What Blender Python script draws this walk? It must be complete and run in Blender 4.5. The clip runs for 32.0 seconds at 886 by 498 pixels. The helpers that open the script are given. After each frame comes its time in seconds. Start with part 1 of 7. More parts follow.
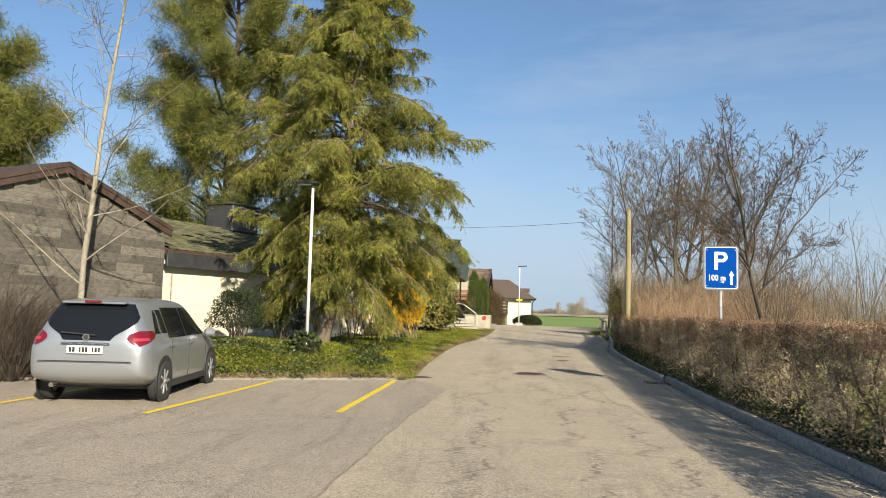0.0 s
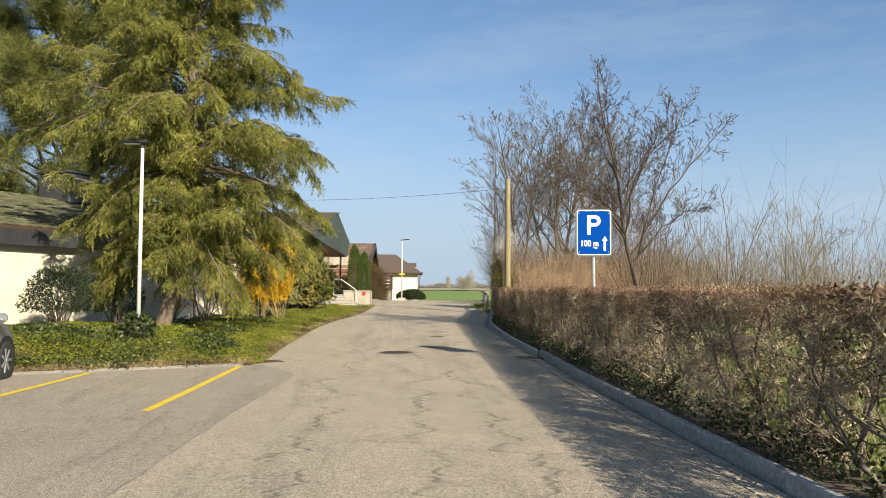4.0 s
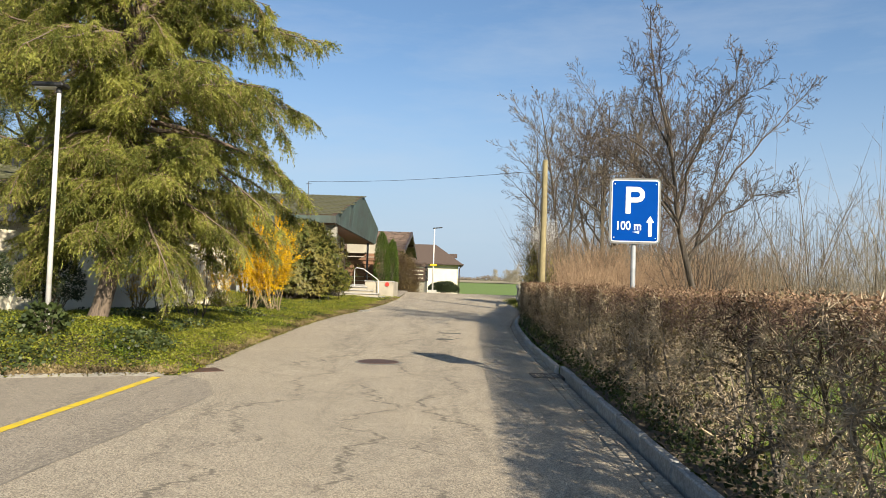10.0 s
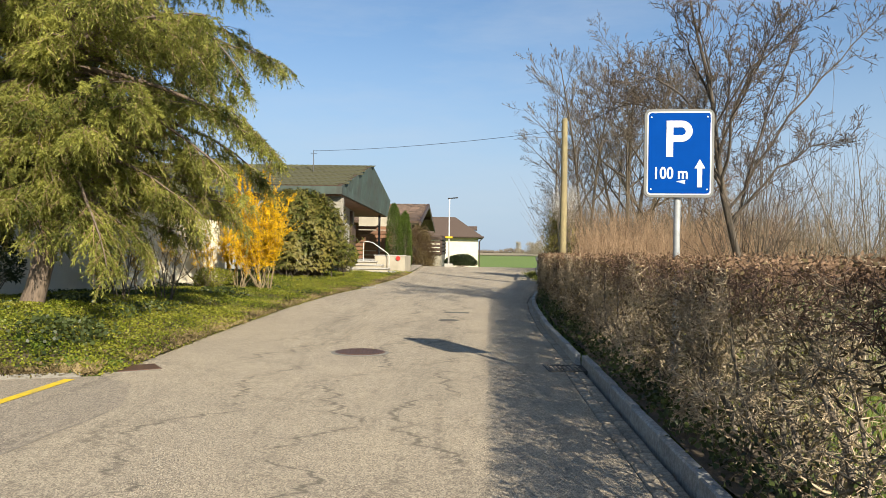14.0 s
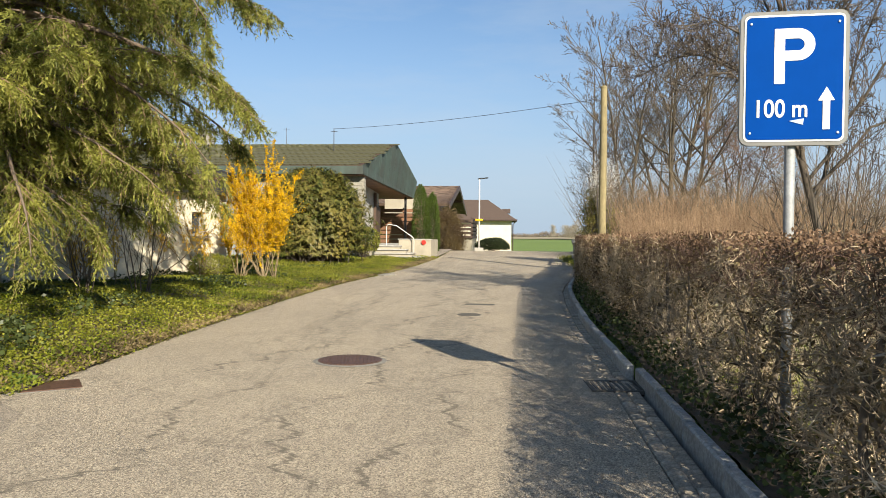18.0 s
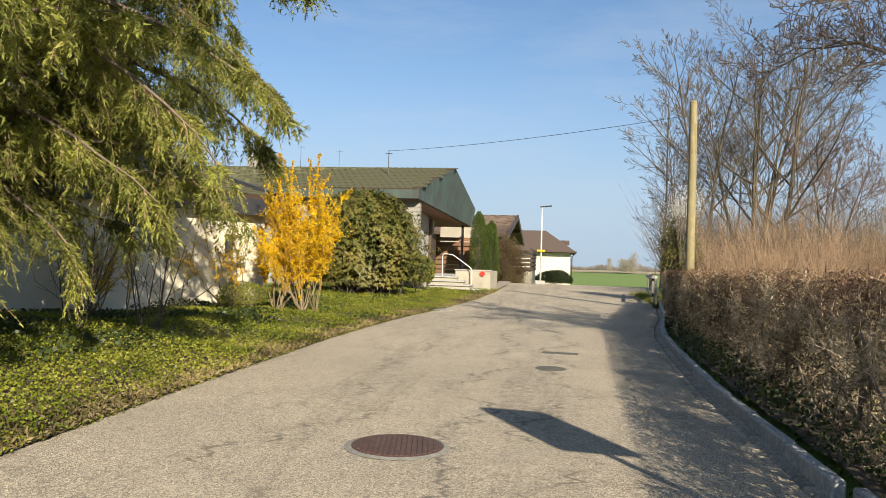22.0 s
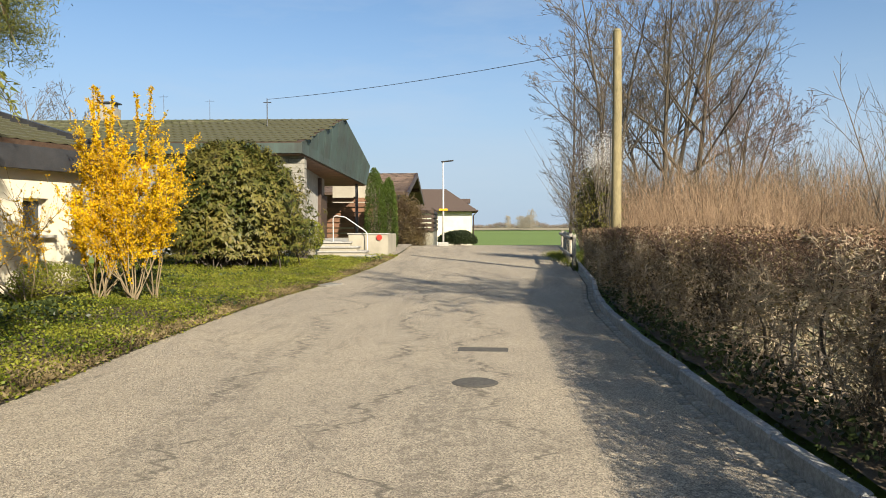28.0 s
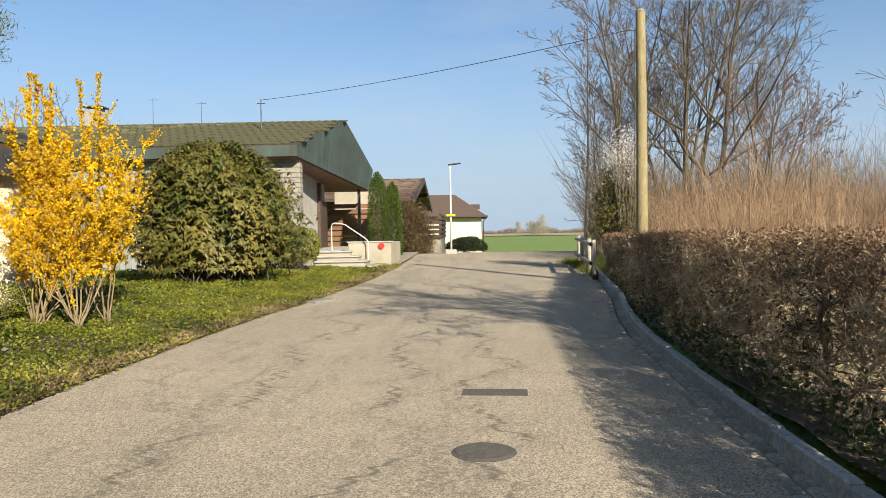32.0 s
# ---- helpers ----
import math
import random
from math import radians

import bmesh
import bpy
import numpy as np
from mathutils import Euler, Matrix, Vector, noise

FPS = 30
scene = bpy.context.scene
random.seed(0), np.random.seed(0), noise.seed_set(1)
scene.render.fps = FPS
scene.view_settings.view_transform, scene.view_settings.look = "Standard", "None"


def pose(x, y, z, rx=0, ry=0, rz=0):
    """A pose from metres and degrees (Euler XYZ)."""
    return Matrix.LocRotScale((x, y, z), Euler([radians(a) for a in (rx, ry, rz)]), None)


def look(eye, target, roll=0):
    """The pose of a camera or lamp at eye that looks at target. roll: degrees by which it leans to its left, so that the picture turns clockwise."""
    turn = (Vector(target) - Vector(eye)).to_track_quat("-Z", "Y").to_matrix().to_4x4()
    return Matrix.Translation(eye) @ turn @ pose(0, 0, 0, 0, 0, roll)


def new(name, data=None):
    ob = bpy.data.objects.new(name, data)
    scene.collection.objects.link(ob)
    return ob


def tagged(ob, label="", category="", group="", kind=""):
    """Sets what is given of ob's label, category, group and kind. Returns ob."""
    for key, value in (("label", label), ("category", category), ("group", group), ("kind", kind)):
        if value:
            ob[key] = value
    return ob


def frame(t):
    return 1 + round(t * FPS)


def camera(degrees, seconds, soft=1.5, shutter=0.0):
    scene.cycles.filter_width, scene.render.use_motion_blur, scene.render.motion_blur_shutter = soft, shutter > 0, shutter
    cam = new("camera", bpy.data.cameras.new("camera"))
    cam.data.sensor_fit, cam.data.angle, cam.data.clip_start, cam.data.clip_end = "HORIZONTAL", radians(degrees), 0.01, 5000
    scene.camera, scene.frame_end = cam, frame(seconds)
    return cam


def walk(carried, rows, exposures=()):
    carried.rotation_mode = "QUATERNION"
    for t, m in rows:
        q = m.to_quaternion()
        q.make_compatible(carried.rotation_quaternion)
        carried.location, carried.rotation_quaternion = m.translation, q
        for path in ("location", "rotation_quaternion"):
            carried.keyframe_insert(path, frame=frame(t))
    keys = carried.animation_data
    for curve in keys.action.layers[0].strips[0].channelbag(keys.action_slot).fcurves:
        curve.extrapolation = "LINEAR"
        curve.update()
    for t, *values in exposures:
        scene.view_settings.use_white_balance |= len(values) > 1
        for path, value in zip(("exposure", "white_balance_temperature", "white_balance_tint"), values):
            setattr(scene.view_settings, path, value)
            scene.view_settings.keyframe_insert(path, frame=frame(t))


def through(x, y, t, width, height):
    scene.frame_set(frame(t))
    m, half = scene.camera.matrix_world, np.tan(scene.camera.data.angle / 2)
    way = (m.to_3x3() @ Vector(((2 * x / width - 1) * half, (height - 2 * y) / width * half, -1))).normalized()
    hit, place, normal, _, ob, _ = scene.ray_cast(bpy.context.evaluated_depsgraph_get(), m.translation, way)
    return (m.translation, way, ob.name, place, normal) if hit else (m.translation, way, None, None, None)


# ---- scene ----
cam = camera(62.0, 32.0, 0.9)
PATH = [
    (0, (-0.503, -5.258, 1.489), (-0.687, -3.273, 1.651), 1.6),
    (0.5, (-0.529, -5.084, 1.481), (-0.511, -3.09, 1.634), 1.6),
    (1, (-0.482, -4.948, 1.45), (-0.362, -2.957, 1.597), 1.6),
    (1.5, (-0.345, -4.82, 1.479), (-0.191, -2.831, 1.62), 1.4),
    (2, (-0.293, -4.693, 1.449), (-0.122, -2.705, 1.582), 1.1),
    (2.5, (-0.234, -4.386, 1.462), (-0.054, -2.398, 1.586), 0.8),
    (3, (-0.098, -4.208, 1.461), (0.078, -2.219, 1.571), 0.5),
    (3.5, (0.016, -3.957, 1.447), (0.16, -1.965, 1.547), 0.2),
    (5.5, (0.279, -2.771, 1.498), (0.348, -0.776, 1.617), 0.8),
    (6, (0.369, -2.604, 1.471), (0.482, -0.611, 1.597), 1.0),
    (6.5, (0.523, -2.352, 1.481), (0.667, -0.361, 1.6), 1.1),
    (7, (0.63, -2.029, 1.463), (0.769, -0.037, 1.57), 1.1),
    (7.5, (0.759, -1.759, 1.457), (0.862, 0.236, 1.552), 1.2),
    (8, (0.87, -1.372, 1.472), (0.926, 0.626, 1.562), 1.4),
    (8.5, (0.941, -1.03, 1.483), (0.952, 0.968, 1.571), 1.8),
    (9, (1.051, -0.759, 1.478), (1.044, 1.239, 1.562), 2.1),
    (9.5, (1.143, -0.448, 1.468), (1.128, 1.55, 1.55), 2.1),
    (10, (1.175, -0.133, 1.491), (1.154, 1.865, 1.568), 1.9),
    (10.5, (1.243, 0.106, 1.465), (1.222, 2.105, 1.53), 1.5),
    (11, (1.336, 0.389, 1.47), (1.314, 2.388, 1.519), 1.2),
    (11.5, (1.378, 0.721, 1.477), (1.351, 2.721, 1.506), 1.2),
    (12, (1.403, 1.013, 1.466), (1.37, 3.013, 1.475), 1.2),
    (12.5, (1.472, 1.341, 1.454), (1.422, 3.341, 1.453), 1.0),
    (13, (1.46, 1.663, 1.471), (1.391, 3.662, 1.468), 0.9),
    (13.5, (1.495, 1.919, 1.47), (1.416, 3.918, 1.47), 0.9),
    (14, (1.573, 2.201, 1.46), (1.491, 4.199, 1.464), 0.9),
    (14.5, (1.586, 2.5, 1.477), (1.501, 4.498, 1.478), 1.1),
    (16.5, (1.735, 3.669, 1.414), (1.644, 5.667, 1.393), 1.0),
    (17, (1.802, 3.971, 1.456), (1.7, 5.968, 1.437), 0.9),
    (17.5, (1.763, 4.289, 1.437), (1.627, 6.284, 1.414), 0.5),
    (18, (1.739, 4.49, 1.422), (1.564, 6.482, 1.382), 0.5),
    (18.5, (1.73, 4.868, 1.428), (1.52, 6.856, 1.373), 0.4),
    (19, (1.661, 5.151, 1.416), (1.44, 7.138, 1.369), 0.4),
    (19.5, (1.592, 5.44, 1.402), (1.386, 7.429, 1.389), 0.3),
    (20, (1.602, 5.75, 1.463), (1.406, 7.74, 1.495), 0.4),
    (20.5, (1.522, 6.013, 1.438), (1.313, 8.001, 1.507), 0.8),
    (21, (1.38, 6.307, 1.436), (1.128, 8.289, 1.52), 1.3),
    (21.5, (1.324, 6.683, 1.451), (1.026, 8.659, 1.519), 1.7),
    (22, (1.21, 6.992, 1.415), (0.891, 8.966, 1.455), 1.7),
    (22.5, (1.076, 7.282, 1.401), (0.783, 9.26, 1.414), 1.4),
    (23, (1.031, 7.597, 1.445), (0.796, 9.583, 1.442), 1.0),
    (23.5, (0.969, 7.985, 1.431), (0.811, 9.978, 1.417), 0.3),
    (24, (0.945, 8.288, 1.409), (0.851, 10.285, 1.385), 0.1),
    (24.5, (1.015, 8.594, 1.419), (0.965, 10.594, 1.385), 0.1),
    (25, (1.008, 8.921, 1.411), (0.982, 10.92, 1.367), 0.3),
    (25.5, (0.971, 9.162, 1.404), (0.962, 11.161, 1.351), 0.3),
    (27.5, (0.977, 10.215, 1.448), (0.952, 12.214, 1.382), -0.1),
    (28, (0.977, 10.394, 1.458), (0.928, 12.392, 1.396), -0.1),
    (28.5, (0.956, 10.718, 1.44), (0.886, 12.716, 1.385), -0.0),
    (29, (1.007, 11.02, 1.456), (0.928, 13.017, 1.404), -0.4),
    (29.5, (0.988, 11.173, 1.455), (0.91, 13.171, 1.407), -0.6),
    (30, (0.958, 11.418, 1.445), (0.881, 13.416, 1.403), -0.8),
    (30.5, (0.977, 11.587, 1.463), (0.905, 13.585, 1.423), -0.9),
    (31, (1.024, 11.858, 1.444), (0.949, 13.856, 1.407), -1.0),
    (31.5, (1.011, 12.077, 1.456), (0.933, 14.075, 1.417), -0.9),
    (32, (1.039, 12.278, 1.456), (0.962, 14.276, 1.412), -0.9),
]

EXPOSURE = 1.05
walk(cam, [(t, look(eye, target, roll)) for t, eye, target, roll in PATH], [(0, EXPOSURE), (32, EXPOSURE)])

# ---- sky and sun ----
TO_SUN = Vector((0.474, -0.82, 0.481)).normalized()
world = bpy.data.worlds.new("world")
scene.world = world
world.use_nodes = True
_nt = world.node_tree
_sky = _nt.nodes.new("ShaderNodeTexSky")
_sky.sky_type = "NISHITA"
_sky.sun_disc = False
_sky.sun_elevation = math.asin(TO_SUN.z)
_sky.sun_rotation = math.atan2(TO_SUN.x, TO_SUN.y)
_sky.altitude = 500
_sky.air_density = 1.0
_sky.dust_density = 1.3
_sky.ozone_density = 2.5
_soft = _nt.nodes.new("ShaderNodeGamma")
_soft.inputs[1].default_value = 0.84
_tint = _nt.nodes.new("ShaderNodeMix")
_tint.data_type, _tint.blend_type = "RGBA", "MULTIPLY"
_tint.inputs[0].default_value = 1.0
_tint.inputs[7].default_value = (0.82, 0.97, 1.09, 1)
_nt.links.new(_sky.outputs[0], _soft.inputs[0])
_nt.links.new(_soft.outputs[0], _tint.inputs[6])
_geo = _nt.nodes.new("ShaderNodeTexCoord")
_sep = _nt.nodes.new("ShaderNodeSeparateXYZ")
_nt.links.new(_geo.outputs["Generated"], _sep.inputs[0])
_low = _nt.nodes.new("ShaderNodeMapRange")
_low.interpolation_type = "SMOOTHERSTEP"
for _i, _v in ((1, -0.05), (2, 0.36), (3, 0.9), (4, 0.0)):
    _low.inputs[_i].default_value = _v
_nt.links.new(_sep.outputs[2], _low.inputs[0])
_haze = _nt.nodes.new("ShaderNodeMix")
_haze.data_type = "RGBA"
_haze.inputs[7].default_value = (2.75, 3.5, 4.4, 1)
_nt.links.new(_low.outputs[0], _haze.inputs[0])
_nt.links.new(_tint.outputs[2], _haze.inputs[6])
_wisp = _nt.nodes.new("ShaderNodeMapping")
_wisp.inputs["Scale"].default_value = (1.2, 1.2, 5.5)
_wisp.inputs["Rotation"].default_value = (0.35, -0.2, 0.0)
_nt.links.new(_geo.outputs["Generated"], _wisp.inputs["Vector"])
_cirrus = _nt.nodes.new("ShaderNodeTexNoise")
_cirrus.inputs["Scale"].default_value, _cirrus.inputs["Detail"].default_value, _cirrus.inputs["Roughness"].default_value = 1.7, 7.0, 0.62
_nt.links.new(_wisp.outputs[0], _cirrus.inputs["Vector"])
_thin = _nt.nodes.new("ShaderNodeMapRange")
for _i, _v in ((1, 0.48), (2, 0.8), (3, 0.0), (4, 0.42)):
    _thin.inputs[_i].default_value = _v
_nt.links.new(_cirrus.outputs["Fac"], _thin.inputs[0])
_veil = _nt.nodes.new("ShaderNodeMix")
_veil.data_type = "RGBA"
_veil.inputs[7].default_value = (3.5, 4.0, 4.6, 1)
_nt.links.new(_thin.outputs[0], _veil.inputs[0])
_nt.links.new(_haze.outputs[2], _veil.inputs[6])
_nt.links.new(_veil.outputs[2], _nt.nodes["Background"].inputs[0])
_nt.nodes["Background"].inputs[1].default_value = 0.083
sun_data = bpy.data.lights.new("sun", "SUN")
sun_data.energy = 5.0
sun_data.angle = radians(0.53)
sun_data.color = (1.0, 0.9, 0.73)
sun = new("sun", sun_data)
sun.rotation_euler = TO_SUN.to_track_quat("Z", "Y").to_euler()

# ---- material makers ----
def mat_new(name):
    m = bpy.data.materials.new(name)
    m.use_nodes = True
    nt = m.node_tree
    return m, nt, nt.nodes["Principled BSDF"]


def node(nt, kind, **inputs):
    n = nt.nodes.new(kind)
    for key, value in inputs.items():
        n.inputs[key.replace("_", " ")].default_value = value
    return n


def ramp(nt, fac, stops):
    r = nt.nodes.new("ShaderNodeValToRGB")
    els = r.color_ramp.elements
    while len(els) < len(stops):
        els.new(0.5)
    for e, (p, c) in zip(els, stops):
        e.position, e.color = p, (*c, 1) if len(c) == 3 else c
    nt.links.new(fac, r.inputs[0])
    return r.outputs[0]


def coords(nt, scale=(1, 1, 1), kind="Object", turn=(0, 0, 0)):
    t = nt.nodes.new("ShaderNodeTexCoord")
    mp = nt.nodes.new("ShaderNodeMapping")
    mp.inputs["Scale"].default_value = scale
    mp.inputs["Rotation"].default_value = turn
    nt.links.new(t.outputs[kind], mp.inputs["Vector"])
    return mp.outputs[0]


def noise_tex(nt, vec, scale, detail=4.0, rough=0.6, dist=0.0):
    n = node(nt, "ShaderNodeTexNoise", Scale=scale, Detail=detail, Roughness=rough, Distortion=dist)
    nt.links.new(vec, n.inputs["Vector"])
    return n.outputs["Fac"]


def mixc(nt, fac, a, b, mode="MIX"):
    m = nt.nodes.new("ShaderNodeMix")
    m.data_type, m.blend_type = "RGBA", mode
    for sock, v in ((m.inputs[0], fac), (m.inputs[6], a), (m.inputs[7], b)):
        if isinstance(v, (int, float)):
            sock.default_value = v
        elif isinstance(v, tuple):
            sock.default_value = (*v, 1)
        else:
            nt.links.new(v, sock)
    return m.outputs[2]


def math_node(nt, op, a, b=0.0):
    m = nt.nodes.new("ShaderNodeMath")
    m.operation = op
    for sock, v in zip(m.inputs, (a, b)):
        if isinstance(v, (int, float)):
            sock.default_value = v
        else:
            nt.links.new(v, sock)
    return m.outputs[0]


def bump(nt, bsdf, height, strength, dist=0.01):
    b = node(nt, "ShaderNodeBump", Strength=strength, Distance=dist)
    nt.links.new(height, b.inputs["Height"])
    nt.links.new(b.outputs[0], bsdf.inputs["Normal"])


def rough_mat(name, dark, light, scale=6.0, rough=0.85, metal=0.0, bump_s=0.3, stretch=(1, 1, 1), stain=None, per_piece=0.0, fine=60.0):
    """A surface with two scales of colour change, fine relief and optional stains."""
    m, nt, b = mat_new(name)
    v = coords(nt, stretch)
    n1 = noise_tex(nt, v, scale, 6, 0.65)
    n2 = noise_tex(nt, v, fine, 3, 0.6)
    mixed = math_node(nt, "ADD", math_node(nt, "MULTIPLY", n1, 0.65), math_node(nt, "MULTIPLY", n2, 0.35))
    c = ramp(nt, mixed, [(0.34, dark), (0.66, light)])
    if stain:
        c = mixc(nt, ramp(nt, noise_tex(nt, v, scale * 0.33, 8, 0.7), [(0.5, (0, 0, 0)), (0.68, (1, 1, 1))]), c, stain)
    if per_piece:
        oi = nt.nodes.new("ShaderNodeObjectInfo")
        k = math_node(nt, "ADD", math_node(nt, "MULTIPLY", oi.outputs["Random"], per_piece), 1 - per_piece / 2)
        hsv = node(nt, "ShaderNodeHueSaturation")
        nt.links.new(k, hsv.inputs["Value"])
        nt.links.new(c, hsv.inputs["Color"])
        c = hsv.outputs[0]
    nt.links.new(c, b.inputs["Base Color"])
    b.inputs["Roughness"].default_value, b.inputs["Metallic"].default_value = rough, metal
    if bump_s:
        bump(nt, b, mixed, bump_s)
    return m


def leaf_mat(name, colors, rough=0.5, through=0.3):
    """Leaves: each island takes one of the colours; some light passes through."""
    m, nt, b = mat_new(name)
    g = nt.nodes.new("ShaderNodeNewGeometry")
    stops = [(i / max(1, len(colors) - 1), c) for i, c in enumerate(colors)]
    c = ramp(nt, g.outputs["Random Per Island"], stops)
    v = coords(nt)
    c = mixc(nt, 0.55, c, ramp(nt, noise_tex(nt, v, 1.3, 3), [(0.35, tuple(x * 0.55 for x in colors[0])), (0.65, tuple(min(1, x * 1.25) for x in colors[-1]))]))
    nt.links.new(c, b.inputs["Base Color"])
    b.inputs["Roughness"].default_value = rough
    b.inputs["Specular IOR Level"].default_value = 0.3
    t = nt.nodes.new("ShaderNodeBsdfTranslucent")
    nt.links.new(c, t.inputs["Color"])
    mx = node(nt, "ShaderNodeMixShader", Fac=through)
    nt.links.new(b.outputs[0], mx.inputs[1])
    nt.links.new(t.outputs[0], mx.inputs[2])
    nt.links.new(mx.outputs[0], nt.nodes["Material Output"].inputs["Surface"])
    return m


def bark_mat(name, dark, light, scale=14):
    return rough_mat(name, dark, light, scale, 0.9, bump_s=0.6, stretch=(1, 1, 0.25), fine=45)


def asphalt_mat(name, base, patches=True, seams=()):
    m, nt, b = mat_new(name)
    v = coords(nt)
    big = noise_tex(nt, v, 0.35, 5, 0.6)
    mid = noise_tex(nt, v, 2.2, 5, 0.65)
    vor = node(nt, "ShaderNodeTexVoronoi", Scale=112.0)
    nt.links.new(v, vor.inputs["Vector"])
    grain = noise_tex(nt, v, 160, 2, 0.7)
    stones = ramp(nt, vor.outputs["Color"], [(0.15, tuple(x * 0.42 for x in base)), (0.5, base), (0.88, tuple(min(1, x * 1.65) for x in base))])
    c = mixc(nt, 0.9, base, stones)
    c = mixc(nt, 0.8, c, ramp(nt, big, [(0.35, (0.92, 0.91, 0.9)), (0.65, (1.08, 1.06, 1.02))]), "MULTIPLY")
    c = mixc(nt, 0.6, c, ramp(nt, mid, [(0.3, (0.88, 0.88, 0.88)), (0.62, (1.06, 1.05, 1.03))]), "MULTIPLY")
    if patches:
        # long worn wheel tracks and ragged dark tar where the chippings have gone
        vs = coords(nt, (1, 0.13, 1))
        tar = ramp(nt, noise_tex(nt, vs, 1.6, 9, 0.72, 0.6), [(0.53, (0, 0, 0)), (0.59, (1, 1, 1))])
        ragged = ramp(nt, noise_tex(nt, v, 14, 5, 0.75), [(0.44, (0, 0, 0)), (0.6, (1, 1, 1))])
        k = math_node(nt, "MULTIPLY", tar, ragged)
        c = mixc(nt, math_node(nt, "MULTIPLY", k, 0.62), c, tuple(x * 0.4 for x in base))
        ve = nt.nodes.new("ShaderNodeTexVoronoi")
        ve.feature = "DISTANCE_TO_EDGE"
        ve.inputs["Scale"].default_value = 0.42
        vd = nt.nodes.new("ShaderNodeVectorMath")
        vd.operation = "ADD"
        nz = node(nt, "ShaderNodeTexNoise", Scale=2.5, Detail=6.0)
        nt.links.new(v, nz.inputs["Vector"])
        nt.links.new(v, vd.inputs[0])
        nt.links.new(nz.outputs["Color"], vd.inputs[1])
        nt.links.new(vd.outputs[0], ve.inputs["Vector"])
        crack = ramp(nt, ve.outputs["Distance"], [(0.0, (1, 1, 1)), (0.012, (0, 0, 0))])
        some = ramp(nt, noise_tex(nt, v, 0.5, 2), [(0.48, (0, 0, 0)), (0.55, (1, 1, 1))])
        c = mixc(nt, math_node(nt, "MULTIPLY", math_node(nt, "MULTIPLY", crack, some), 0.5), c, tuple(x * 0.35 for x in base))
    for i, x0 in enumerate(seams):
        # a long winding crack beside an old repair
        sep = nt.nodes.new("ShaderNodeSeparateXYZ")
        nt.links.new(v, sep.inputs[0])
        wander = noise_tex(nt, coords(nt, (0.02, 0.55, 0.0)), 1.0 + 0.13 * i, 9, 0.62)
        jag = noise_tex(nt, v, 9.0, 3, 0.6)
        off = math_node(nt, "ADD", math_node(nt, "MULTIPLY", math_node(nt, "SUBTRACT", wander, 0.5), 3.2), math_node(nt, "MULTIPLY", jag, 0.07))
        gap = math_node(nt, "ABSOLUTE", math_node(nt, "SUBTRACT", math_node(nt, "SUBTRACT", sep.outputs[0], x0), off))
        line = ramp(nt, gap, [(0.012, (1, 1, 1)), (0.035, (0, 0, 0))])
        band = math_node(nt, "MULTIPLY", ramp(nt, gap, [(0.03, (1, 1, 1)), (0.3, (0, 0, 0))]), ramp(nt, noise_tex(nt, v, 7.0, 6, 0.75), [(0.47, (0, 0, 0)), (0.6, (1, 1, 1))]))
        c = mixc(nt, math_node(nt, "MULTIPLY", band, 0.42), c, tuple(x * 0.45 for x in base))
        broken = ramp(nt, noise_tex(nt, v, 1.1, 3), [(0.4, (0, 0, 0)), (0.5, (1, 1, 1))])
        c = mixc(nt, math_node(nt, "MULTIPLY", math_node(nt, "MULTIPLY", line, broken), 0.75), c, tuple(x * 0.3 for x in base))
    nt.links.new(c, b.inputs["Base Color"])
    b.inputs["Roughness"].default_value = 0.88
    h = math_node(nt, "ADD", vor.outputs["Distance"], grain)
    bump(nt, b, h, 0.8, 0.008)
    return m


M_ROAD = asphalt_mat("road_asphalt", (0.345, 0.295, 0.222), True, (0.3, 1.15, -0.9))
M_PARK = asphalt_mat("parking_asphalt", (0.285, 0.245, 0.192))
M_KERB = rough_mat("kerb_granite", (0.17, 0.168, 0.158), (0.46, 0.45, 0.42), 30, 0.75, bump_s=0.4, stain=(0.2, 0.2, 0.185), per_piece=0.3, fine=220)
M_SETT = rough_mat("gutter_stone", (0.13, 0.11, 0.083), (0.46, 0.395, 0.3), 20, 0.9, bump_s=0.6, per_piece=0.4, fine=95)
M_TAR = rough_mat("tar_joint", (0.12, 0.104, 0.082), (0.3, 0.258, 0.2), 6, 0.8, bump_s=0.4, fine=120)
M_SOIL = rough_mat("soil", (0.045, 0.032, 0.02), (0.12, 0.09, 0.055), 8, 0.95, bump_s=0.8, fine=90)
M_DRYVERGE = rough_mat("dry_verge_grass", (0.13, 0.105, 0.05), (0.36, 0.3, 0.17), 5, 0.95, bump_s=0.7, stain=(0.14, 0.16, 0.04), fine=70)
M_IRON = rough_mat("rusty_iron", (0.05, 0.03, 0.022), (0.16, 0.085, 0.055), 25, 0.6, 0.35, bump_s=0.3, fine=180)
M_DARKIRON = rough_mat("dark_iron", (0.05, 0.045, 0.037), (0.115, 0.103, 0.085), 25, 0.85, 0.05, bump_s=0.3, fine=180)
M_YELLOW = rough_mat("yellow_road_paint", (0.52, 0.36, 0.012), (0.72, 0.52, 0.02), 18, 0.7, bump_s=0.3, stain=(0.42, 0.33, 0.09), fine=120)
M_PLASTER = rough_mat("cream_plaster", (0.54, 0.49, 0.37), (0.66, 0.6, 0.465), 1.6, 0.9, bump_s=0.25, fine=140)
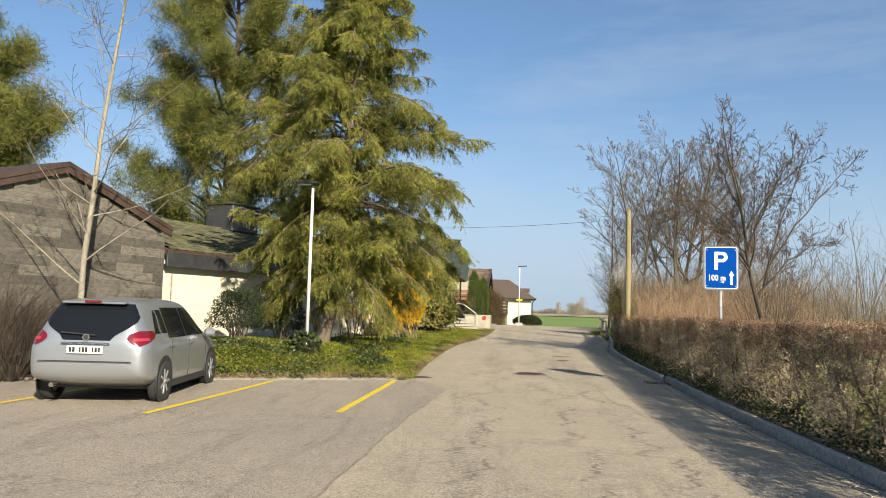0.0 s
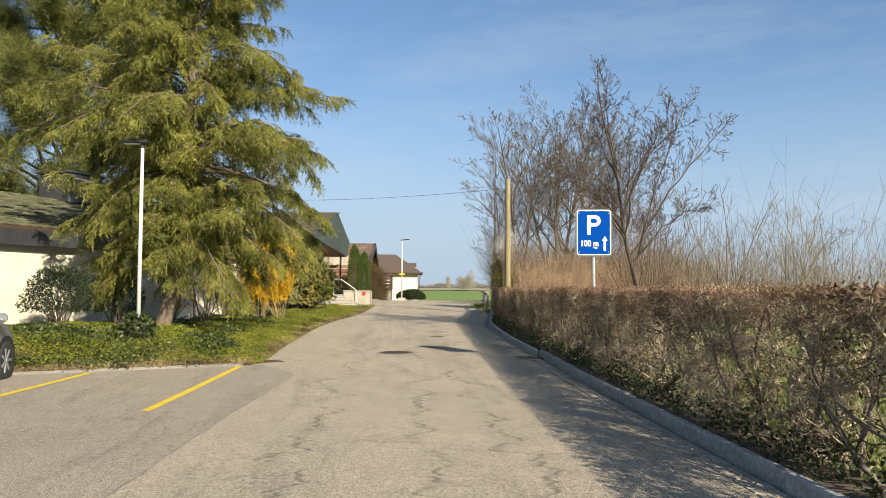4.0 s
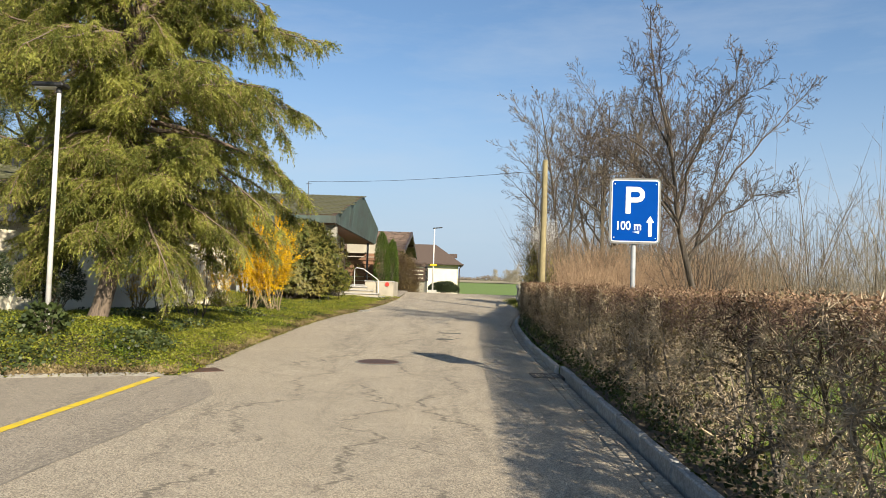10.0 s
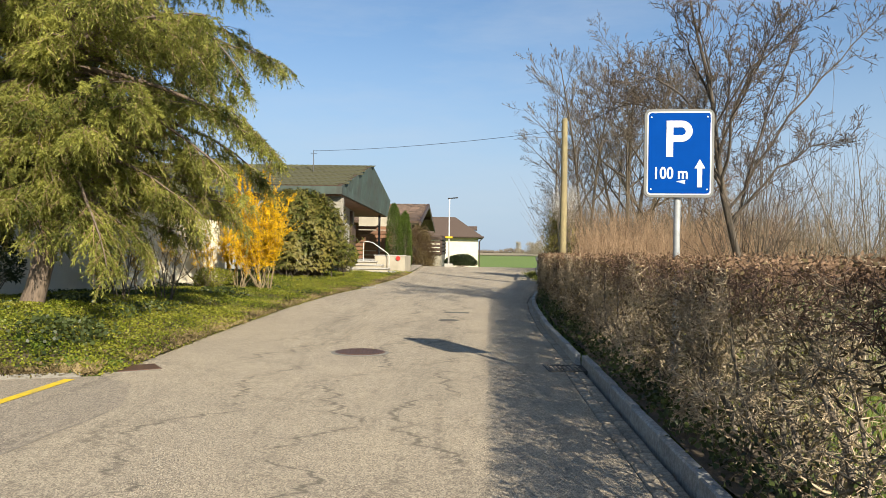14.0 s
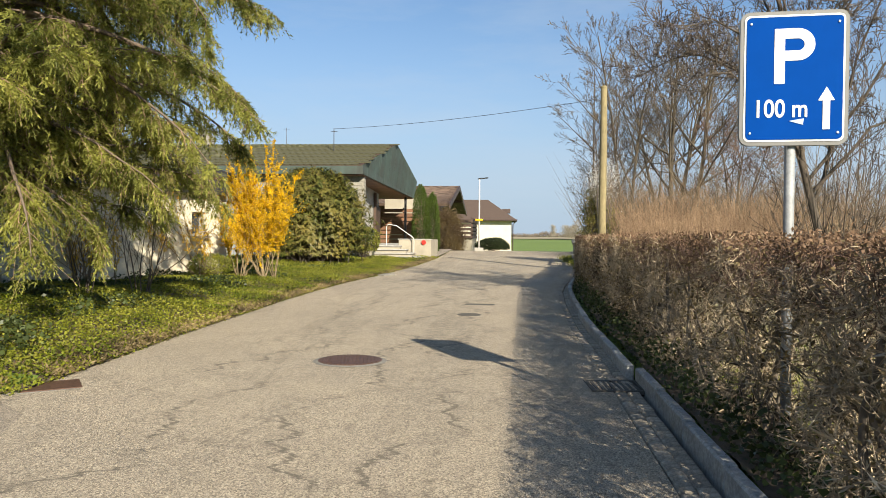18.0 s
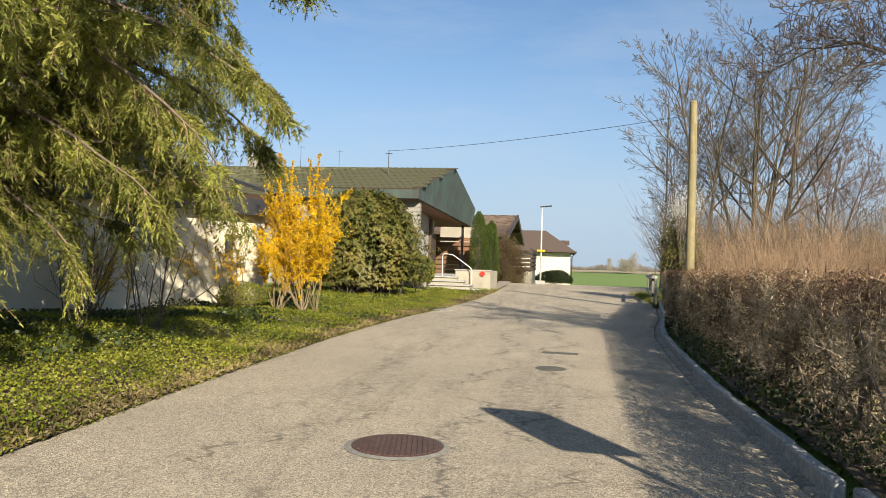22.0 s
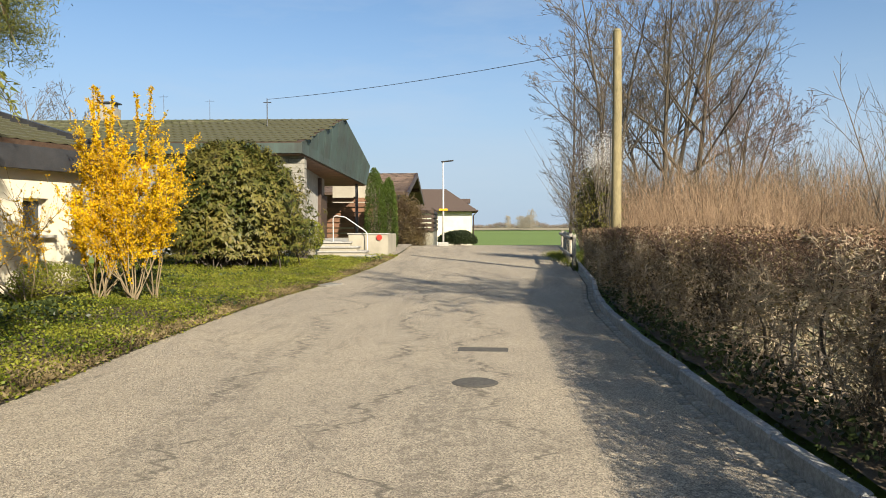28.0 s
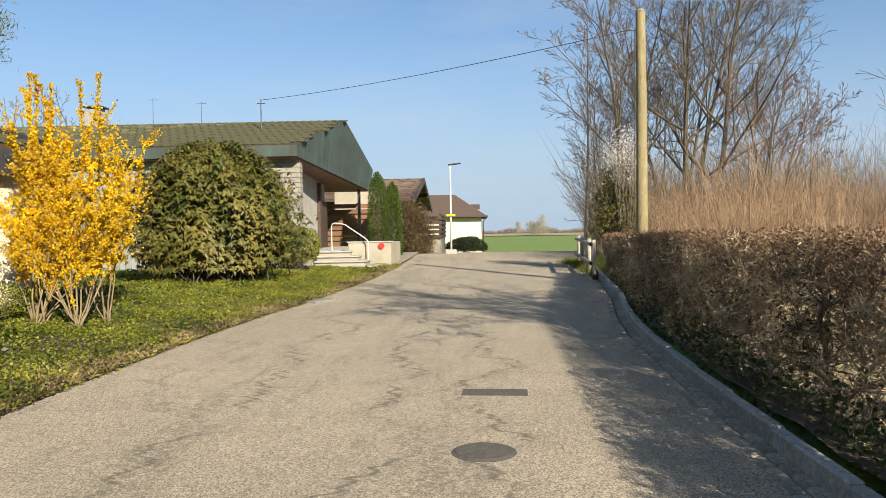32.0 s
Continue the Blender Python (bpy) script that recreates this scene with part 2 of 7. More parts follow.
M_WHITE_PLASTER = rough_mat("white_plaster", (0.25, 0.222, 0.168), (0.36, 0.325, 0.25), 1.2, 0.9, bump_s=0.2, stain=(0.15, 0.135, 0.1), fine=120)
M_GREYBOARD = rough_mat("weathered_grey_boards", (0.05, 0.044, 0.035), (0.155, 0.138, 0.11), 5, 0.85, bump_s=0.4, stretch=(1, 1, 6), stain=(0.07, 0.062, 0.05), per_piece=0.75, fine=50)
M_DARKMETAL = rough_mat("dark_sheet_metal", (0.035, 0.036, 0.04), (0.075, 0.076, 0.08), 3, 0.5, 0.4, bump_s=0.05)
M_BARGE = rough_mat("brown_barge_board", (0.03, 0.018, 0.014), (0.075, 0.045, 0.034), 6, 0.6, bump_s=0.2)
M_STONE = rough_mat("pale_stone", (0.17, 0.157, 0.13), (0.3, 0.28, 0.235), 12, 0.85, bump_s=0.4, per_piece=0.25, fine=130)
M_CONCRETE = rough_mat("concrete", (0.25, 0.24, 0.215), (0.42, 0.4, 0.36), 4, 0.9, bump_s=0.3, stain=(0.3, 0.29, 0.25), fine=130)
M_GALV = rough_mat("galvanised_steel", (0.2, 0.21, 0.215), (0.34, 0.35, 0.355), 10, 0.65, 0.25, bump_s=0.05)
M_WHITEPOST = rough_mat("white_painted_steel", (0.46, 0.45, 0.42), (0.58, 0.57, 0.54), 8, 0.5, bump_s=0.05, stain=(0.4, 0.39, 0.35))
M_BLACK = rough_mat("black_plastic", (0.012, 0.012, 0.013), (0.03, 0.03, 0.032), 20, 0.5, bump_s=0.05)
M_BROWNWOOD = rough_mat("brown_wood", (0.09, 0.04, 0.02), (0.23, 0.115, 0.06), 8, 0.65, bump_s=0.3, stretch=(0.3, 0.3, 4), per_piece=0.35)
M_DARKWOOD = rough_mat("dark_brown_wood", (0.03, 0.018, 0.012), (0.09, 0.055, 0.036), 8, 0.7, bump_s=0.3, per_piece=0.3)
M_CLAD = rough_mat("grey_cladding_boards", (0.16, 0.165, 0.16), (0.3, 0.3, 0.285), 3, 0.8, bump_s=0.2, stretch=(6, 6, 0.5), per_piece=0.3)
M_POLE = bark_mat("pole_timber", (0.15, 0.12, 0.06), (0.3, 0.25, 0.13), 9)
M_EDGE = rough_mat("worn_edging", (0.13, 0.122, 0.105), (0.25, 0.235, 0.2), 14, 0.9, bump_s=0.4, per_piece=0.25, fine=120)
M_FENCE = rough_mat("pale_fence_timber", (0.2, 0.18, 0.14), (0.4, 0.37, 0.3), 10, 0.85, bump_s=0.4, fine=70)


def copper_mat():
    m, nt, b = mat_new("patinated_copper")
    v = coords(nt, (1, 1, 0.12))
    n = noise_tex(nt, v, 3.0, 7, 0.65)
    n2 = noise_tex(nt, coords(nt), 1.1, 4, 0.6)
    c = ramp(nt, n, [(0.3, (0.022, 0.032, 0.028)), (0.58, (0.045, 0.068, 0.058)), (0.76, (0.11, 0.18, 0.155))])
    c = mixc(nt, 0.5, c, ramp(nt, n2, [(0.35, (0.055, 0.05, 0.042)), (0.65, (0.075, 0.11, 0.095))]))
    nt.links.new(c, b.inputs["Base Color"])
    b.inputs["Roughness"].default_value, b.inputs["Metallic"].default_value = 0.6, 0.15
    return m


def roof_mat(name, dark, light, moss=None):
    m, nt, b = mat_new(name)
    oi = nt.nodes.new("ShaderNodeNewGeometry")
    v = coords(nt)
    n = noise_tex(nt, v, 9, 5, 0.7)
    c = ramp(nt, n, [(0.3, dark), (0.7, light)])
    c = mixc(nt, 0.6, c, ramp(nt, oi.outputs["Random Per Island"], [(0.0, tuple(x * 0.4 for x in dark)), (1.0, tuple(min(1, x * 1.7) for x in light))]))
    if moss:
        k = ramp(nt, noise_tex(nt, v, 2.6, 6, 0.75), [(0.34, (0, 0, 0)), (0.55, (1, 1, 1))])
        c = mixc(nt, math_node(nt, "MULTIPLY", k, 0.5), c, moss)
    nt.links.new(c, b.inputs["Base Color"])
    b.inputs["Roughness"].default_value = 0.9
    bump(nt, b, n, 0.5, 0.02)
    return m


M_COPPER = copper_mat()
M_MOSSROOF = roof_mat("mossy_roof_tiles", (0.026, 0.024, 0.018), (0.095, 0.088, 0.058), (0.066, 0.074, 0.017))
M_BROWNROOF = roof_mat("brown_roof_tiles", (0.045, 0.03, 0.023), (0.12, 0.083, 0.063))


def glass_mat(name, color, rough=0.05):
    m, nt, b = mat_new(name)
    b.inputs["Base Color"].default_value = (*color, 1)
    b.inputs["Roughness"].default_value = rough
    b.inputs["Specular IOR Level"].default_value = 0.8
    return m


M_WINDOW = glass_mat("window_glass", (0.03, 0.035, 0.04))


def plain(name, color, rough=0.5, metal=0.0, coat=0.0):
    m, nt, b = mat_new(name)
    v = coords(nt)
    c = ramp(nt, noise_tex(nt, v, 5, 5), [(0.3, tuple(x * 0.9 for x in color)), (0.7, color)])
    nt.links.new(c, b.inputs["Base Color"])
    b.inputs["Roughness"].default_value, b.inputs["Metallic"].default_value = rough, metal
    b.inputs["Coat Weight"].default_value = coat
    return m


# foliage and bark
M_YEW = leaf_mat("conifer_needles", [(0.045, 0.066, 0.015), (0.165, 0.205, 0.038), (0.44, 0.43, 0.1)], 0.6, 0.5)
M_PINE = leaf_mat("pine_needles", [(0.03, 0.05, 0.012), (0.1, 0.12, 0.025), (0.23, 0.22, 0.05)], 0.6, 0.35)
M_JUNIPER = leaf_mat("dark_juniper_needles", [(0.008, 0.015, 0.006), (0.018, 0.031, 0.01), (0.04, 0.055, 0.018)], 0.6, 0.15)
M_THUJA = leaf_mat("thuja_scales", [(0.026, 0.048, 0.007), (0.08, 0.12, 0.016)], 0.6, 0.25)
M_COVER = leaf_mat("groundcover_leaves", [(0.045, 0.075, 0.01), (0.15, 0.215, 0.014), (0.4, 0.46, 0.025), (0.24, 0.21, 0.04)], 0.5, 0.4)
M_IVY = leaf_mat("ivy_leaves", [(0.018, 0.03, 0.01), (0.037, 0.058, 0.016), (0.08, 0.1, 0.03)], 0.45, 0.25)
M_DEADLEAF = leaf_mat("dry_brown_leaves", [(0.035, 0.025, 0.011), (0.13, 0.094, 0.042), (0.34, 0.26, 0.13)], 0.7, 0.35)
M_HEDGETOP = leaf_mat("hedge_top_leaves", [(0.07, 0.042, 0.024), (0.16, 0.095, 0.055), (0.28, 0.18, 0.11)], 0.7, 0.25)
M_FORS = leaf_mat("forsythia_petals", [(0.6, 0.335, 0.002), (0.74, 0.45, 0.003), (0.82, 0.55, 0.006)], 0.6, 0.4)
M_LAUREL = leaf_mat("shrub_leaves", [(0.028, 0.042, 0.008), (0.065, 0.095, 0.015), (0.15, 0.175, 0.026), (0.2, 0.15, 0.04)], 0.5, 0.3)
M_REDBUSH = leaf_mat("reddish_bush_leaves", [(0.05, 0.028, 0.016), (0.13, 0.072, 0.038), (0.12, 0.095, 0.036)], 0.5, 0.25)
M_BLOSSOM = leaf_mat("white_blossom", [(0.6, 0.58, 0.52), (0.75, 0.73, 0.68)], 0.6, 0.3)
M_BUD = leaf_mat("pale_buds", [(0.16, 0.13, 0.09), (0.3, 0.26, 0.19)], 0.6, 0.2)
M_BARK = bark_mat("grey_bark", (0.075, 0.06, 0.045), (0.2, 0.165, 0.125))
M_BARK_DARK = bark_mat("dark_bark", (0.04, 0.032, 0.025), (0.12, 0.095, 0.07))
M_BARK_RED = bark_mat("reddish_bark", (0.06, 0.045, 0.033), (0.19, 0.14, 0.1))
M_BARK_TAN = bark_mat("tan_bark", (0.055, 0.044, 0.03), (0.15, 0.12, 0.084))
M_BARK_GOLD = bark_mat("golden_bark", (0.1, 0.075, 0.04), (0.27, 0.205, 0.115))
M_BARK_PALE = bark_mat("pale_bark", (0.13, 0.11, 0.08), (0.32, 0.285, 0.215))
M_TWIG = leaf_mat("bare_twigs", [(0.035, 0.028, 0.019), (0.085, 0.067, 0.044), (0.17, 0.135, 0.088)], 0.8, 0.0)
M_TWIGDARK = leaf_mat("dark_twigs", [(0.03, 0.023, 0.018), (0.07, 0.052, 0.038), (0.12, 0.092, 0.068)], 0.8, 0.0)
M_TWIGRED = leaf_mat("reddish_twigs", [(0.05, 0.03, 0.022), (0.12, 0.075, 0.052), (0.2, 0.13, 0.092)], 0.8, 0.0)
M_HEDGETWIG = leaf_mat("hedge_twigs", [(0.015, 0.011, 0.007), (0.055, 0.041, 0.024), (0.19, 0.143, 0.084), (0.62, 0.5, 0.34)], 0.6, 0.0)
M_REDTWIG = leaf_mat("tan_brush_twigs", [(0.1, 0.06, 0.036), (0.2, 0.125, 0.075), (0.32, 0.22, 0.135)], 0.8, 0.0)
M_GRASS = leaf_mat("grass_blades", [(0.07, 0.1, 0.012), (0.13, 0.16, 0.02), (0.2, 0.2, 0.04)], 0.6, 0.3)


def ground_mat():
    m, nt, b = mat_new("meadow")
    v = coords(nt)
    n = noise_tex(nt, v, 0.9, 8, 0.7)
    n2 = noise_tex(nt, coords(nt, (0.02, 0.02, 1)), 1.0, 4)
    c = ramp(nt, n, [(0.3, (0.07, 0.105, 0.012)), (0.5, (0.115, 0.175, 0.02)), (0.72, (0.18, 0.22, 0.04))])
    c = mixc(nt, 0.4, c, ramp(nt, n2, [(0.35, (0.1, 0.16, 0.018)), (0.65, (0.13, 0.2, 0.026))]))
    nt.links.new(c, b.inputs["Base Color"])
    b.inputs["Roughness"].default_value = 0.95
    bump(nt, b, n, 0.8, 0.05)
    return m


M_MEADOW = ground_mat()

# ---- mesh helpers ----
def mesh_from(name, verts, faces, mat, smooth=False):
    """A mesh from arrays: verts n x 3, faces m x k (all of one size)."""
    verts, faces = np.asarray(verts, dtype=np.float32), np.asarray(faces, dtype=np.int32)
    me = bpy.data.meshes.new(name)
    k = faces.shape[1]
    me.vertices.add(len(verts))
    me.vertices.foreach_set("co", verts.ravel())
    me.loops.add(faces.size)
    me.loops.foreach_set("vertex_index", faces.ravel())
    me.polygons.add(len(faces))
    me.polygons.foreach_set("loop_start", np.arange(0, faces.size, k, dtype=np.int32))
    if smooth:
        me.polygons.foreach_set("use_smooth", np.ones(len(faces), dtype=bool))
    me.update(calc_edges=True)
    me.materials.append(mat)
    return me


def array_part(name, verts, faces, mat, parent=None, label="", smooth=False):
    ob = new(name, mesh_from(name, verts, faces, mat, smooth))
    ob.parent = parent
    return tagged(ob, label)


def part(name, bm, mat, parent=None, label="", smooth=False):
    me = bpy.data.meshes.new(name)
    bmesh.ops.recalc_face_normals(bm, faces=bm.faces)
    if smooth:
        for f in bm.faces:
            f.smooth = True
    bm.to_mesh(me)
    bm.free()
    me.materials.append(mat)
    ob = new(name, me)
    ob.parent = parent
    return tagged(ob, label)


def thing(name, label, category, at=(0, 0, 0), turn=0.0, group="", kind=""):
    ob = new(name)
    ob.empty_display_size = 0.2
    ob.matrix_basis = pose(*at, 0, 0, turn)
    return tagged(ob, label, category, group, kind)


def box(size, at=(0, 0, 0), bevel=0.0, turn=(0, 0, 0), bm=None):
    """A box of that size whose centre lies at `at`, with bevelled edges."""
    own = bmesh.new()
    bmesh.ops.create_cube(own, size=1.0)
    bmesh.ops.scale(own, vec=size, verts=own.verts)
    if bevel:
        bmesh.ops.bevel(own, geom=list(own.edges), offset=bevel, segments=1, affect="EDGES")
    bmesh.ops.transform(own, matrix=pose(*at, *turn), verts=own.verts)
    if bm is None:
        return own
    tmp = bpy.data.meshes.new("tmp")
    own.to_mesh(tmp)
    own.free()
    bm.from_mesh(tmp)
    bpy.data.meshes.remove(tmp)
    return bm


def cyl(r0, r1, h, at=(0, 0, 0), n=16, turn=(0, 0, 0), bm=None):
    """A cone or cylinder standing on `at`."""
    bm = bm or bmesh.new()
    bmesh.ops.create_cone(bm, cap_ends=True, segments=n, radius1=r0, radius2=r1, depth=h, matrix=pose(*at, *turn) @ pose(0, 0, h / 2))
    return bm


def poly_prism(points, depth, at=None, bm=None):
    """A flat polygon (list of 3D points) thickened along the vector `depth`."""
    bm = bm or bmesh.new()
    a = [bm.verts.new(Vector(p)) for p in points]
    b = [bm.verts.new(Vector(p) + Vector(depth)) for p in points]
    bm.faces.new(a)
    bm.faces.new(b[::-1])
    for i in range(len(a)):
        j = (i + 1) % len(a)
        bm.faces.new((a[i], b[i], b[j], a[j]))
    return bm


def sweep(points, radii, n=8):
    """Verts and quads of a round rod along a line of points."""
    pts = [Vector(p) for p in points]
    V, F = [], []
    ref = Vector((0.3, 0.2, 1)).normalized()
    for i, p in enumerate(pts):
        d = (pts[min(i + 1, len(pts) - 1)] - pts[max(i - 1, 0)]).normalized()
        if abs(d.dot(ref)) > 0.97:
            ref = Vector((1, 0.1, 0))
        u = d.cross(ref).normalized()
        w = d.cross(u)
        r = float(radii[i] if hasattr(radii, "__len__") else radii)
        for k in range(n):
            a = 2 * math.pi * k / n
            V.append(p + r * (math.cos(a) * u + math.sin(a) * w))
    for i in range(len(pts) - 1):
        for k in range(n):
            F.append((i * n + k, i * n + (k + 1) % n, (i + 1) * n + (k + 1) % n, (i + 1) * n + k))
    return np.array(V), np.array(F)


def rod(name, points, r, mat, parent=None, label="", n=8):
    v, f = sweep(points, r, n)
    return array_part(name, v, f, mat, parent, label, True)


def norm_rows(a):
    return a / np.maximum(np.linalg.norm(a, axis=1, keepdims=True), 1e-9)


def prisms(P0, P1, R0, R1, n=3):
    """Many thin tapered sticks at once."""
    P0, P1 = np.asarray(P0, float), np.asarray(P1, float)
    R0, R1 = np.broadcast_to(R0, len(P0)), np.broadcast_to(R1, len(P0))
    d = norm_rows(P1 - P0)
    ref = np.where(np.abs(d[:, 2:3]) > 0.9, np.array([[1.0, 0, 0]]), np.array([[0, 0, 1.0]]))
    u = norm_rows(np.cross(d, ref))
    w = np.cross(d, u)
    V = np.empty((len(P0), 2 * n, 3))
    for k in range(n):
        a = 2 * math.pi * k / n
        o = math.cos(a) * u + math.sin(a) * w
        V[:, k] = P0 + o * R0[:, None]
        V[:, n + k] = P1 + o * R1[:, None]
    base = (np.arange(len(P0)) * 2 * n)[:, None]
    F = np.concatenate([base + np.array([k, (k + 1) % n, n + (k + 1) % n, n + k])[None] for k in range(n)])
    return V.reshape(-1, 3), F


def leaves(C, D, W, length, width, fold=0.25):
    """Many small leaves: each a folded lozenge from C along D, with its breadth along W."""
    C, D, W = np.asarray(C), norm_rows(np.asarray(D)), np.asarray(W)
    W = norm_rows(W - D * np.sum(W * D, axis=1, keepdims=True))
    N = np.cross(D, W)
    L = np.broadcast_to(length, len(C))[:, None]
    B = np.broadcast_to(width, len(C))[:, None]
    V = np.empty((len(C), 4, 3))
    V[:, 0] = C
    V[:, 1] = C + D * L * 0.45 + W * B * 0.5 + N * B * fold
    V[:, 2] = C + D * L
    V[:, 3] = C + D * L * 0.45 - W * B * 0.5 + N * B * fold
    F = (np.arange(len(C)) * 4)[:, None] + np.arange(4)[None]
    return V.reshape(-1, 3), F


def needles(C, D, W, length, width):
    """Many flat needle tufts, each one narrow triangle."""
    C, D, W = np.asarray(C), norm_rows(np.asarray(D)), np.asarray(W)
    W = norm_rows(W - D * np.sum(W * D, axis=1, keepdims=True))
    V = np.empty((len(C), 3, 3))
    V[:, 0] = C - W * np.broadcast_to(width, len(C))[:, None] * 0.5
    V[:, 1] = C + W * np.broadcast_to(width, len(C))[:, None] * 0.5
    V[:, 2] = C + D * np.broadcast_to(length, len(C))[:, None]
    return V.reshape(-1, 3), np.arange(len(C) * 3).reshape(-1, 3)


def join_arrays(parts):
    V, F, n = [], [], 0
    for v, f in parts:
        V.append(v)
        F.append(f + n)
        n += len(v)
    return np.concatenate(V), np.concatenate(F)


def rand_dirs(rng, n):
    return norm_rows(rng.normal(size=(n, 3)))


# ---- the lie of the land ----
def smooth01(t):
    t = np.clip(t, 0, 1)
    return t * t * (3 - 2 * t)


def road_z(y):
    """Level at first, then a gentle rise to a crest, and down to the field."""
    y = np.asarray(y, float)
    up = np.where(y < 7, -0.08, 0.0143 * (np.minimum(y, 46) - 12.6))
    up = np.where((y > 4) & (y < 10), -0.08 + 0.0143 * 0.5 * np.maximum(y - 4, 0) ** 2 / 6 , up)
    return up - 1.45 * smooth01((y - 46) / 34)


def left_edge(y):
    return np.interp(y, [-20, 9.9, 11, 14, 19, 22, 24, 26, 31, 38, 42, 60], [-2.6, -2.6, -2.55, -2.62, -2.6, -2.45, -2.25, -1.95, -1.55, -1.3, -1.3, -1.6])


def bed_front(x):
    return 10.35 + 0.36 * (x + 2.9)


def right_kerb(y):
    return np.interp(y, [-30, 0, 13, 15.5, 19, 21.5, 23.5, 26, 31, 38, 60], [3.0, 3.0, 2.99, 2.95, 3.04, 3.17, 3.4, 3.8, 4.33, 5.1, 7.3])


def hedge_line(y):
    return np.interp(y, [-30, 0, 12, 19, 21.5, 23.5, 26, 31, 38, 60], [3.12, 3.14, 3.16, 3.24, 3.28, 3.45, 3.82, 4.35, 5.1, 7.3])


def land_z(x, y):
    x, y = np.asarray(x, float), np.asarray(y, float)
    z = road_z(y)
    inside = np.minimum(left_edge(y) - x, y - bed_front(x))
    bank = 0.05 + 0.42 * smooth01(inside / 2.6)
    bank = bank * np.interp(y, [13, 17, 22, 33], [1.0, 0.5, 0.42, 0.15]) * smooth01(inside / 0.25)
    right = np.where((x > right_kerb(y) + 0.12) & (y < 60), 0.1 * (1 - smooth01((y - 40) / 10)), 0)
    on_road = (inside < 0.0) & (x < right_kerb(y) + 0.1) & (y < 52) & (x > -40)
    return z + np.where(inside > 0, bank, 0) + right - np.where(on_road, 0.12, 0)


def lines(*runs):
    out = []
    for a, b, step in runs:
        out += list(np.arange(a, b, step))
    return np.array(out)


gx = np.unique(np.concatenate([-np.geomspace(30, 2600, 16), lines((-30, -12, 1.5), (-12, 8, 0.25), (8, 30, 1.5)), np.geomspace(30, 2600, 16)]))
gy = np.unique(np.concatenate([-np.geomspace(16, 1200, 12), lines((-16, 8, 1.0), (8, 42, 0.25), (42, 100, 2.0)), np.geomspace(100, 3000, 24)]))
GX, GY = np.meshgrid(gx, gy)
GZ = land_z(GX, GY)
_idx = np.arange(GX.size).reshape(GX.shape)
_quads = np.stack([_idx[:-1, :-1], _idx[:-1, 1:], _idx[1:, 1:], _idx[1:, :-1]], -1).reshape(-1, 4)
ground = array_part("ground", np.stack([GX, GY, GZ], -1).reshape(-1, 3), _quads, M_MEADOW, None, "green meadow and verge around the road", True)
tagged(ground, category="ground", kind="structure")


def sheet(name, left, right, ys, cols, mat, lift=0.0, label=""):
    """A paved strip between two edge lines."""
    V, F = [], []
    for y in ys:
        a, b = float(left(y)), float(right(y))
        for k in range(cols + 1):
            x = a + (b - a) * k / cols
            V.append((x, y, float(road_z(y)) + lift))
    n = cols + 1
    for j in range(len(ys) - 1):
        for k in range(cols):
            F.append((j * n + k, j * n + k + 1, (j + 1) * n + k + 1, (j + 1) * n + k))
    return array_part(name, V, F, mat, None, label, True)


def seam(y):
    """Where the road's asphalt meets that of the parking bays."""
    return np.interp(y, [-30, 0.8, 5, 9, 10.6, 11.2], [-2.3, -2.05, -1.95, -1.7, -2.3, -2.6])


road = sheet("road", lambda y: seam(y) if y < 10.4 else left_edge(y) - 0.15, lambda y: right_kerb(y) - 0.272 if y < 33 else right_kerb(y) + 0.3, lines((-26, 52, 0.5)), 6, M_ROAD, 0.004, "pale worn asphalt lane with tar patches")
tagged(road, category="road", kind="structure")


def park_left(y):
    return -32.0 if y < -0.3 else max(-32.0, (y - 10.35) / 0.36 - 2.9)


pk_y = lines((-26, 10.35, 0.4)).tolist() + [10.42]
parking = sheet("parking", park_left, lambda y: seam(y) + 0.3, sorted(pk_y), 10, M_PARK, 0.0, "smooth grey asphalt of the parking bays")
tagged(parking, category="parking", kind="structure")


def ribbon(points, width, lift):
    """A thin painted band along a line on the paving."""
    bm = bmesh.new()
    pts = [Vector((x, y, 0)) for x, y in points]
    rows = []
    for i, p in enumerate(pts):
        d = (pts[min(i + 1, len(pts) - 1)] - pts[max(i - 1, 0)]).normalized()
        s = Vector((-d.y, d.x, 0)) * width / 2
        rows.append([bm.verts.new((q.x, q.y, float(road_z(q.y)) + lift)) for q in (p - s, p + s)])
    for a, b in zip(rows, rows[1:]):
        bm.faces.new((a[0], a[1], b[1], b[0]))
    return bm


for (x0, y0), (x1, y1) in (((-2.87, 10.2), (-3.0, 5.6)), ((-5.2, 9.35), (-5.55, 4.75)), ((-7.75, 8.4), (-8.05, 4.1))):
    n = 9
    pts = [(x0 + (x1 - x0) * k / n, y0 + (y1 - y0) * k / n) for k in range(n + 1)]
    ln = part("parking_line", ribbon(pts, 0.12, 0.005), M_YELLOW)
    tagged(ln, "yellow painted parking line worn on the asphalt", "road marking", "parking lines", "structure")

# the tarred joint where the lane meets the bays
_pts = [(float(seam(y)) + 0.012 * math.sin(3.1 * y) + 0.008 * math.sin(7.7 * y), float(y)) for y in np.arange(-14, 8.8, 0.25)]
joint = part("tar_joint", ribbon(_pts, 0.03, 0.008), M_TAR)
tagged(joint, "dark tarred joint between lane and bays", "road joint", kind="structure")

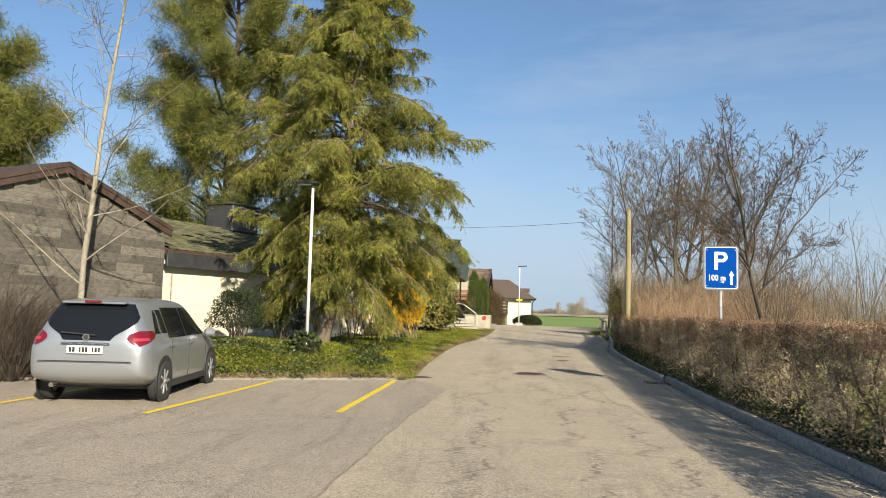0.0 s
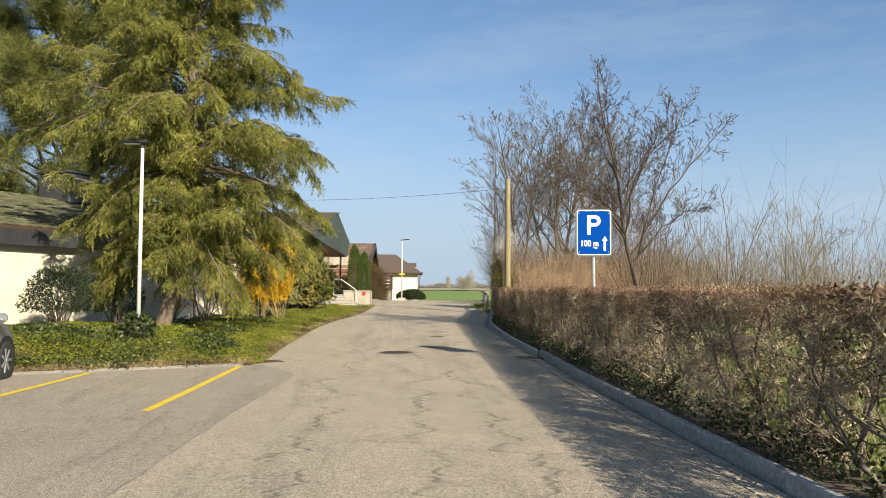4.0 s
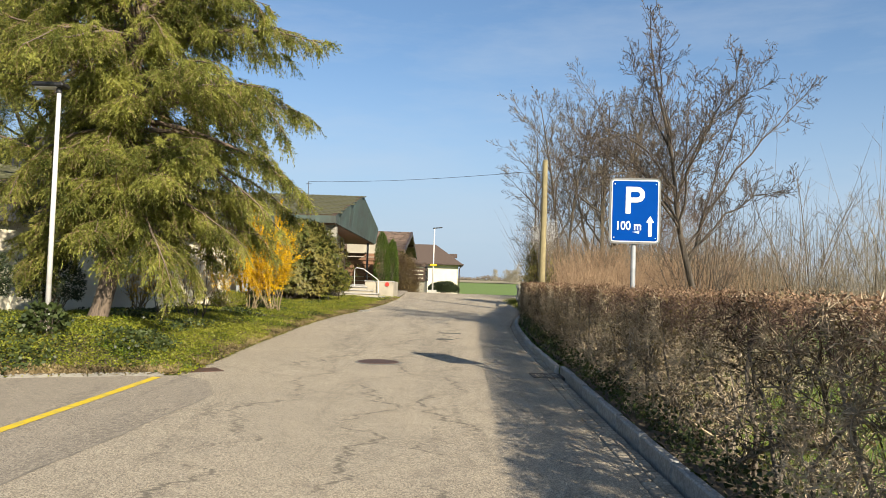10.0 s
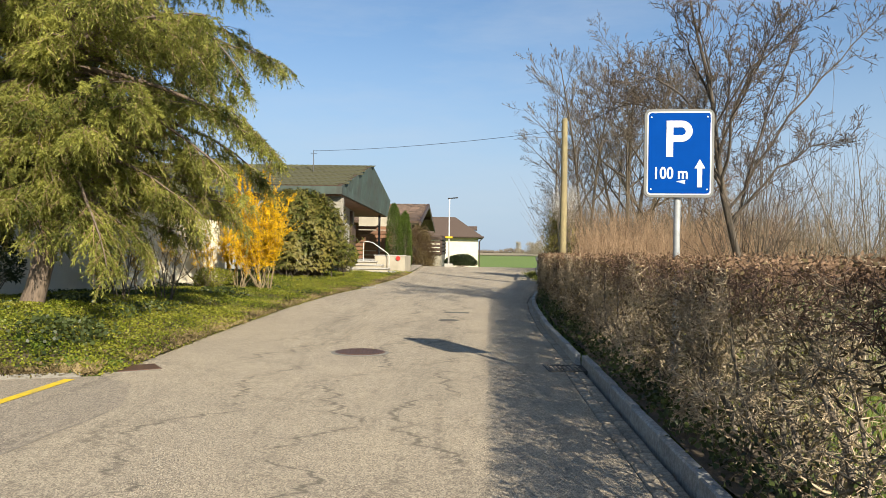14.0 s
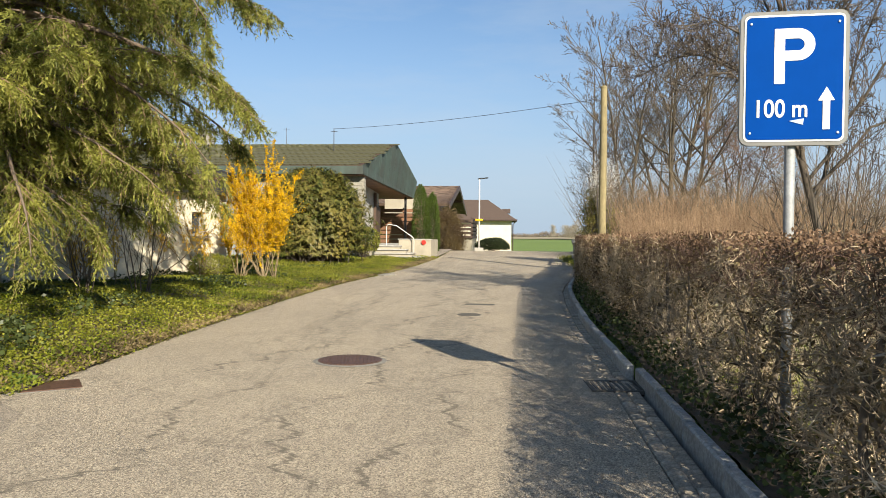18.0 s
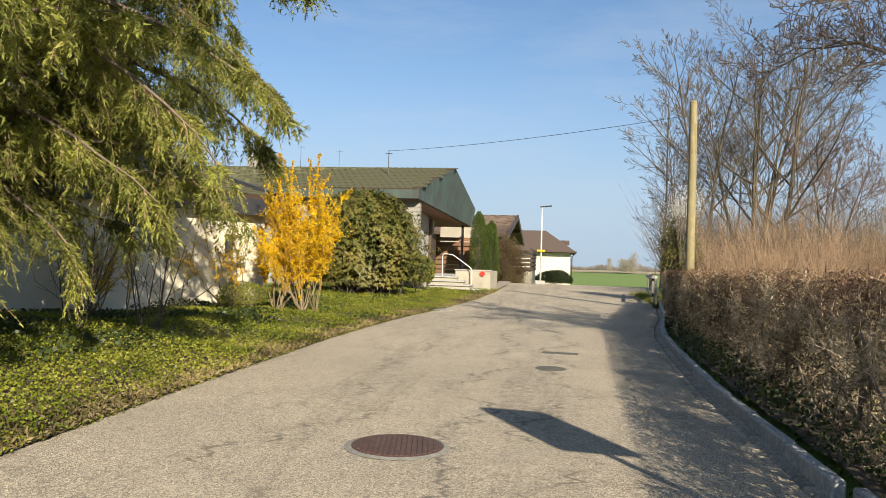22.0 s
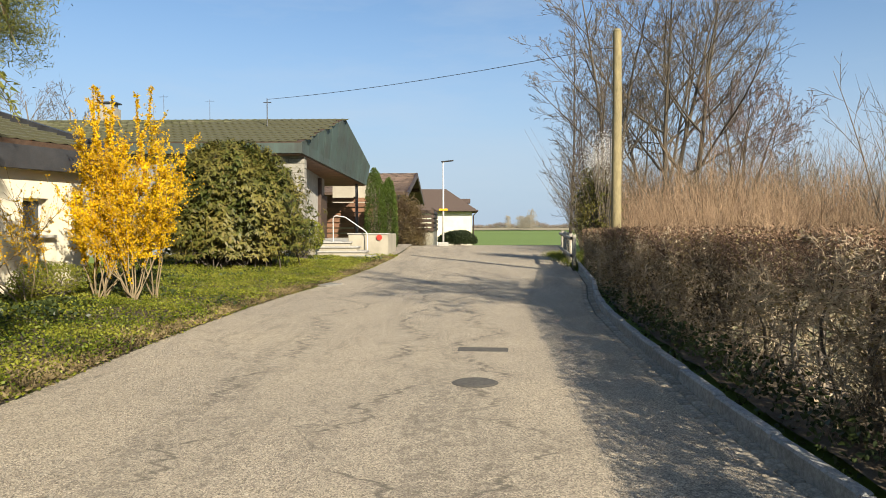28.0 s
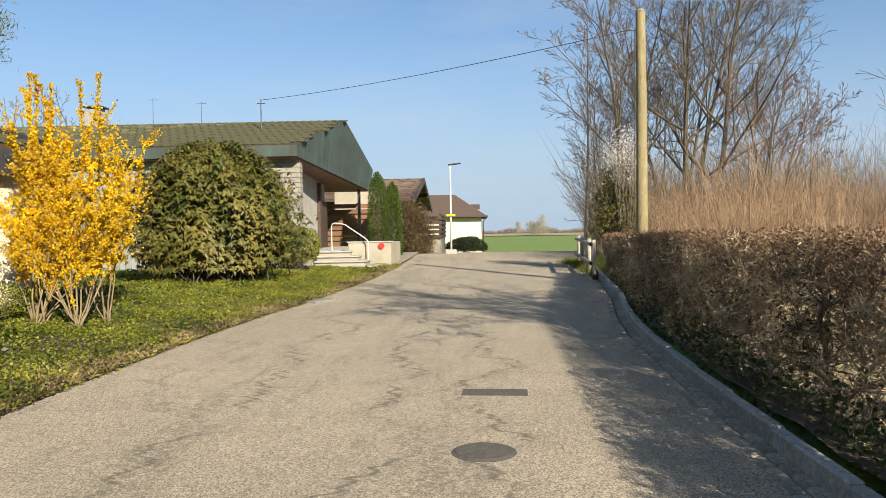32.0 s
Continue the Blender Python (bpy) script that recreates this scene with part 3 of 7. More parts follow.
# far, drier field and the line of woods on the horizon
M_DRYFIELD = rough_mat("dry_field", (0.22, 0.18, 0.1), (0.3, 0.25, 0.15), 0.05, 0.95, bump_s=0.0, fine=2)
fv = [(x, y, float(land_z(x, y)) + 0.25 + (0.0 if y < 450 else 0.9)) for y in (400, 450, 700) for x in np.linspace(-400, 500, 10)]
ff = [(j * 10 + k, j * 10 + k + 1, (j + 1) * 10 + k + 1, (j + 1) * 10 + k) for j in range(2) for k in range(9)]
far_field = array_part("backdrop_field", fv, ff, M_DRYFIELD, None, "dry beige field beyond the meadow")
tagged(far_field, category="field", kind="structure")


def strip_beyond(name, label, inner, outer, ys, lift, mat):
    V, F = [], []
    for y in ys:
        for k in range(4):
            x = float(inner(y)) + (float(outer(y)) - float(inner(y))) * k / 3
            V.append((x, y, float(road_z(y)) + lift + 0.02 * math.sin(7.1 * y + 3 * k)))
    for j in range(len(ys) - 1):
        for k in range(3):
            F.append((j * 4 + k, j * 4 + k + 1, (j + 1) * 4 + k + 1, (j + 1) * 4 + k))
    return tagged(array_part(name, V, F, mat, None, label, True), category="soil", kind="structure")


strip_beyond("hedge_soil", "dark soil and litter under the hedge", lambda y: right_kerb(y) + 0.12, lambda y: hedge_line(y) + 0.75, lines((-12, 31.5, 0.5)), 0.124, M_SOIL)
strip_beyond("dry_verge", "dry beige grass strip behind the hedge", lambda y: hedge_line(y) + 0.75, lambda y: hedge_line(y) + 0.76 + 5.0 * float(smooth01((y - 7) / 7)), lines((6, 31.5, 0.5)), 0.128, M_DRYVERGE)
V, F = [], []
by = lines((8.0, 37.0, 0.4))
for y in by:
    wall_x = -9.15 + (y - 12.9) * 0.334 / 0.9426 if y < 23.6 else -6.5 if y < 35 else -4.0
    x1 = float(left_edge(y)) - 0.03
    x0 = max(wall_x, -11.0)
    lim = (y - 10.35) / 0.36 - 2.9 - 0.05
    x1 = min(x1, lim)
    if x1 <= x0:
        x0 = x1 - 0.01
    for k in range(9):
        x = x0 + (x1 - x0) * k / 8
        V.append((x, y, float(land_z(x, y)) + 0.015))
for j in range(len(by) - 1):
    for k in range(8):
        F.append((j * 9 + k, j * 9 + k + 1, (j + 1) * 9 + k + 1, (j + 1) * 9 + k))
tagged(array_part("bed_soil", V, F, M_SOIL, None, "dark soil of the planted bed", True), category="soil", kind="structure")

# ---- buildings ----
def wall_with_holes(name, length, height, thick, holes, mat, parent, label="", base=0.0):
    """A wall in its own x-z plane from x=0, thick towards +y, with openings (x0, z0, x1, z1) through it."""
    xs = sorted({0.0, length, *[h[0] for h in holes], *[h[2] for h in holes]})
    zs = sorted({base, height, *[h[1] for h in holes], *[h[3] for h in holes]})
    bm = bmesh.new()
    grid = {}

    def vert(x, y, z):
        key = (round(x, 4), round(y, 4), round(z, 4))
        if key not in grid:
            grid[key] = bm.verts.new((x, y, z))
        return grid[key]

    def solid(i, k):
        if not (0 <= i < len(xs) - 1 and 0 <= k < len(zs) - 1):
            return False
        cx, cz = (xs[i] + xs[i + 1]) / 2, (zs[k] + zs[k + 1]) / 2
        return not any(h[0] < cx < h[2] and h[1] < cz < h[3] for h in holes)

    for i in range(len(xs) - 1):
        for k in range(len(zs) - 1):
            if not solid(i, k):
                continue
            a, b, c, d = xs[i], xs[i + 1], zs[k], zs[k + 1]
            bm.faces.new([vert(a, 0, c), vert(b, 0, c), vert(b, 0, d), vert(a, 0, d)])
            bm.faces.new([vert(a, thick, c), vert(a, thick, d), vert(b, thick, d), vert(b, thick, c)])
            for (di, dk, p, q) in ((-1, 0, (a, c), (a, d)), (1, 0, (b, c), (b, d)), (0, -1, (a, c), (b, c)), (0, 1, (a, d), (b, d))):
                if not solid(i + di, k + dk):
                    bm.faces.new([vert(p[0], 0, p[1]), vert(q[0], 0, q[1]), vert(q[0], thick, q[1]), vert(p[0], thick, p[1])])
    return part(name, bm, mat, parent, label)


TILE_CACHE = {}


def tile_mesh(mat, w, l, t):
    key = (mat.name, w, l, t)
    if key not in TILE_CACHE:
        bm = bmesh.new()
        prof = [(-0.5, 0.35), (-0.3, 0.0), (0.0, -0.25), (0.3, 0.0), (0.5, 0.35)]
        rows = []
        for s, lift in ((0.0, 1.0), (1.0, 0.15)):
            rows.append([bm.verts.new((x * w, s * l * 1.12, t * (lift + 0.55 * z))) for x, z in prof])
        low = [bm.verts.new((x * w, 0, t * (0.55 * z + 1.0) - t * 0.8)) for x, z in prof]
        for i in range(4):
            bm.faces.new((rows[0][i], rows[0][i + 1], rows[1][i + 1], rows[1][i]))
            bm.faces.new((low[i], low[i + 1], rows[0][i + 1], rows[0][i]))
        me = bpy.data.meshes.new("tile")
        bm.to_mesh(me)
        bm.free()
        me.materials.append(mat)
        TILE_CACHE[key] = me
    return TILE_CACHE[key]


ROOF_JOBS = []


def roof_slope(parent, low_left, low_right, top_left, top_right, mat, tw=0.3, tl=0.34, near=300, thick=0.16, deck=None):
    """A roof slope: a boarded deck at once, and its tiles queued for the end of the script."""
    q = [Vector(p) for p in (low_left, low_right, top_right, top_left)]
    nrm = (q[1] - q[0]).cross(q[3] - q[0]).normalized()
    d = part("roof", poly_prism(q, -nrm * thick), deck or M_DARKWOOD, parent)
    ROOF_JOBS.append((d, q, nrm, mat, tw, tl, near))
    return d


# --- the low white house with the gabled, board-clad bay, beside the parking bays ---
low_house = thing("low_house", "low cream plastered house with mossy tiled roof", "house", (-9.15, 12.9, 0.0), math.degrees(math.atan2(0.9426, 0.334)))
# in its own frame: +x along the front wall away from the street's start, -y towards the road
W_LEN = 10.8
wall = wall_with_holes("wall", W_LEN, 2.4, 0.35, [(9.56, 1.33, 10.04, 1.92)], M_PLASTER, low_house, "cream plaster wall", 0.05)
part("wall", box((0.35, 6.5, 2.2), (W_LEN - 0.175, 3.6, 1.3)), M_PLASTER, low_house)
win = part("window", box((0.48, 0.05, 0.59), (9.8, 0.22, 1.625), 0.004), M_WINDOW, low_house, "small dark window in a deep reveal")
for sz, at in (((0.48, 0.08, 0.04), (9.8, 0.21, 1.9)), ((0.48, 0.08, 0.06), (9.8, 0.21, 1.36)), ((0.035, 0.08, 0.49), (9.578, 0.21, 1.635)), ((0.035, 0.08, 0.49), (10.022, 0.21, 1.635))):
    part("frame", box(sz, at, 0.005), M_WHITEPOST, win)
part("sill", box((0.58, 0.3, 0.05), (9.8, 0.02, 1.303), 0.008), M_CONCRETE, win)
fascia = part("fascia", box((W_LEN + 0.5, 0.06, 0.42), (W_LEN / 2 - 0.15, -0.22, 2.57), 0.006), M_DARKMETAL, low_house, "dark sheet-metal fascia")
part("soffit", box((W_LEN + 0.5, 0.24, 0.05), (W_LEN / 2 - 0.15, -0.1, 2.4)), M_DARKMETAL, low_house)
roof_slope(low_house, (-0.4, -0.27, 2.8), (W_LEN + 0.1, -0.27, 2.8), (-0.4, 5.4, 4.35), (W_LEN + 0.1, 5.4, 4.35), M_MOSSROOF, near=300)
part("verge_flashing", poly_prism([(W_LEN + 0.06, -0.3, 2.58), (W_LEN + 0.06, 5.4, 4.2), (W_LEN + 0.06, 5.4, 4.5), (W_LEN + 0.06, -0.3, 2.9)], (0.12, 0, 0)), M_DARKMETAL, low_house)
part("verge_wall", poly_prism([(W_LEN - 0.35, 0.0, 2.4), (W_LEN - 0.35, 5.4, 2.4), (W_LEN - 0.35, 5.4, 4.1), (W_LEN - 0.35, 0.0, 2.62)], (0.35, 0, 0)), M_PLASTER, low_house)
# black vent housing on the ridge
hood = part("roof_vent_housing", box((1.5, 1.3, 1.0), (8.2, 5.2, 4.7), 0.03), M_DARKMETAL, low_house, "black metal vent housing on the ridge")
part("lid", box((1.62, 1.42, 0.06), (8.2, 5.2, 5.23), 0.01), M_DARKMETAL, hood)
part("wall", box((0.3, 5.0, 3.0), (-6.9, 2.9, 1.6)), M_PLASTER, low_house)

# gabled bay: boards on a core wall
GC, GH, GZC, GZA = -3.34, 2.92, 3.16, 4.2
core = part("gable_wall", poly_prism([(GC - GH, -0.12, 0.0), (GC + GH, -0.12, 0.0), (GC + GH, -0.12, GZC), (GC, -0.12, GZA), (GC - GH, -0.12, GZC)], (0, 0.4, 0)), M_GREYBOARD, low_house, "gable clad in weathered grey boards")
GABLE_CORE = core
part("wall", box((0.5, 0.35, 2.6), (-0.2, 0.175, 1.3)), M_PLASTER, low_house)
for sx in (-1, 1):
    x0, x1 = GC, GC + sx * (GH + 0.14)
    z1 = GZA - (GH + 0.14) * (GZA - GZC) / GH
    part("barge_board", poly_prism([(x0, -0.24, GZA + 0.0), (x1, -0.24, z1 + 0.0), (x1, -0.24, z1 + 0.16), (x0, -0.24, GZA + 0.16)], (0, 0.05, 0)), M_BARGE, low_house)
    part("roof", poly_prism([(x0, -0.26, GZA + 0.14), (x1, -0.26, z1 + 0.14), (x1, 6.0, z1 + 0.14), (x0, 6.0, GZA + 0.14)], (0, 0, 0.1)), M_BARGE, low_house)

# --- the green-roofed hall ---
hall = thing("hall", "long house with green mossy roof and copper gable", "house", (0, 0, 0))
EY, RY, FY = 35.48, 40.5, 45.5
ZE, ZR = 4.34, 5.83
XL = -30.0
NB, NT = Vector((-4.42, EY, 3.95)), Vector((-4.42, EY, ZE))
PK = Vector((-3.72, RY, ZR))
FT, FB = Vector((-3.35, FY, ZE)), Vector((-3.5, FY, 3.4))
gable = part("gable_cladding", poly_prism([NB, FB, FT, PK, NT], (-0.12, 0, 0)), M_COPPER, hall, "patinated green copper gable cladding")
HALL_GABLE = gable
part("eave_fascia", box((abs(XL + 4.42), 0.08, 0.39), ((XL - 4.42) / 2, EY, (3.95 + ZE) / 2), 0.005), M_COPPER, hall)
roof_slope(hall, (XL, EY - 0.05, ZE), (-4.45, EY - 0.05, ZE), (XL, RY, ZR), (-3.75, RY, ZR), M_MOSSROOF, tw=0.3, tl=0.36)
part("back_roof", poly_prism([(XL, RY, ZR), (-3.75, RY, ZR), (-3.4, FY, ZE), (XL, FY, ZE)], (0, 0, -0.1)), M_BROWNROOF, hall)
part("soffit", poly_prism([(XL, EY + 0.05, 3.97), (-4.5, EY + 0.05, 3.97), (-3.6, FY, 3.42), (XL, FY, 3.42)], (0, 0, -0.05)), M_BROWNWOOD, hall, "brown boarded soffit")
# front wall: vertical grey-green boards up to the stone pier
fw = wall_with_holes("front_wall", 23.2, 3.95, 0.35, [(4.0, 1.4, 6.0, 2.9), (8.0, 1.4, 10.0, 2.9), (11.5, 1.4, 13.1, 2.9)], M_CONCRETE, hall, "pale rendered front wall", -0.2)
fw.matrix_basis = pose(XL + 1.0, EY + 0.55, 0.0)
HALL_FRONT = fw
for wx, ww in ((4.0, 2.0), (8.0, 2.0), (11.5, 1.6)):
    w = part("window", box((ww, 0.05, 1.5), (XL + 1 + wx + ww / 2, EY + 0.72, 2.15)), M_WINDOW, hall)
    part("frame", box((ww, 0.08, 0.07), (XL + 1 + wx + ww / 2, EY + 0.69, 1.43)), M_WHITEPOST, w)
pier = part("stone_pier", box((1.25, 0.35, 4.1), (-5.15, EY + 0.72, 1.97)), M_STONE, hall, "pier of pale squared stone blocks")
HALL_PIER = pier
part("porch_wall", box((0.3, 6.2, 4.1), (-5.2, EY + 4.3, 1.95)), M_CONCRETE, hall, "grey rendered porch wall")
part("door_frame", box((0.12, 0.3, 3.2), (-4.98, EY + 6.0, 1.9), 0.005), M_DARKWOOD, hall, "dark door frame")
part("porch_door", box((0.08, 1.5, 2.4), (-5.02, EY + 6.8, 1.6), 0.005), M_DARKWOOD, hall)
back = part("back_wall", box((22.0, 0.3, 3.8), (-18.5, FY - 0.6, 1.9)), M_CONCRETE, hall)
part("porch_post", box((0.12, 0.12, 3.05), (-3.87, 44.6, 1.9), 0.01), M_DARKMETAL, hall, "slim metal porch post")
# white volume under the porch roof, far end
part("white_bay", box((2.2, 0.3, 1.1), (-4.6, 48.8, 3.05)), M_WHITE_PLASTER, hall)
ch = part("chimney", box((0.66, 0.6, 1.2), (-13.45, RY, 5.7), 0.01), M_STONE, hall, "rendered chimney with metal cowl")
part("cowl", box((0.74, 0.66, 0.06), (-13.45, RY, 6.52), 0.01), M_DARKMETAL, ch)
part("cowl", box((0.5, 0.46, 0.22), (-13.45, RY, 6.39), 0.01), M_GALV, ch)
mast = part("antenna_mast", cyl(0.022, 0.018, 1.15, (-6.44, 38.6, 5.2), 8), M_DARKMETAL, hall, "cable mast on the roof")
part("insulator_arm", cyl(0.015, 0.015, 0.3, (-6.58, 38.6, 6.2), 6, (0, 90, 0)), M_DARKMETAL, mast)
for ax, az, ah in ((-11.2, 5.75, 1.1), (-9.3, 5.75, 0.9)):
    a = part("roof_aerial", cyl(0.012, 0.008, ah, (ax, RY, az), 6), M_DARKMETAL, hall)
    part("dipole", cyl(0.008, 0.008, 0.35, (ax - 0.17, RY, az + ah * 0.93), 5, (0, 90, 0)), M_DARKMETAL, a)

# steps, planter wall and handrail at the porch
steps = thing("porch_steps", "worn concrete porch steps on white plastered sides", "steps")
for k in range(4):
    x1, y0, z1 = -1.95 - 0.3 * k, 34.9 + 0.33 * k, 0.47 + 0.15 * k
    part("tread", box((x1 + 3.9, 36.42 - y0, 0.05), ((x1 - 3.9) / 2, (36.42 + y0) / 2, z1 - 0.025), 0.01), M_CONCRETE, steps, "grey concrete tread")
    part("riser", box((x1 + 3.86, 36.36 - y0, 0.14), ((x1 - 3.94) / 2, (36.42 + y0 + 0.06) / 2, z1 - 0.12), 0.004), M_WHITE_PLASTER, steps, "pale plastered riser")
part("landing", box((2.3, 6.6, 0.5), (-4.45, 39.75, 0.68), 0.01), M_CONCRETE, steps)
part("cheek_wall", box((0.9, 0.2, 0.62), (-4.37, 34.98, 0.5), 0.01), M_WHITE_PLASTER, steps, "white plastered cheek wall")
rail = thing("handrail", "white painted tubular handrail at the steps", "handrail")
rod("rail", [(-3.53, 36.3, 0.92), (-3.53, 36.3, 1.74), (-3.5, 36.3, 1.8), (-3.42, 36.3, 1.83), (-3.1, 36.3, 1.78), (-2.45, 36.3, 1.33), (-2.36, 36.3, 1.25), (-2.33, 36.3, 1.15), (-2.33, 36.3, 0.47)], 0.019, M_WHITEPOST, rail)
planter = thing("planter_wall", "low rendered planter wall beside the steps", "wall")
part("wall", box((1.42, 0.24, 1.0), (-2.32, 36.62, 0.67), 0.015), M_WHITE_PLASTER, planter)
part("side_wall", box((0.24, 3.0, 1.0), (-1.73, 38.25, 0.67), 0.015), M_WHITE_PLASTER, planter)
part("coping", box((1.5, 0.3, 0.045), (-2.32, 36.62, 1.19), 0.01), M_CONCRETE, planter)
red_box = part("fire_bell", cyl(0.1, 0.1, 0.06, (-1.92, 36.5, 1.06), 14, (90, 0, 0)), plain("red_enamel", (0.5, 0.03, 0.02), 0.4), planter, "round red enamel disc")
forecourt = sheet("forecourt", lambda y: -3.4, lambda y: left_edge(y) - 0.05, lines((36.75, 56.5, 0.5)), 4, M_PARK, 0.09, "grey asphalt strip before the hall")
tagged(forecourt, category="pavement", kind="structure")
# slatted brown screen across the porch end
screen = thing("slatted_screen", "brown stained slatted timber screen at the porch", "screen")
for k in range(9):
    part("slat", box((3.0, 0.05, 0.2), (-4.2, 46.2, 0.75 + 0.25 * k), 0.006), M_BROWNWOOD, screen)
for x in (-5.6, -4.2, -2.8):
    part("post", box((0.1, 0.1, 2.6), (x, 46.3, 1.6), 0.005), M_DARKWOOD, screen)

# --- the brown chalet ---
chalet = thing("chalet", "brown timber chalet with broad tiled roof", "house")
CX, RZ, EZ = -2.45, 5.52, 3.6
RCY, EN, EF = 67.1, 56.8, 77.4
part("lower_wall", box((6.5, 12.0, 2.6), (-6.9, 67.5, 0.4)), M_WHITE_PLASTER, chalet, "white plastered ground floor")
part("upper_wall", poly_prism([(-3.7, 61.0, 1.7), (-3.7, 73.4, 1.7), (-3.7, 73.4, 4.15), (-3.7, RCY, 5.3), (-3.7, 61.0, 4.2)], (-0.3, 0, 0)), M_BROWNWOOD, chalet, "brown boarded gable wall")
part("front_wall", box((7.6, 0.3, 2.6), (-7.8, 61.1, 2.8)), M_BROWNWOOD, chalet)
part("window", box((0.05, 1.6, 1.3), (-3.68, 66.0, 3.0)), M_WINDOW, chalet)
roof_slope(chalet, (-12.0, EN, EZ), (CX, EN, EZ), (-12.0, RCY, RZ), (CX, RCY, RZ), M_BROWNROOF, tw=0.36, tl=0.42, near=120)
part("back_roof", poly_prism([(-12.0, RCY, RZ), (CX, RCY, RZ), (CX, EF, EZ), (-12.0, EF, EZ)], (0, 0, -0.18)), M_BROWNROOF, chalet)
for y0 in (EN - 0.1, EF + 0.1):
    part("barge_board", poly_prism([(CX, y0, EZ - 0.34), (CX, RCY, RZ - 0.34), (CX, RCY, RZ + 0.04), (CX, y0, EZ + 0.02)], (0.1, 0, 0)), M_BARGE, chalet)
for py, pz in ((58.5, 3.72), (62.8, 4.5), (RCY, 5.28), (71.4, 4.5)):
    part("purlin", box((1.3, 0.2, 0.26), (-3.05, py, pz - 0.08), 0.01), M_DARKWOOD, chalet)
# terrace with slatted parapet
terrace = thing("terrace", "white terrace base with dark slatted parapet", "terrace")
part("base", box((3.4, 7.5, 2.1), (-2.45, 59.6, 0.1)), M_WHITE_PLASTER, terrace)
for k in range(5):
    part("slat", box((0.06, 7.6, 0.2), (-0.72, 59.55, 1.25 + 0.27 * k), 0.005), M_DARKWOOD, terrace)
    part("slat", box((3.4, 0.06, 0.2), (-2.4, 55.75, 1.25 + 0.27 * k), 0.005), M_DARKWOOD, terrace)
for y in np.linspace(55.8, 63.2, 6):
    part("post", box((0.1, 0.1, 1.5), (-0.8, y, 1.85), 0.005), M_DARKWOOD, terrace)

# --- the far white house ---
far_house = thing("far_house", "cream plastered house with brown hipped roof", "house")
part("wall", box((11.0, 8.0, 4.6), (-3.35, 93.2, 0.72)), M_PLASTER, far_house)
part("roof", poly_prism([(-9.4, 88.5, 3.1), (2.75, 88.5, 3.1), (-0.7, 93.2, 5.6), (-6.0, 93.2, 5.6)], (0, 0, -0.12)), M_BROWNROOF, far_house, "brown tiled hipped roof")
part("roof", poly_prism([(2.75, 88.5, 3.1), (2.75, 98.0, 3.1), (-0.7, 93.2, 5.6)], (0, 0, -0.12)), M_BROWNROOF, far_house)
part("roof", poly_prism([(-9.4, 98.0, 3.1), (2.75, 98.0, 3.1), (-0.7, 93.2, 5.6), (-6.0, 93.2, 5.6)], (0, 0, -0.12)), M_BROWNROOF, far_house)
part("eave_gutter", box((12.2, 0.16, 0.16), (-3.3, 88.45, 3.1), 0.02), M_BARGE, far_house)
rod("downpipe", [(2.7, 88.5, 3.0), (2.3, 88.95, 2.6), (2.3, 89.05, -1.4)], 0.06, M_BARGE, far_house)
part("dormer", box((1.0, 1.2, 0.5), (1.5, 92.0, 4.2), 0.02), M_BARGE, far_house)

# ---- street furniture ----
def gz(x, y):
    return float(land_z(x, y))


def flat_text(body, size, at, mat, parent, name="lettering", label="", wide=1.0):
    """Built-in lettering made into a thin mesh, upright, facing -y in the parent's frame."""
    cu = bpy.data.curves.new(name, "FONT")
    cu.body, cu.size, cu.extrude, cu.align_x, cu.align_y = body, size, 0.0015, "CENTER", "CENTER"
    cu.offset = size * 0.012
    tmp = bpy.data.objects.new(name, cu)
    scene.collection.objects.link(tmp)
    bpy.context.view_layer.update()
    me = bpy.data.meshes.new_from_object(tmp.evaluated_get(bpy.context.evaluated_depsgraph_get()))
    bpy.data.objects.remove(tmp)
    me.materials.clear()
    me.materials.append(mat)
    ob = new(name, me)
    ob.parent = parent
    ob.matrix_basis = pose(*at, 90, 0, 0) @ Matrix.Diagonal((wide, 1, 1, 1))
    return tagged(ob, label)


def rounded_plate(w, h, r, t, y=0.0):
    bm = bmesh.new()
    ring = []
    for cx, cz, a0 in ((w / 2 - r, h / 2 - r, 0), (-w / 2 + r, h / 2 - r, 90), (-w / 2 + r, -h / 2 + r, 180), (w / 2 - r, -h / 2 + r, 270)):
        for k in range(6):
            a = radians(a0 + 18 * k)
            ring.append((cx + r * math.cos(a), y, cz + r * math.sin(a)))
    return poly_prism(ring, (0, t, 0), bm=bm)


M_SIGNBLUE = plain("sign_blue", (0.0008, 0.045, 0.245), 0.6)
M_SIGNBLUE.node_tree.nodes["Principled BSDF"].inputs["Specular IOR Level"].default_value = 0.02
M_SIGNWHITE = plain("sign_white", (0.8, 0.8, 0.78), 0.4)
M_SIGNGREY = plain("sign_rim_grey", (0.15, 0.15, 0.145), 0.6, 0.2)
sign = thing("parking_sign", "blue parking sign with white P on a grey post", "road sign", (3.525, 9.34, gz(3.525, 9.34)), -5)
sz0 = gz(3.525, 9.34)
SC = 2.425 - sz0
part("post", cyl(0.032, 0.032, 2.78 - sz0, (0, 0.055, 0), 16), M_GALV, sign, "galvanised round post", True)
part("rim", rounded_plate(0.645, 0.845, 0.06, 0.035, -0.005), M_SIGNGREY, sign).location = (0, 0, SC)
part("border", rounded_plate(0.596, 0.796, 0.035, 0.004, -0.0095), M_SIGNWHITE, sign).location = (0, 0, SC)
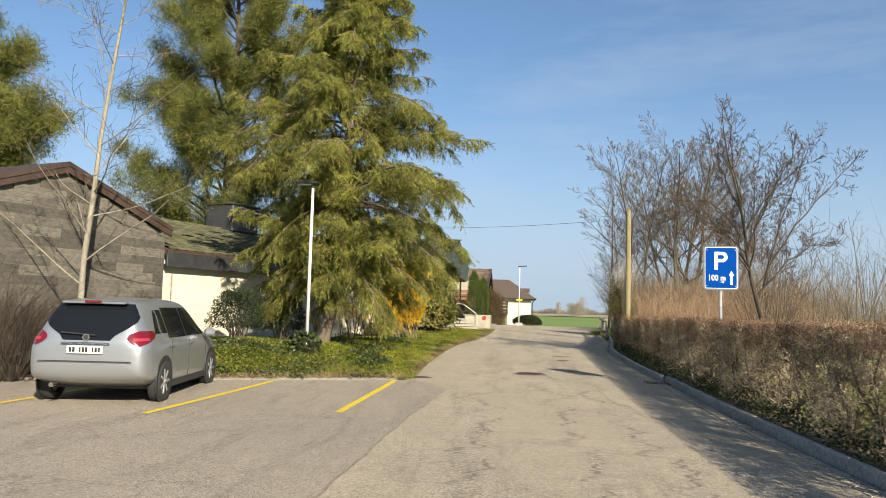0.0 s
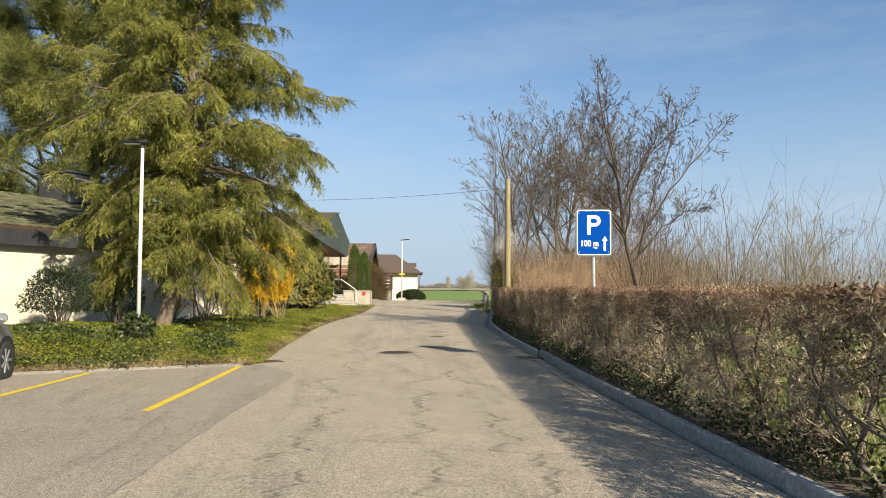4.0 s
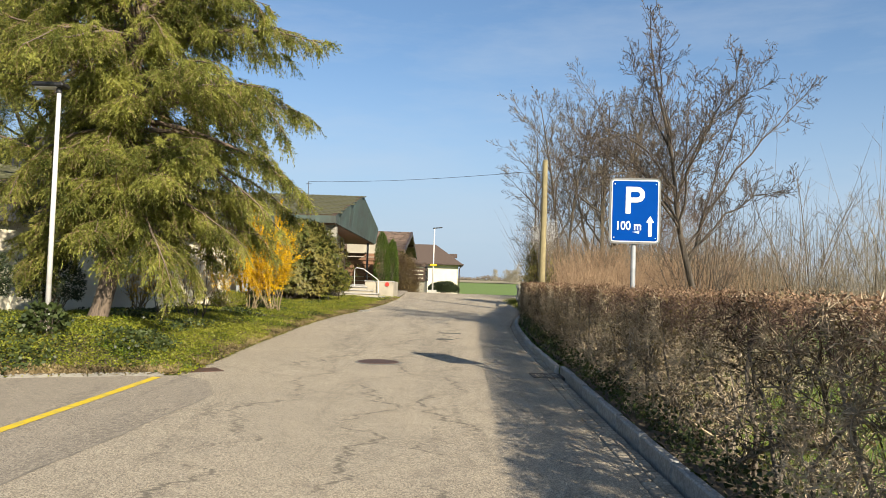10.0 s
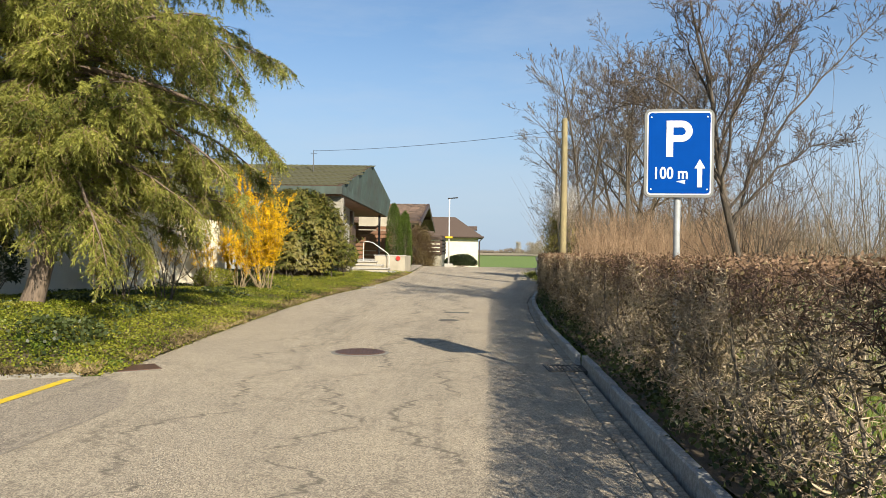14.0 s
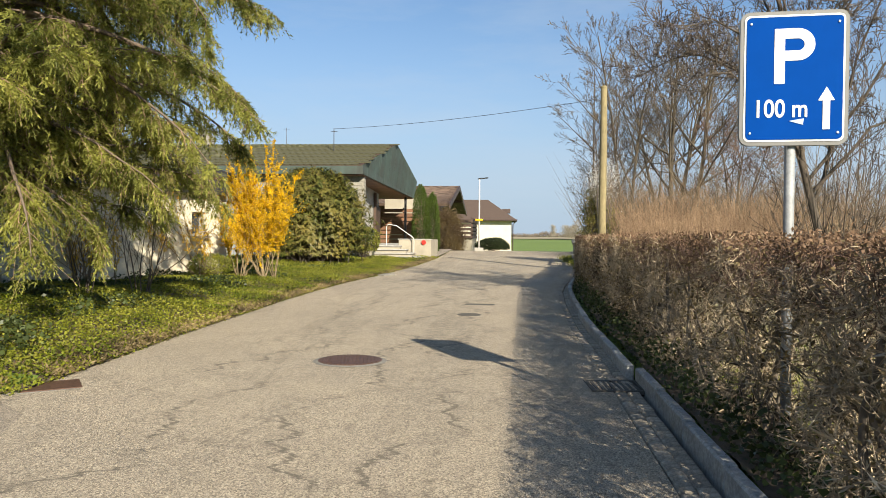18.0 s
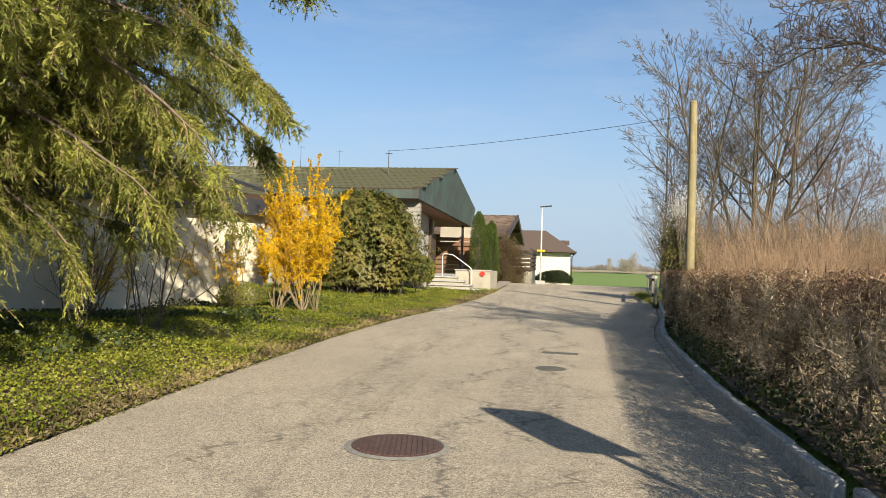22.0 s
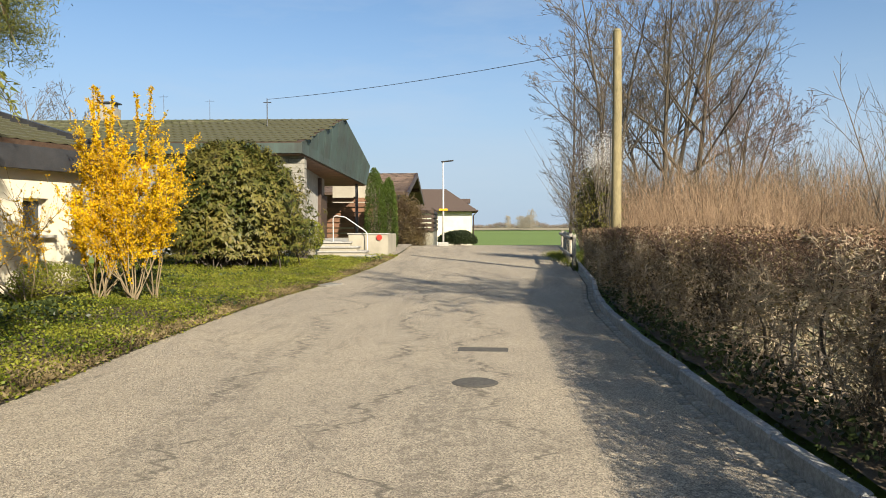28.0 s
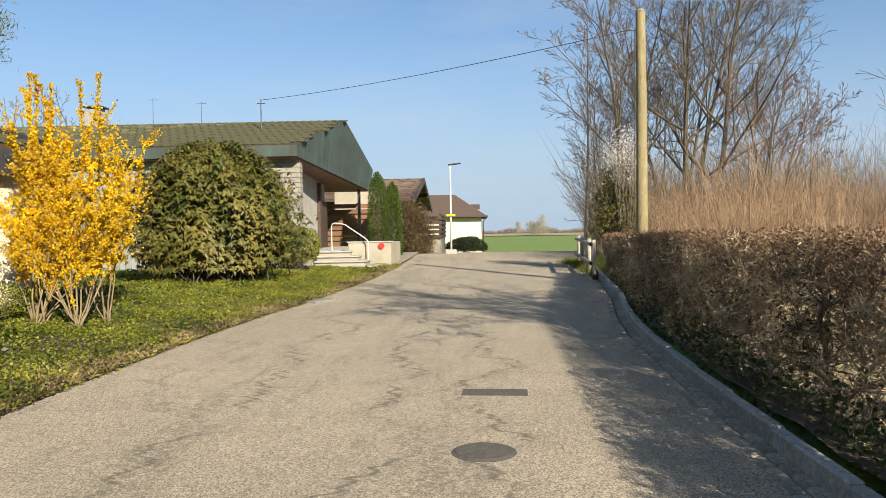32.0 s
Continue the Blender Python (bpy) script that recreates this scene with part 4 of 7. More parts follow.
part("panel", rounded_plate(0.572, 0.772, 0.028, 0.004, -0.014), M_SIGNBLUE, sign, "blue enamel panel").location = (0, 0, SC)
def letter_p(h, w, stroke, y):
    """A capital P of even stroke with a rounded bowl, centred, in the x-z plane."""
    bh = h * 0.58
    r = bh / 2
    x0, x1, zt, zb = -w / 2, w / 2, h / 2, -h / 2

    def bowl(inset):
        rr = r - inset
        cz, cx = zt - r, x1 - r
        return [(cx + rr * math.cos(a), cz + rr * math.sin(a)) for a in (radians(90 - 15 * k) for k in range(13))]

    outer, inner = bowl(0.0), bowl(stroke)
    bm = bmesh.new()
    poly_prism([(x0, y, zb), (x0 + stroke, y, zb), (x0 + stroke, y, zt), (x0, y, zt)], (0, 0.003, 0), bm=bm)
    ring_o = [(x0 + stroke, zt)] + outer + [(x0 + stroke, zt - bh)]
    ring_i = [(x0 + stroke, zt - stroke)] + inner + [(x0 + stroke, zt - bh + stroke)]
    for (a, b), (c, d) in zip(zip(ring_o, ring_o[1:]), zip(ring_i, ring_i[1:])):
        poly_prism([(a[0], y, a[1]), (b[0], y, b[1]), (d[0], y, d[1]), (c[0], y, c[1])], (0, 0.003, 0), bm=bm)
    return bm


part("letter", letter_p(0.345, 0.24, 0.062, -0.0175), M_SIGNWHITE, sign, "bold white letter P").location = (0.0, 0, SC + 0.137)
flat_text("100 m", 0.158, (-0.08, -0.0165, SC - 0.197), M_SIGNWHITE, sign, "distance_text", "", 0.82)
arrow = bmesh.new()
poly_prism([(0.17, -0.018, -0.3), (0.212, -0.018, -0.3), (0.212, -0.018, -0.12), (0.24, -0.018, -0.12), (0.191, -0.018, -0.035), (0.142, -0.018, -0.12), (0.17, -0.018, -0.12)], (0, 0.003, 0), bm=arrow)
part("arrow", arrow, M_SIGNWHITE, sign).location = (0, 0, SC - 0.025)
part("scratch", poly_prism([(-0.03, -0.018, -0.27), (0.06, -0.018, -0.255), (0.055, -0.018, -0.295)], (0, 0.003, 0)), plain("scuffed_paint", (0.35, 0.45, 0.7), 0.5), sign).location = (0, 0, SC)
for sx in (-0.26, 0.26):
    for s in (-0.345, 0.345):
        part("rivet", cyl(0.008, 0.006, 0.006, (sx, -0.016, SC + s), 8, (90, 0, 0)), M_SIGNWHITE, sign)
for s in (-0.3, 0.3):
    part("clamp", box((0.12, 0.05, 0.04), (0, 0.045, SC + s), 0.005), M_GALV, sign)

# slim white lamp post in the planted bed
lz = gz(-5.14, 11.45)
lamp = thing("lamp_post", "white lamp post with flat dark lantern head", "street lamp", (-5.14, 11.45, lz))
part("post", cyl(0.044, 0.032, 4.3 - lz, (0, 0, 0), 18), M_WHITEPOST, lamp, "", True)
part("base_sleeve", cyl(0.06, 0.056, 0.35, (0, 0, 0), 18), M_WHITEPOST, lamp, "", True)
head = part("lantern_head", box((0.5, 0.26, 0.07), (-0.14, 0, 4.34 - lz), 0.02), M_BLACK, lamp, "flat dark lantern head")
part("lens", box((0.34, 0.18, 0.012), (-0.18, 0, 4.3 - lz), 0.003), M_SIGNWHITE, head)
part("collar", cyl(0.045, 0.045, 0.1, (0, 0, 4.22 - lz), 14), M_BLACK, lamp)

# far lamp post by the crest
fz = float(road_z(46.0))
flamp = thing("lamp_post", "tall pale lamp post with dark arm head", "street lamp", (0.12, 46.0, fz))
part("post", cyl(0.05, 0.036, 4.55 - fz, (0, 0, 0), 14), M_WHITEPOST, flamp, "", True)
part("foot", box((0.5, 0.5, 0.22), (0, 0, 0.1), 0.03), M_CONCRETE, flamp)
part("arm", box((0.6, 0.16, 0.06), (0.2, 0, 4.58 - fz), 0.02, (0, -6, 0)), M_BLACK, flamp, "dark lantern arm")
part("hydrant_marker", box((0.42, 0.05, 0.1), (0.0, -0.08, 1.9 - fz + 0.35), 0.01), plain("yellow_enamel", (0.75, 0.42, 0.01), 0.4), flamp, "small yellow marker plate")

# timber pole with cable
pz = gz(4.72, 28.3)
pole = thing("utility_pole", "weathered timber utility pole behind the hedge", "pole", (4.72, 28.3, pz))
v, f = sweep([(0, 0, 0), (0.0, 0, 2.0), (0.01, 0, 4.0), (0.0, 0, 6.12 - pz)], [0.125, 0.12, 0.11, 0.1], 14)
array_part("shaft", v, f, M_POLE, pole, "", True)
rod("down_lead", [(-0.13, -0.03, 5.7 - pz), (-0.15, -0.03, 3.0), (-0.17, -0.03, 0.4)], 0.006, M_BLACK, pole)
part("cap", cyl(0.105, 0.07, 0.05, (0, 0, 6.12 - pz), 14), M_POLE, pole)
part("hook", cyl(0.015, 0.015, 0.22, (-0.08, 0, 5.72 - pz), 8, (0, -90, 0)), M_DARKIRON, pole)
a, b = Vector((4.5, 28.3, 5.74)), Vector((-6.44, 38.6, 6.32))
cable = thing("overhead_cable", "thin black overhead cable from pole to roof", "cable")
rod("cable", [a.lerp(b, k / 24) - Vector((0, 0, 0.14 * 4 * (k / 24) * (1 - k / 24))) for k in range(25)], 0.008, M_BLACK, cable, "", 6)

# post-and-rail fence after the hedge
fence = thing("timber_fence", "short pale post and rail timber fence", "fence")
fpts = [(4.2, 31.5), (4.31, 32.9), (4.42, 34.3), (4.53, 35.7), (4.64, 37.1)]
for x, y in fpts:
    z = gz(x, y)
    part("post", cyl(0.065, 0.06, 1.08, (x, y, z - 0.02), 10), M_FENCE, fence, "", True)
for zz in (0.45, 0.95):
    for (x0, y0), (x1, y1) in zip(fpts, fpts[1:]):
        rod("rail", [(x0 - 0.08, y0 - 0.1, gz(x0, y0) + zz), (x1 - 0.08, y1 + 0.1, gz(x1, y1) + zz)], 0.05, M_FENCE, fence)

# manhole covers and drains
def manhole(x, y, r, label, mat, ribs=True):
    z = float(road_z(y))
    t = thing("manhole_cover", label, "manhole cover", (x, y, z), 10)
    bm = bmesh.new()
    for k in range(40):
        a0, a1 = 2 * math.pi * k / 40, 2 * math.pi * (k + 1) / 40
        q = [bm.verts.new((rr * math.cos(a), rr * math.sin(a), zz)) for rr, a, zz in ((r, a0, 0.004), (r, a1, 0.004), (r * 0.87, a1, 0.012), (r * 0.87, a0, 0.012))]
        bm.faces.new(q)
    bmesh.ops.remove_doubles(bm, verts=bm.verts, dist=1e-5)
    part("frame", bm, M_EDGE if ribs else M_DARKIRON, t, "worn concrete ring" if ribs else "")
    part("lid", cyl(r * 0.865, r * 0.865, 0.03, (0, 0, -0.016), 40), mat, t, "cast iron lid")
    if ribs:
        n = 15
        for k in range(n):
            xx = (k - (n - 1) / 2) * (1.5 * r / n)
            h = math.sqrt(max(0, (0.8 * r) ** 2 - xx * xx))
            part("rib", box((0.6 * 1.5 * r / n, 2 * h, 0.008), (xx, 0, 0.016), 0.002), mat, t)
    return t


manhole(0.0, 12.57, 0.41, "rusty ribbed iron manhole cover in the lane", M_IRON)
manhole(1.1, 16.92, 0.21, "small dark round iron cover in the lane", M_DARKIRON, False)
patch = thing("drain_cover", "dark rectangular iron cover set in the lane", "drain cover", (1.22, 18.55, float(road_z(18.55))), -4)
part("plate", box((0.56, 0.26, 0.03), (0, 0, -0.009), 0.003), M_DARKIRON, patch)
plate = thing("drain_cover", "rusty square iron plate beside the planted bed", "drain cover", (-2.48, 10.98, float(road_z(10.98))), 35)
part("plate", box((0.5, 0.42, 0.03), (0, 0, -0.005), 0.004), M_IRON, plate)
part("frame", box((0.56, 0.48, 0.02), (0, 0, -0.007), 0.004), M_EDGE, plate)
grate = thing("drain_grate", "cast iron gully grate in the gutter", "drain", (2.77, 11.6, float(road_z(11.55))), 4)
part("pit", box((0.44, 0.44, 0.02), (0, 0, -0.03)), M_BLACK, grate)
for sx in (-1, 1):
    part("frame_bar", box((0.04, 0.5, 0.04), (sx * 0.24, 0, -0.005), 0.003), M_DARKIRON, grate)
    part("frame_bar", box((0.44, 0.04, 0.04), (0, sx * 0.23, -0.005), 0.003), M_DARKIRON, grate)
for k in range(8):
    part("slat", box((0.028, 0.42, 0.035), (-0.19 + 0.054 * k, 0, -0.006), 0.003), M_DARKIRON, grate)
part("cross_bar", box((0.44, 0.03, 0.03), (0, 0, -0.008), 0.003), M_DARKIRON, grate)
slab = part("concrete_slab", box((1.1, 0.6, 0.08), (-2.2, 26.2, float(road_z(26.2)) + 0.0), 0.01, (0, 0, -25)), M_EDGE)
tagged(slab, "flat grey concrete slab at the bed's edge", "slab")

# ---- the silver car in the parking bay ----
def silver_paint():
    m, nt, b = mat_new("silver_car_paint")
    b.inputs["Base Color"].default_value = (0.33, 0.345, 0.36, 1)
    b.inputs["Metallic"].default_value, b.inputs["Roughness"].default_value = 0.65, 0.36
    b.inputs["Coat Weight"].default_value, b.inputs["Coat Roughness"].default_value = 0.7, 0.05
    v = coords(nt)
    bump(nt, b, noise_tex(nt, v, 900, 2), 0.02, 0.001)
    return m


M_CAR = silver_paint()
M_CARGLASS = glass_mat("dark_car_glass", (0.008, 0.009, 0.011), 0.05)
M_CARGLASS.node_tree.nodes["Principled BSDF"].inputs["Specular IOR Level"].default_value = 0.3
M_TYRE = rough_mat("tyre_rubber", (0.012, 0.012, 0.012), (0.03, 0.03, 0.03), 30, 0.85, bump_s=0.2)
M_RIM = plain("wheel_silver", (0.45, 0.46, 0.47), 0.35, 0.7)
M_TAIL = plain("tail_lamp_red", (0.13, 0.004, 0.008), 0.15, 0, 0.8)
M_LENS = plain("clear_lens", (0.3, 0.03, 0.04), 0.2)
M_CHROME = plain("chrome", (0.7, 0.7, 0.7), 0.12, 1.0)
M_PLATE = plain("number_plate_white", (0.62, 0.61, 0.54), 0.5)

CAR_L, CAR_W, CAR_H = 4.29, 1.8, 1.61
car = thing("car", "silver compact family car parked nose to the bed", "car", (-6.97, 7.25, -0.08), 97.5)
# frame: +x forward, +y to its left; stations from tail to nose give half width, sill, waist and roof line
ST = [  # x, sill z, waist z, roof z, half width low, half width waist, half width roof
    (-2.14, 0.54, 0.86, 0.95, 0.60, 0.66, 0.58),
    (-2.09, 0.40, 0.90, 1.05, 0.78, 0.80, 0.62),
    (-2.0, 0.34, 0.93, 1.30, 0.84, 0.86, 0.62),
    (-1.86, 0.30, 0.955, 1.52, 0.87, 0.885, 0.60),
    (-1.6, 0.24, 0.96, 1.575, 0.885, 0.895, 0.61),
    (-1.2, 0.20, 0.955, 1.6, 0.89, 0.9, 0.635),
    (-0.6, 0.20, 0.94, 1.61, 0.89, 0.9, 0.635),
    (0.0, 0.20, 0.925, 1.6, 0.89, 0.9, 0.63),
    (0.4, 0.20, 0.915, 1.56, 0.89, 0.9, 0.62),
    (0.8, 0.20, 0.91, 1.42, 0.89, 0.9, 0.62),
    (1.15, 0.20, 0.91, 1.19, 0.89, 0.895, 0.64),
    (1.45, 0.20, 0.89, 0.985, 0.88, 0.88, 0.68),
    (1.75, 0.21, 0.82, 0.90, 0.85, 0.85, 0.64),
    (1.98, 0.24, 0.72, 0.79, 0.78, 0.78, 0.56),
    (2.12, 0.34, 0.60, 0.64, 0.6, 0.62, 0.45),
]


def car_ring(s):
    x, z0, zw, zr, w0, ww, wr = s
    up = [(w0 - 0.08, z0), (w0, z0 + 0.1), (w0 + 0.012, z0 + 0.3 * (zw - z0) + 0.02), (ww, zw - 0.12), (ww - 0.025, zw),
          (ww - 0.06 - (ww - wr) * 0.35, zw + (zr - zw) * 0.45), (wr, zr - 0.07 if zr - zw > 0.25 else zw + (zr - zw) * 0.7), (wr - 0.09, zr - 0.012), (wr * 0.5, zr)]
    ring = [(x, y, z) for y, z in up] + [(x, 0, zr + 0.008)] + [(x, -y, z) for y, z in up[::-1]]
    return ring


rings = [car_ring(s) for s in ST]
NR = len(rings[0])


def lathe(rows, caps=True):
    bm = bmesh.new()
    vs = [[bm.verts.new(p) for p in r] for r in rows]
    for a, b in zip(vs, vs[1:]):
        for k in range(NR - 1):
            bm.faces.new((a[k], a[k + 1], b[k + 1], b[k]))
        bm.faces.new((a[NR - 1], a[0], b[0], b[NR - 1]))
    if caps:
        bm.faces.new(vs[0][::-1])
        bm.faces.new(vs[-1])
    return bm


body_bm = lathe(rings)
bmesh.ops.recalc_face_normals(body_bm, faces=body_bm.faces)
body = part("body", body_bm, M_CAR, car, "silver metallic body", True)
sub = body.modifiers.new("subdivision", "SUBSURF")
sub.levels = sub.render_levels = 2


bpy.context.view_layer.update()
body_now = body.evaluated_get(bpy.context.evaluated_depsgraph_get())


def drape(rows, eye, way, mat, name, off, label="", parent=None, n=10):
    """A panel laid over the body: each row is (z, u0, u1) across the sight line `way` from `eye`."""
    way = Vector(way).normalized()
    side = Vector((-way.y, way.x, 0))
    bm = bmesh.new()
    vs = []
    for z, u0, u1 in rows:
        row = []
        for k in range(n + 1):
            o = Vector(eye) + side * (u0 + (u1 - u0) * k / n)
            o.z = z
            hit, p, nrm, _ = body_now.ray_cast(o, way)
            if not hit:
                p, nrm = o + way * 1.5, -way
            row.append(bm.verts.new(p + nrm * off))
        vs.append(row)
    for a, b in zip(vs, vs[1:]):
        for k in range(n):
            bm.faces.new((a[k], a[k + 1], b[k + 1], b[k]))
    return part(name, bm, mat, parent or car, label, True)


def spans(z0, z1, ends, m=9):
    """Rows between two heights; ends gives u0, u1 for a fraction of the height."""
    return [(z0 + (z1 - z0) * k / m, *ends(k / m)) for k in range(m + 1)]


def smooth_line(stops, f):
    for (a, x), (b, y) in zip(stops, stops[1:]):
        if f <= b:
            return x + (y - x) * (f - a) / (b - a)
    return stops[-1][1]


for s in (-1, 1):
    eye, way = (0, s * 3, 0), (0, -s, 0)
    g = -s  # across the sight line, +u runs towards the tail or the nose
    def pane(name, x0, x1, z0, z1, skew0=0.0, skew1=0.0, label=""):
        drape(spans(z0, z1, lambda f: tuple(v * s for v in (x0 + skew0 * f, x1 + skew1 * f)), 6), eye, way, M_CARGLASS, name, 0.006, label)
    pane("quarter_window", -1.62, -1.1, 1.06, 1.42, 0.22, 0.0, "dark side glass")
    pane("rear_door_window", -1.075, -0.17, 0.98, 1.46, 0.02, -0.02)
    pane("front_door_window", -0.14, 0.98, 0.98, 1.46, -0.02, -0.62)
# rear window over the hatch
half = [(0.0, 0.34), (0.14, 0.4), (0.34, 0.57), (0.5, 0.655), (0.62, 0.665), (0.85, 0.6), (1.0, 0.54)]
drape(spans(0.965, 1.5, lambda f: (-smooth_line(half, f), smooth_line(half, f)), 14), (-4, 0, 0), (1, 0, 0), M_CARGLASS, "rear_window", 0.008, "dark tinted rear window", n=28)
part("roof_spoiler", box((0.16, 0.94, 0.035), (-1.88, 0, 1.525), 0.012, (0, -6, 0)), M_CAR, car)
part("high_brake_light", box((0.03, 0.24, 0.035), (-1.975, 0, 1.535), 0.006), M_TAIL, car)
part("wiper", box((0.015, 0.5, 0.02), (-2.14, 0.12, 1.06), 0.004, (4, 0, 0)), M_BLACK, car)
part("hatch_trim", box((0.03, 0.7, 0.025), (-2.172, 0, 0.925), 0.008), M_CHROME, car, "chrome hatch trim")
part("badge", cyl(0.052, 0.052, 0.012, (-2.14, 0, 1.01), 18, (0, -90, 0)), M_CHROME, car, "round chrome badge")
part("badge_field", cyl(0.036, 0.036, 0.004, (-2.152, 0, 1.01), 16, (0, -90, 0)), M_BLACK, car)
np_ = part("number_plate", box((0.012, 0.52, 0.115), (-2.168, 0, 0.83), 0.004), M_PLATE, car, "white number plate with dark characters")
for k, w in enumerate((0.05, 0.05, 0.0, 0.035, 0.05, 0.05, 0.0, 0.03, 0.05, 0.04)):
    if w:
        part("character_bar", box((0.004, w * 0.72, 0.07), (-2.176, 0.205 - 0.046 * k, 0.83), 0.001), M_BLACK, np_)
part("bumper_groove", box((0.012, 1.35, 0.012), (-2.16, 0, 0.66)), M_BLACK, car)
part("exhaust", cyl(0.035, 0.035, 0.14, (-2.06, 0.5, 0.3), 12, (0, 90, 0)), M_CHROME, car)
part("underbody", box((3.2, 1.5, 0.2), (0.1, 0, 0.3), 0.02), M_BLACK, car)
for s in (-1, 1):
    lens_half = [(0.0, 0.02), (0.2, 0.13), (0.5, 0.22), (0.8, 0.23), (1.0, 0.13)]
    slant = [(0.0, -0.06), (1.0, 0.1)]
    tail = drape(spans(0.885, 1.105, lambda f: tuple(s * (smooth_line(slant, f) + e * smooth_line(lens_half, f)) for e in (-1, 1)), 8), (-3.2, s * 1.75, 0), (1.2, -s * 1.0, 0), M_TAIL, "tail_lamp", 0.012, "dark red tail lamp cluster", n=8)
    drape(spans(0.955, 1.0, lambda f: (s * -0.12, s * 0.12), 2), (-3.2, s * 1.75, 0), (1.2, -s * 1.0, 0), M_LENS, "lens", 0.017, "", tail, 6)
    part("head_lamp", box((0.3, 0.22, 0.14), (1.86, s * 0.66, 0.72), 0.05, (0, 0, s * -30)), M_CARGLASS, car)
    part("door_mirror", box((0.12, 0.2, 0.15), (0.78, s * 1.0, 1.02), 0.045), M_CAR, car)
    for xx in (-0.78, 0.2):
        part("door_handle", box((0.2, 0.02, 0.03), (xx - 0.25, s * 0.915, 0.86), 0.008), M_CAR, car)
    for xx in (-1.02, -0.12, 0.92):
        part("door_gap", box((0.008, 0.006, 0.62), (xx, s * 0.902, 0.62)), M_BLACK, car)
    part("sill", box((2.3, 0.04, 0.1), (0.0, s * 0.87, 0.24), 0.012), M_BLACK, car)
    for xw in (-1.32, 1.32):
        arch = part("wheel_arch", cyl(0.375, 0.375, 0.02, (xw, s * 0.885, 0.34), 28, (-90 * s, 0, 0)), M_BLACK, car)
        wheel = part("wheel", cyl(0.2, 0.2, 0.1, (xw, s * 0.78, 0.315), 20, (-90 * s, 0, 0)), M_RIM, car, "silver spoked wheel")
        tv, tf = [], []
        nseg, prof = 32, [(0.205, 0.02), (0.285, 0.0), (0.312, 0.03), (0.318, 0.1), (0.312, 0.17), (0.285, 0.2), (0.205, 0.19)]
        for k in range(nseg):
            a = 2 * math.pi * k / nseg
            tv += [(xw + r * math.cos(a), s * (0.93 - w), 0.315 + r * math.sin(a)) for r, w in prof]
        m = len(prof)
        for k in range(nseg):
            for j in range(m - 1):
                tf.append((k * m + j, k * m + j + 1, ((k + 1) % nseg) * m + j + 1, ((k + 1) % nseg) * m + j))
        array_part("tyre", tv, tf, M_TYRE, wheel, "black tyre", True)
        for k in range(7):
            a = 2 * math.pi * k / 7
            part("spoke", box((0.19, 0.025, 0.045), (xw + 0.105 * math.cos(a), s * 0.905, 0.315 + 0.105 * math.sin(a)), 0.006, (0, -math.degrees(a), 0)), M_RIM, wheel)
        part("hub", cyl(0.04, 0.035, 0.03, (xw, s * 0.895, 0.315), 14, (-90 * s, 0, 0)), M_RIM, wheel)

# ---- plants ----
def ramify(rng, start, way, length, radius, plan, out, counter, key, up=0.05, wob=0.05, low=0.25, thin=0.62):
    """One limb and its branches. plan: for each order (number of branches, their length over the limb's, their angle)."""
    kids, ratio, angle = plan[0]
    level = len(plan) - 1
    segs = 8 if level >= 3 else 5 if level == 2 else 3
    p, d = np.array(start, float), np.array(way, float)
    d /= np.linalg.norm(d)
    spots, r = [], radius
    for s in range(segs):
        d = d + rng.normal(0, wob * (1.5 if level < 2 else 1.0), 3) + np.array([0, 0, up])
        d /= np.linalg.norm(d)
        q = p + d * length / segs
        r2 = radius * (1 - 0.8 * (s + 1) / segs)
        out.append((p, q, r, r2, level, key))
        spots.append((p, q, d, r, r2))
        p, r = q, r2
    turn = rng.uniform(0, 6.28)
    for k in range(kids):
        f = low + (0.98 - low) * (k + rng.uniform(0.1, 0.9)) / kids
        a, b, dd, ra, rb = spots[min(segs - 1, int(f * segs))]
        g = f * segs % 1
        turn += 2.4 + rng.normal(0, 0.3)
        u = np.cross(dd, [0.3, 0.2, 1.0] if abs(dd[2]) < 0.9 else [1.0, 0.1, 0.0])
        u /= np.linalg.norm(u)
        side = math.cos(turn) * u + math.sin(turn) * np.cross(dd, u)
        w = angle * rng.uniform(0.7, 1.25)
        if level >= 3:
            counter[0] += 1
        ramify(rng, a + (b - a) * g, dd * math.cos(w) + side * math.sin(w), length * ratio * (1.2 - 0.75 * f) * rng.uniform(0.7, 1.2), max((ra + (rb - ra) * g) * thin, 0.003), plan[1:], out, counter, counter[0] if level >= 3 else key, up * 1.2, wob * 1.25, 0.2)


def bare_tree(name, label, at, height, seed, plan, radius, bark, twig, ways=((0, 0, 1),), up=0.05, wob=0.05, low=0.25, min_r=0.005, buds=0, foot=0.0, group="", thin=0.62):
    rng = np.random.default_rng(seed)
    t = thing(name, label, "tree", (at[0], at[1], gz(*at) - 0.05), group=group)
    segs, counter = [], [0]
    for way in ways:
        counter[0] += 1
        ramify(rng, [*rng.normal(0, foot, 2), 0.0], way, height * rng.uniform(0.85, 1.0), radius * rng.uniform(0.8, 1.0), plan, segs, counter, counter[0], up, wob, low, thin)
    return finish_tree(t, rng, segs, len(plan) - 1, bark, twig, min_r, buds)


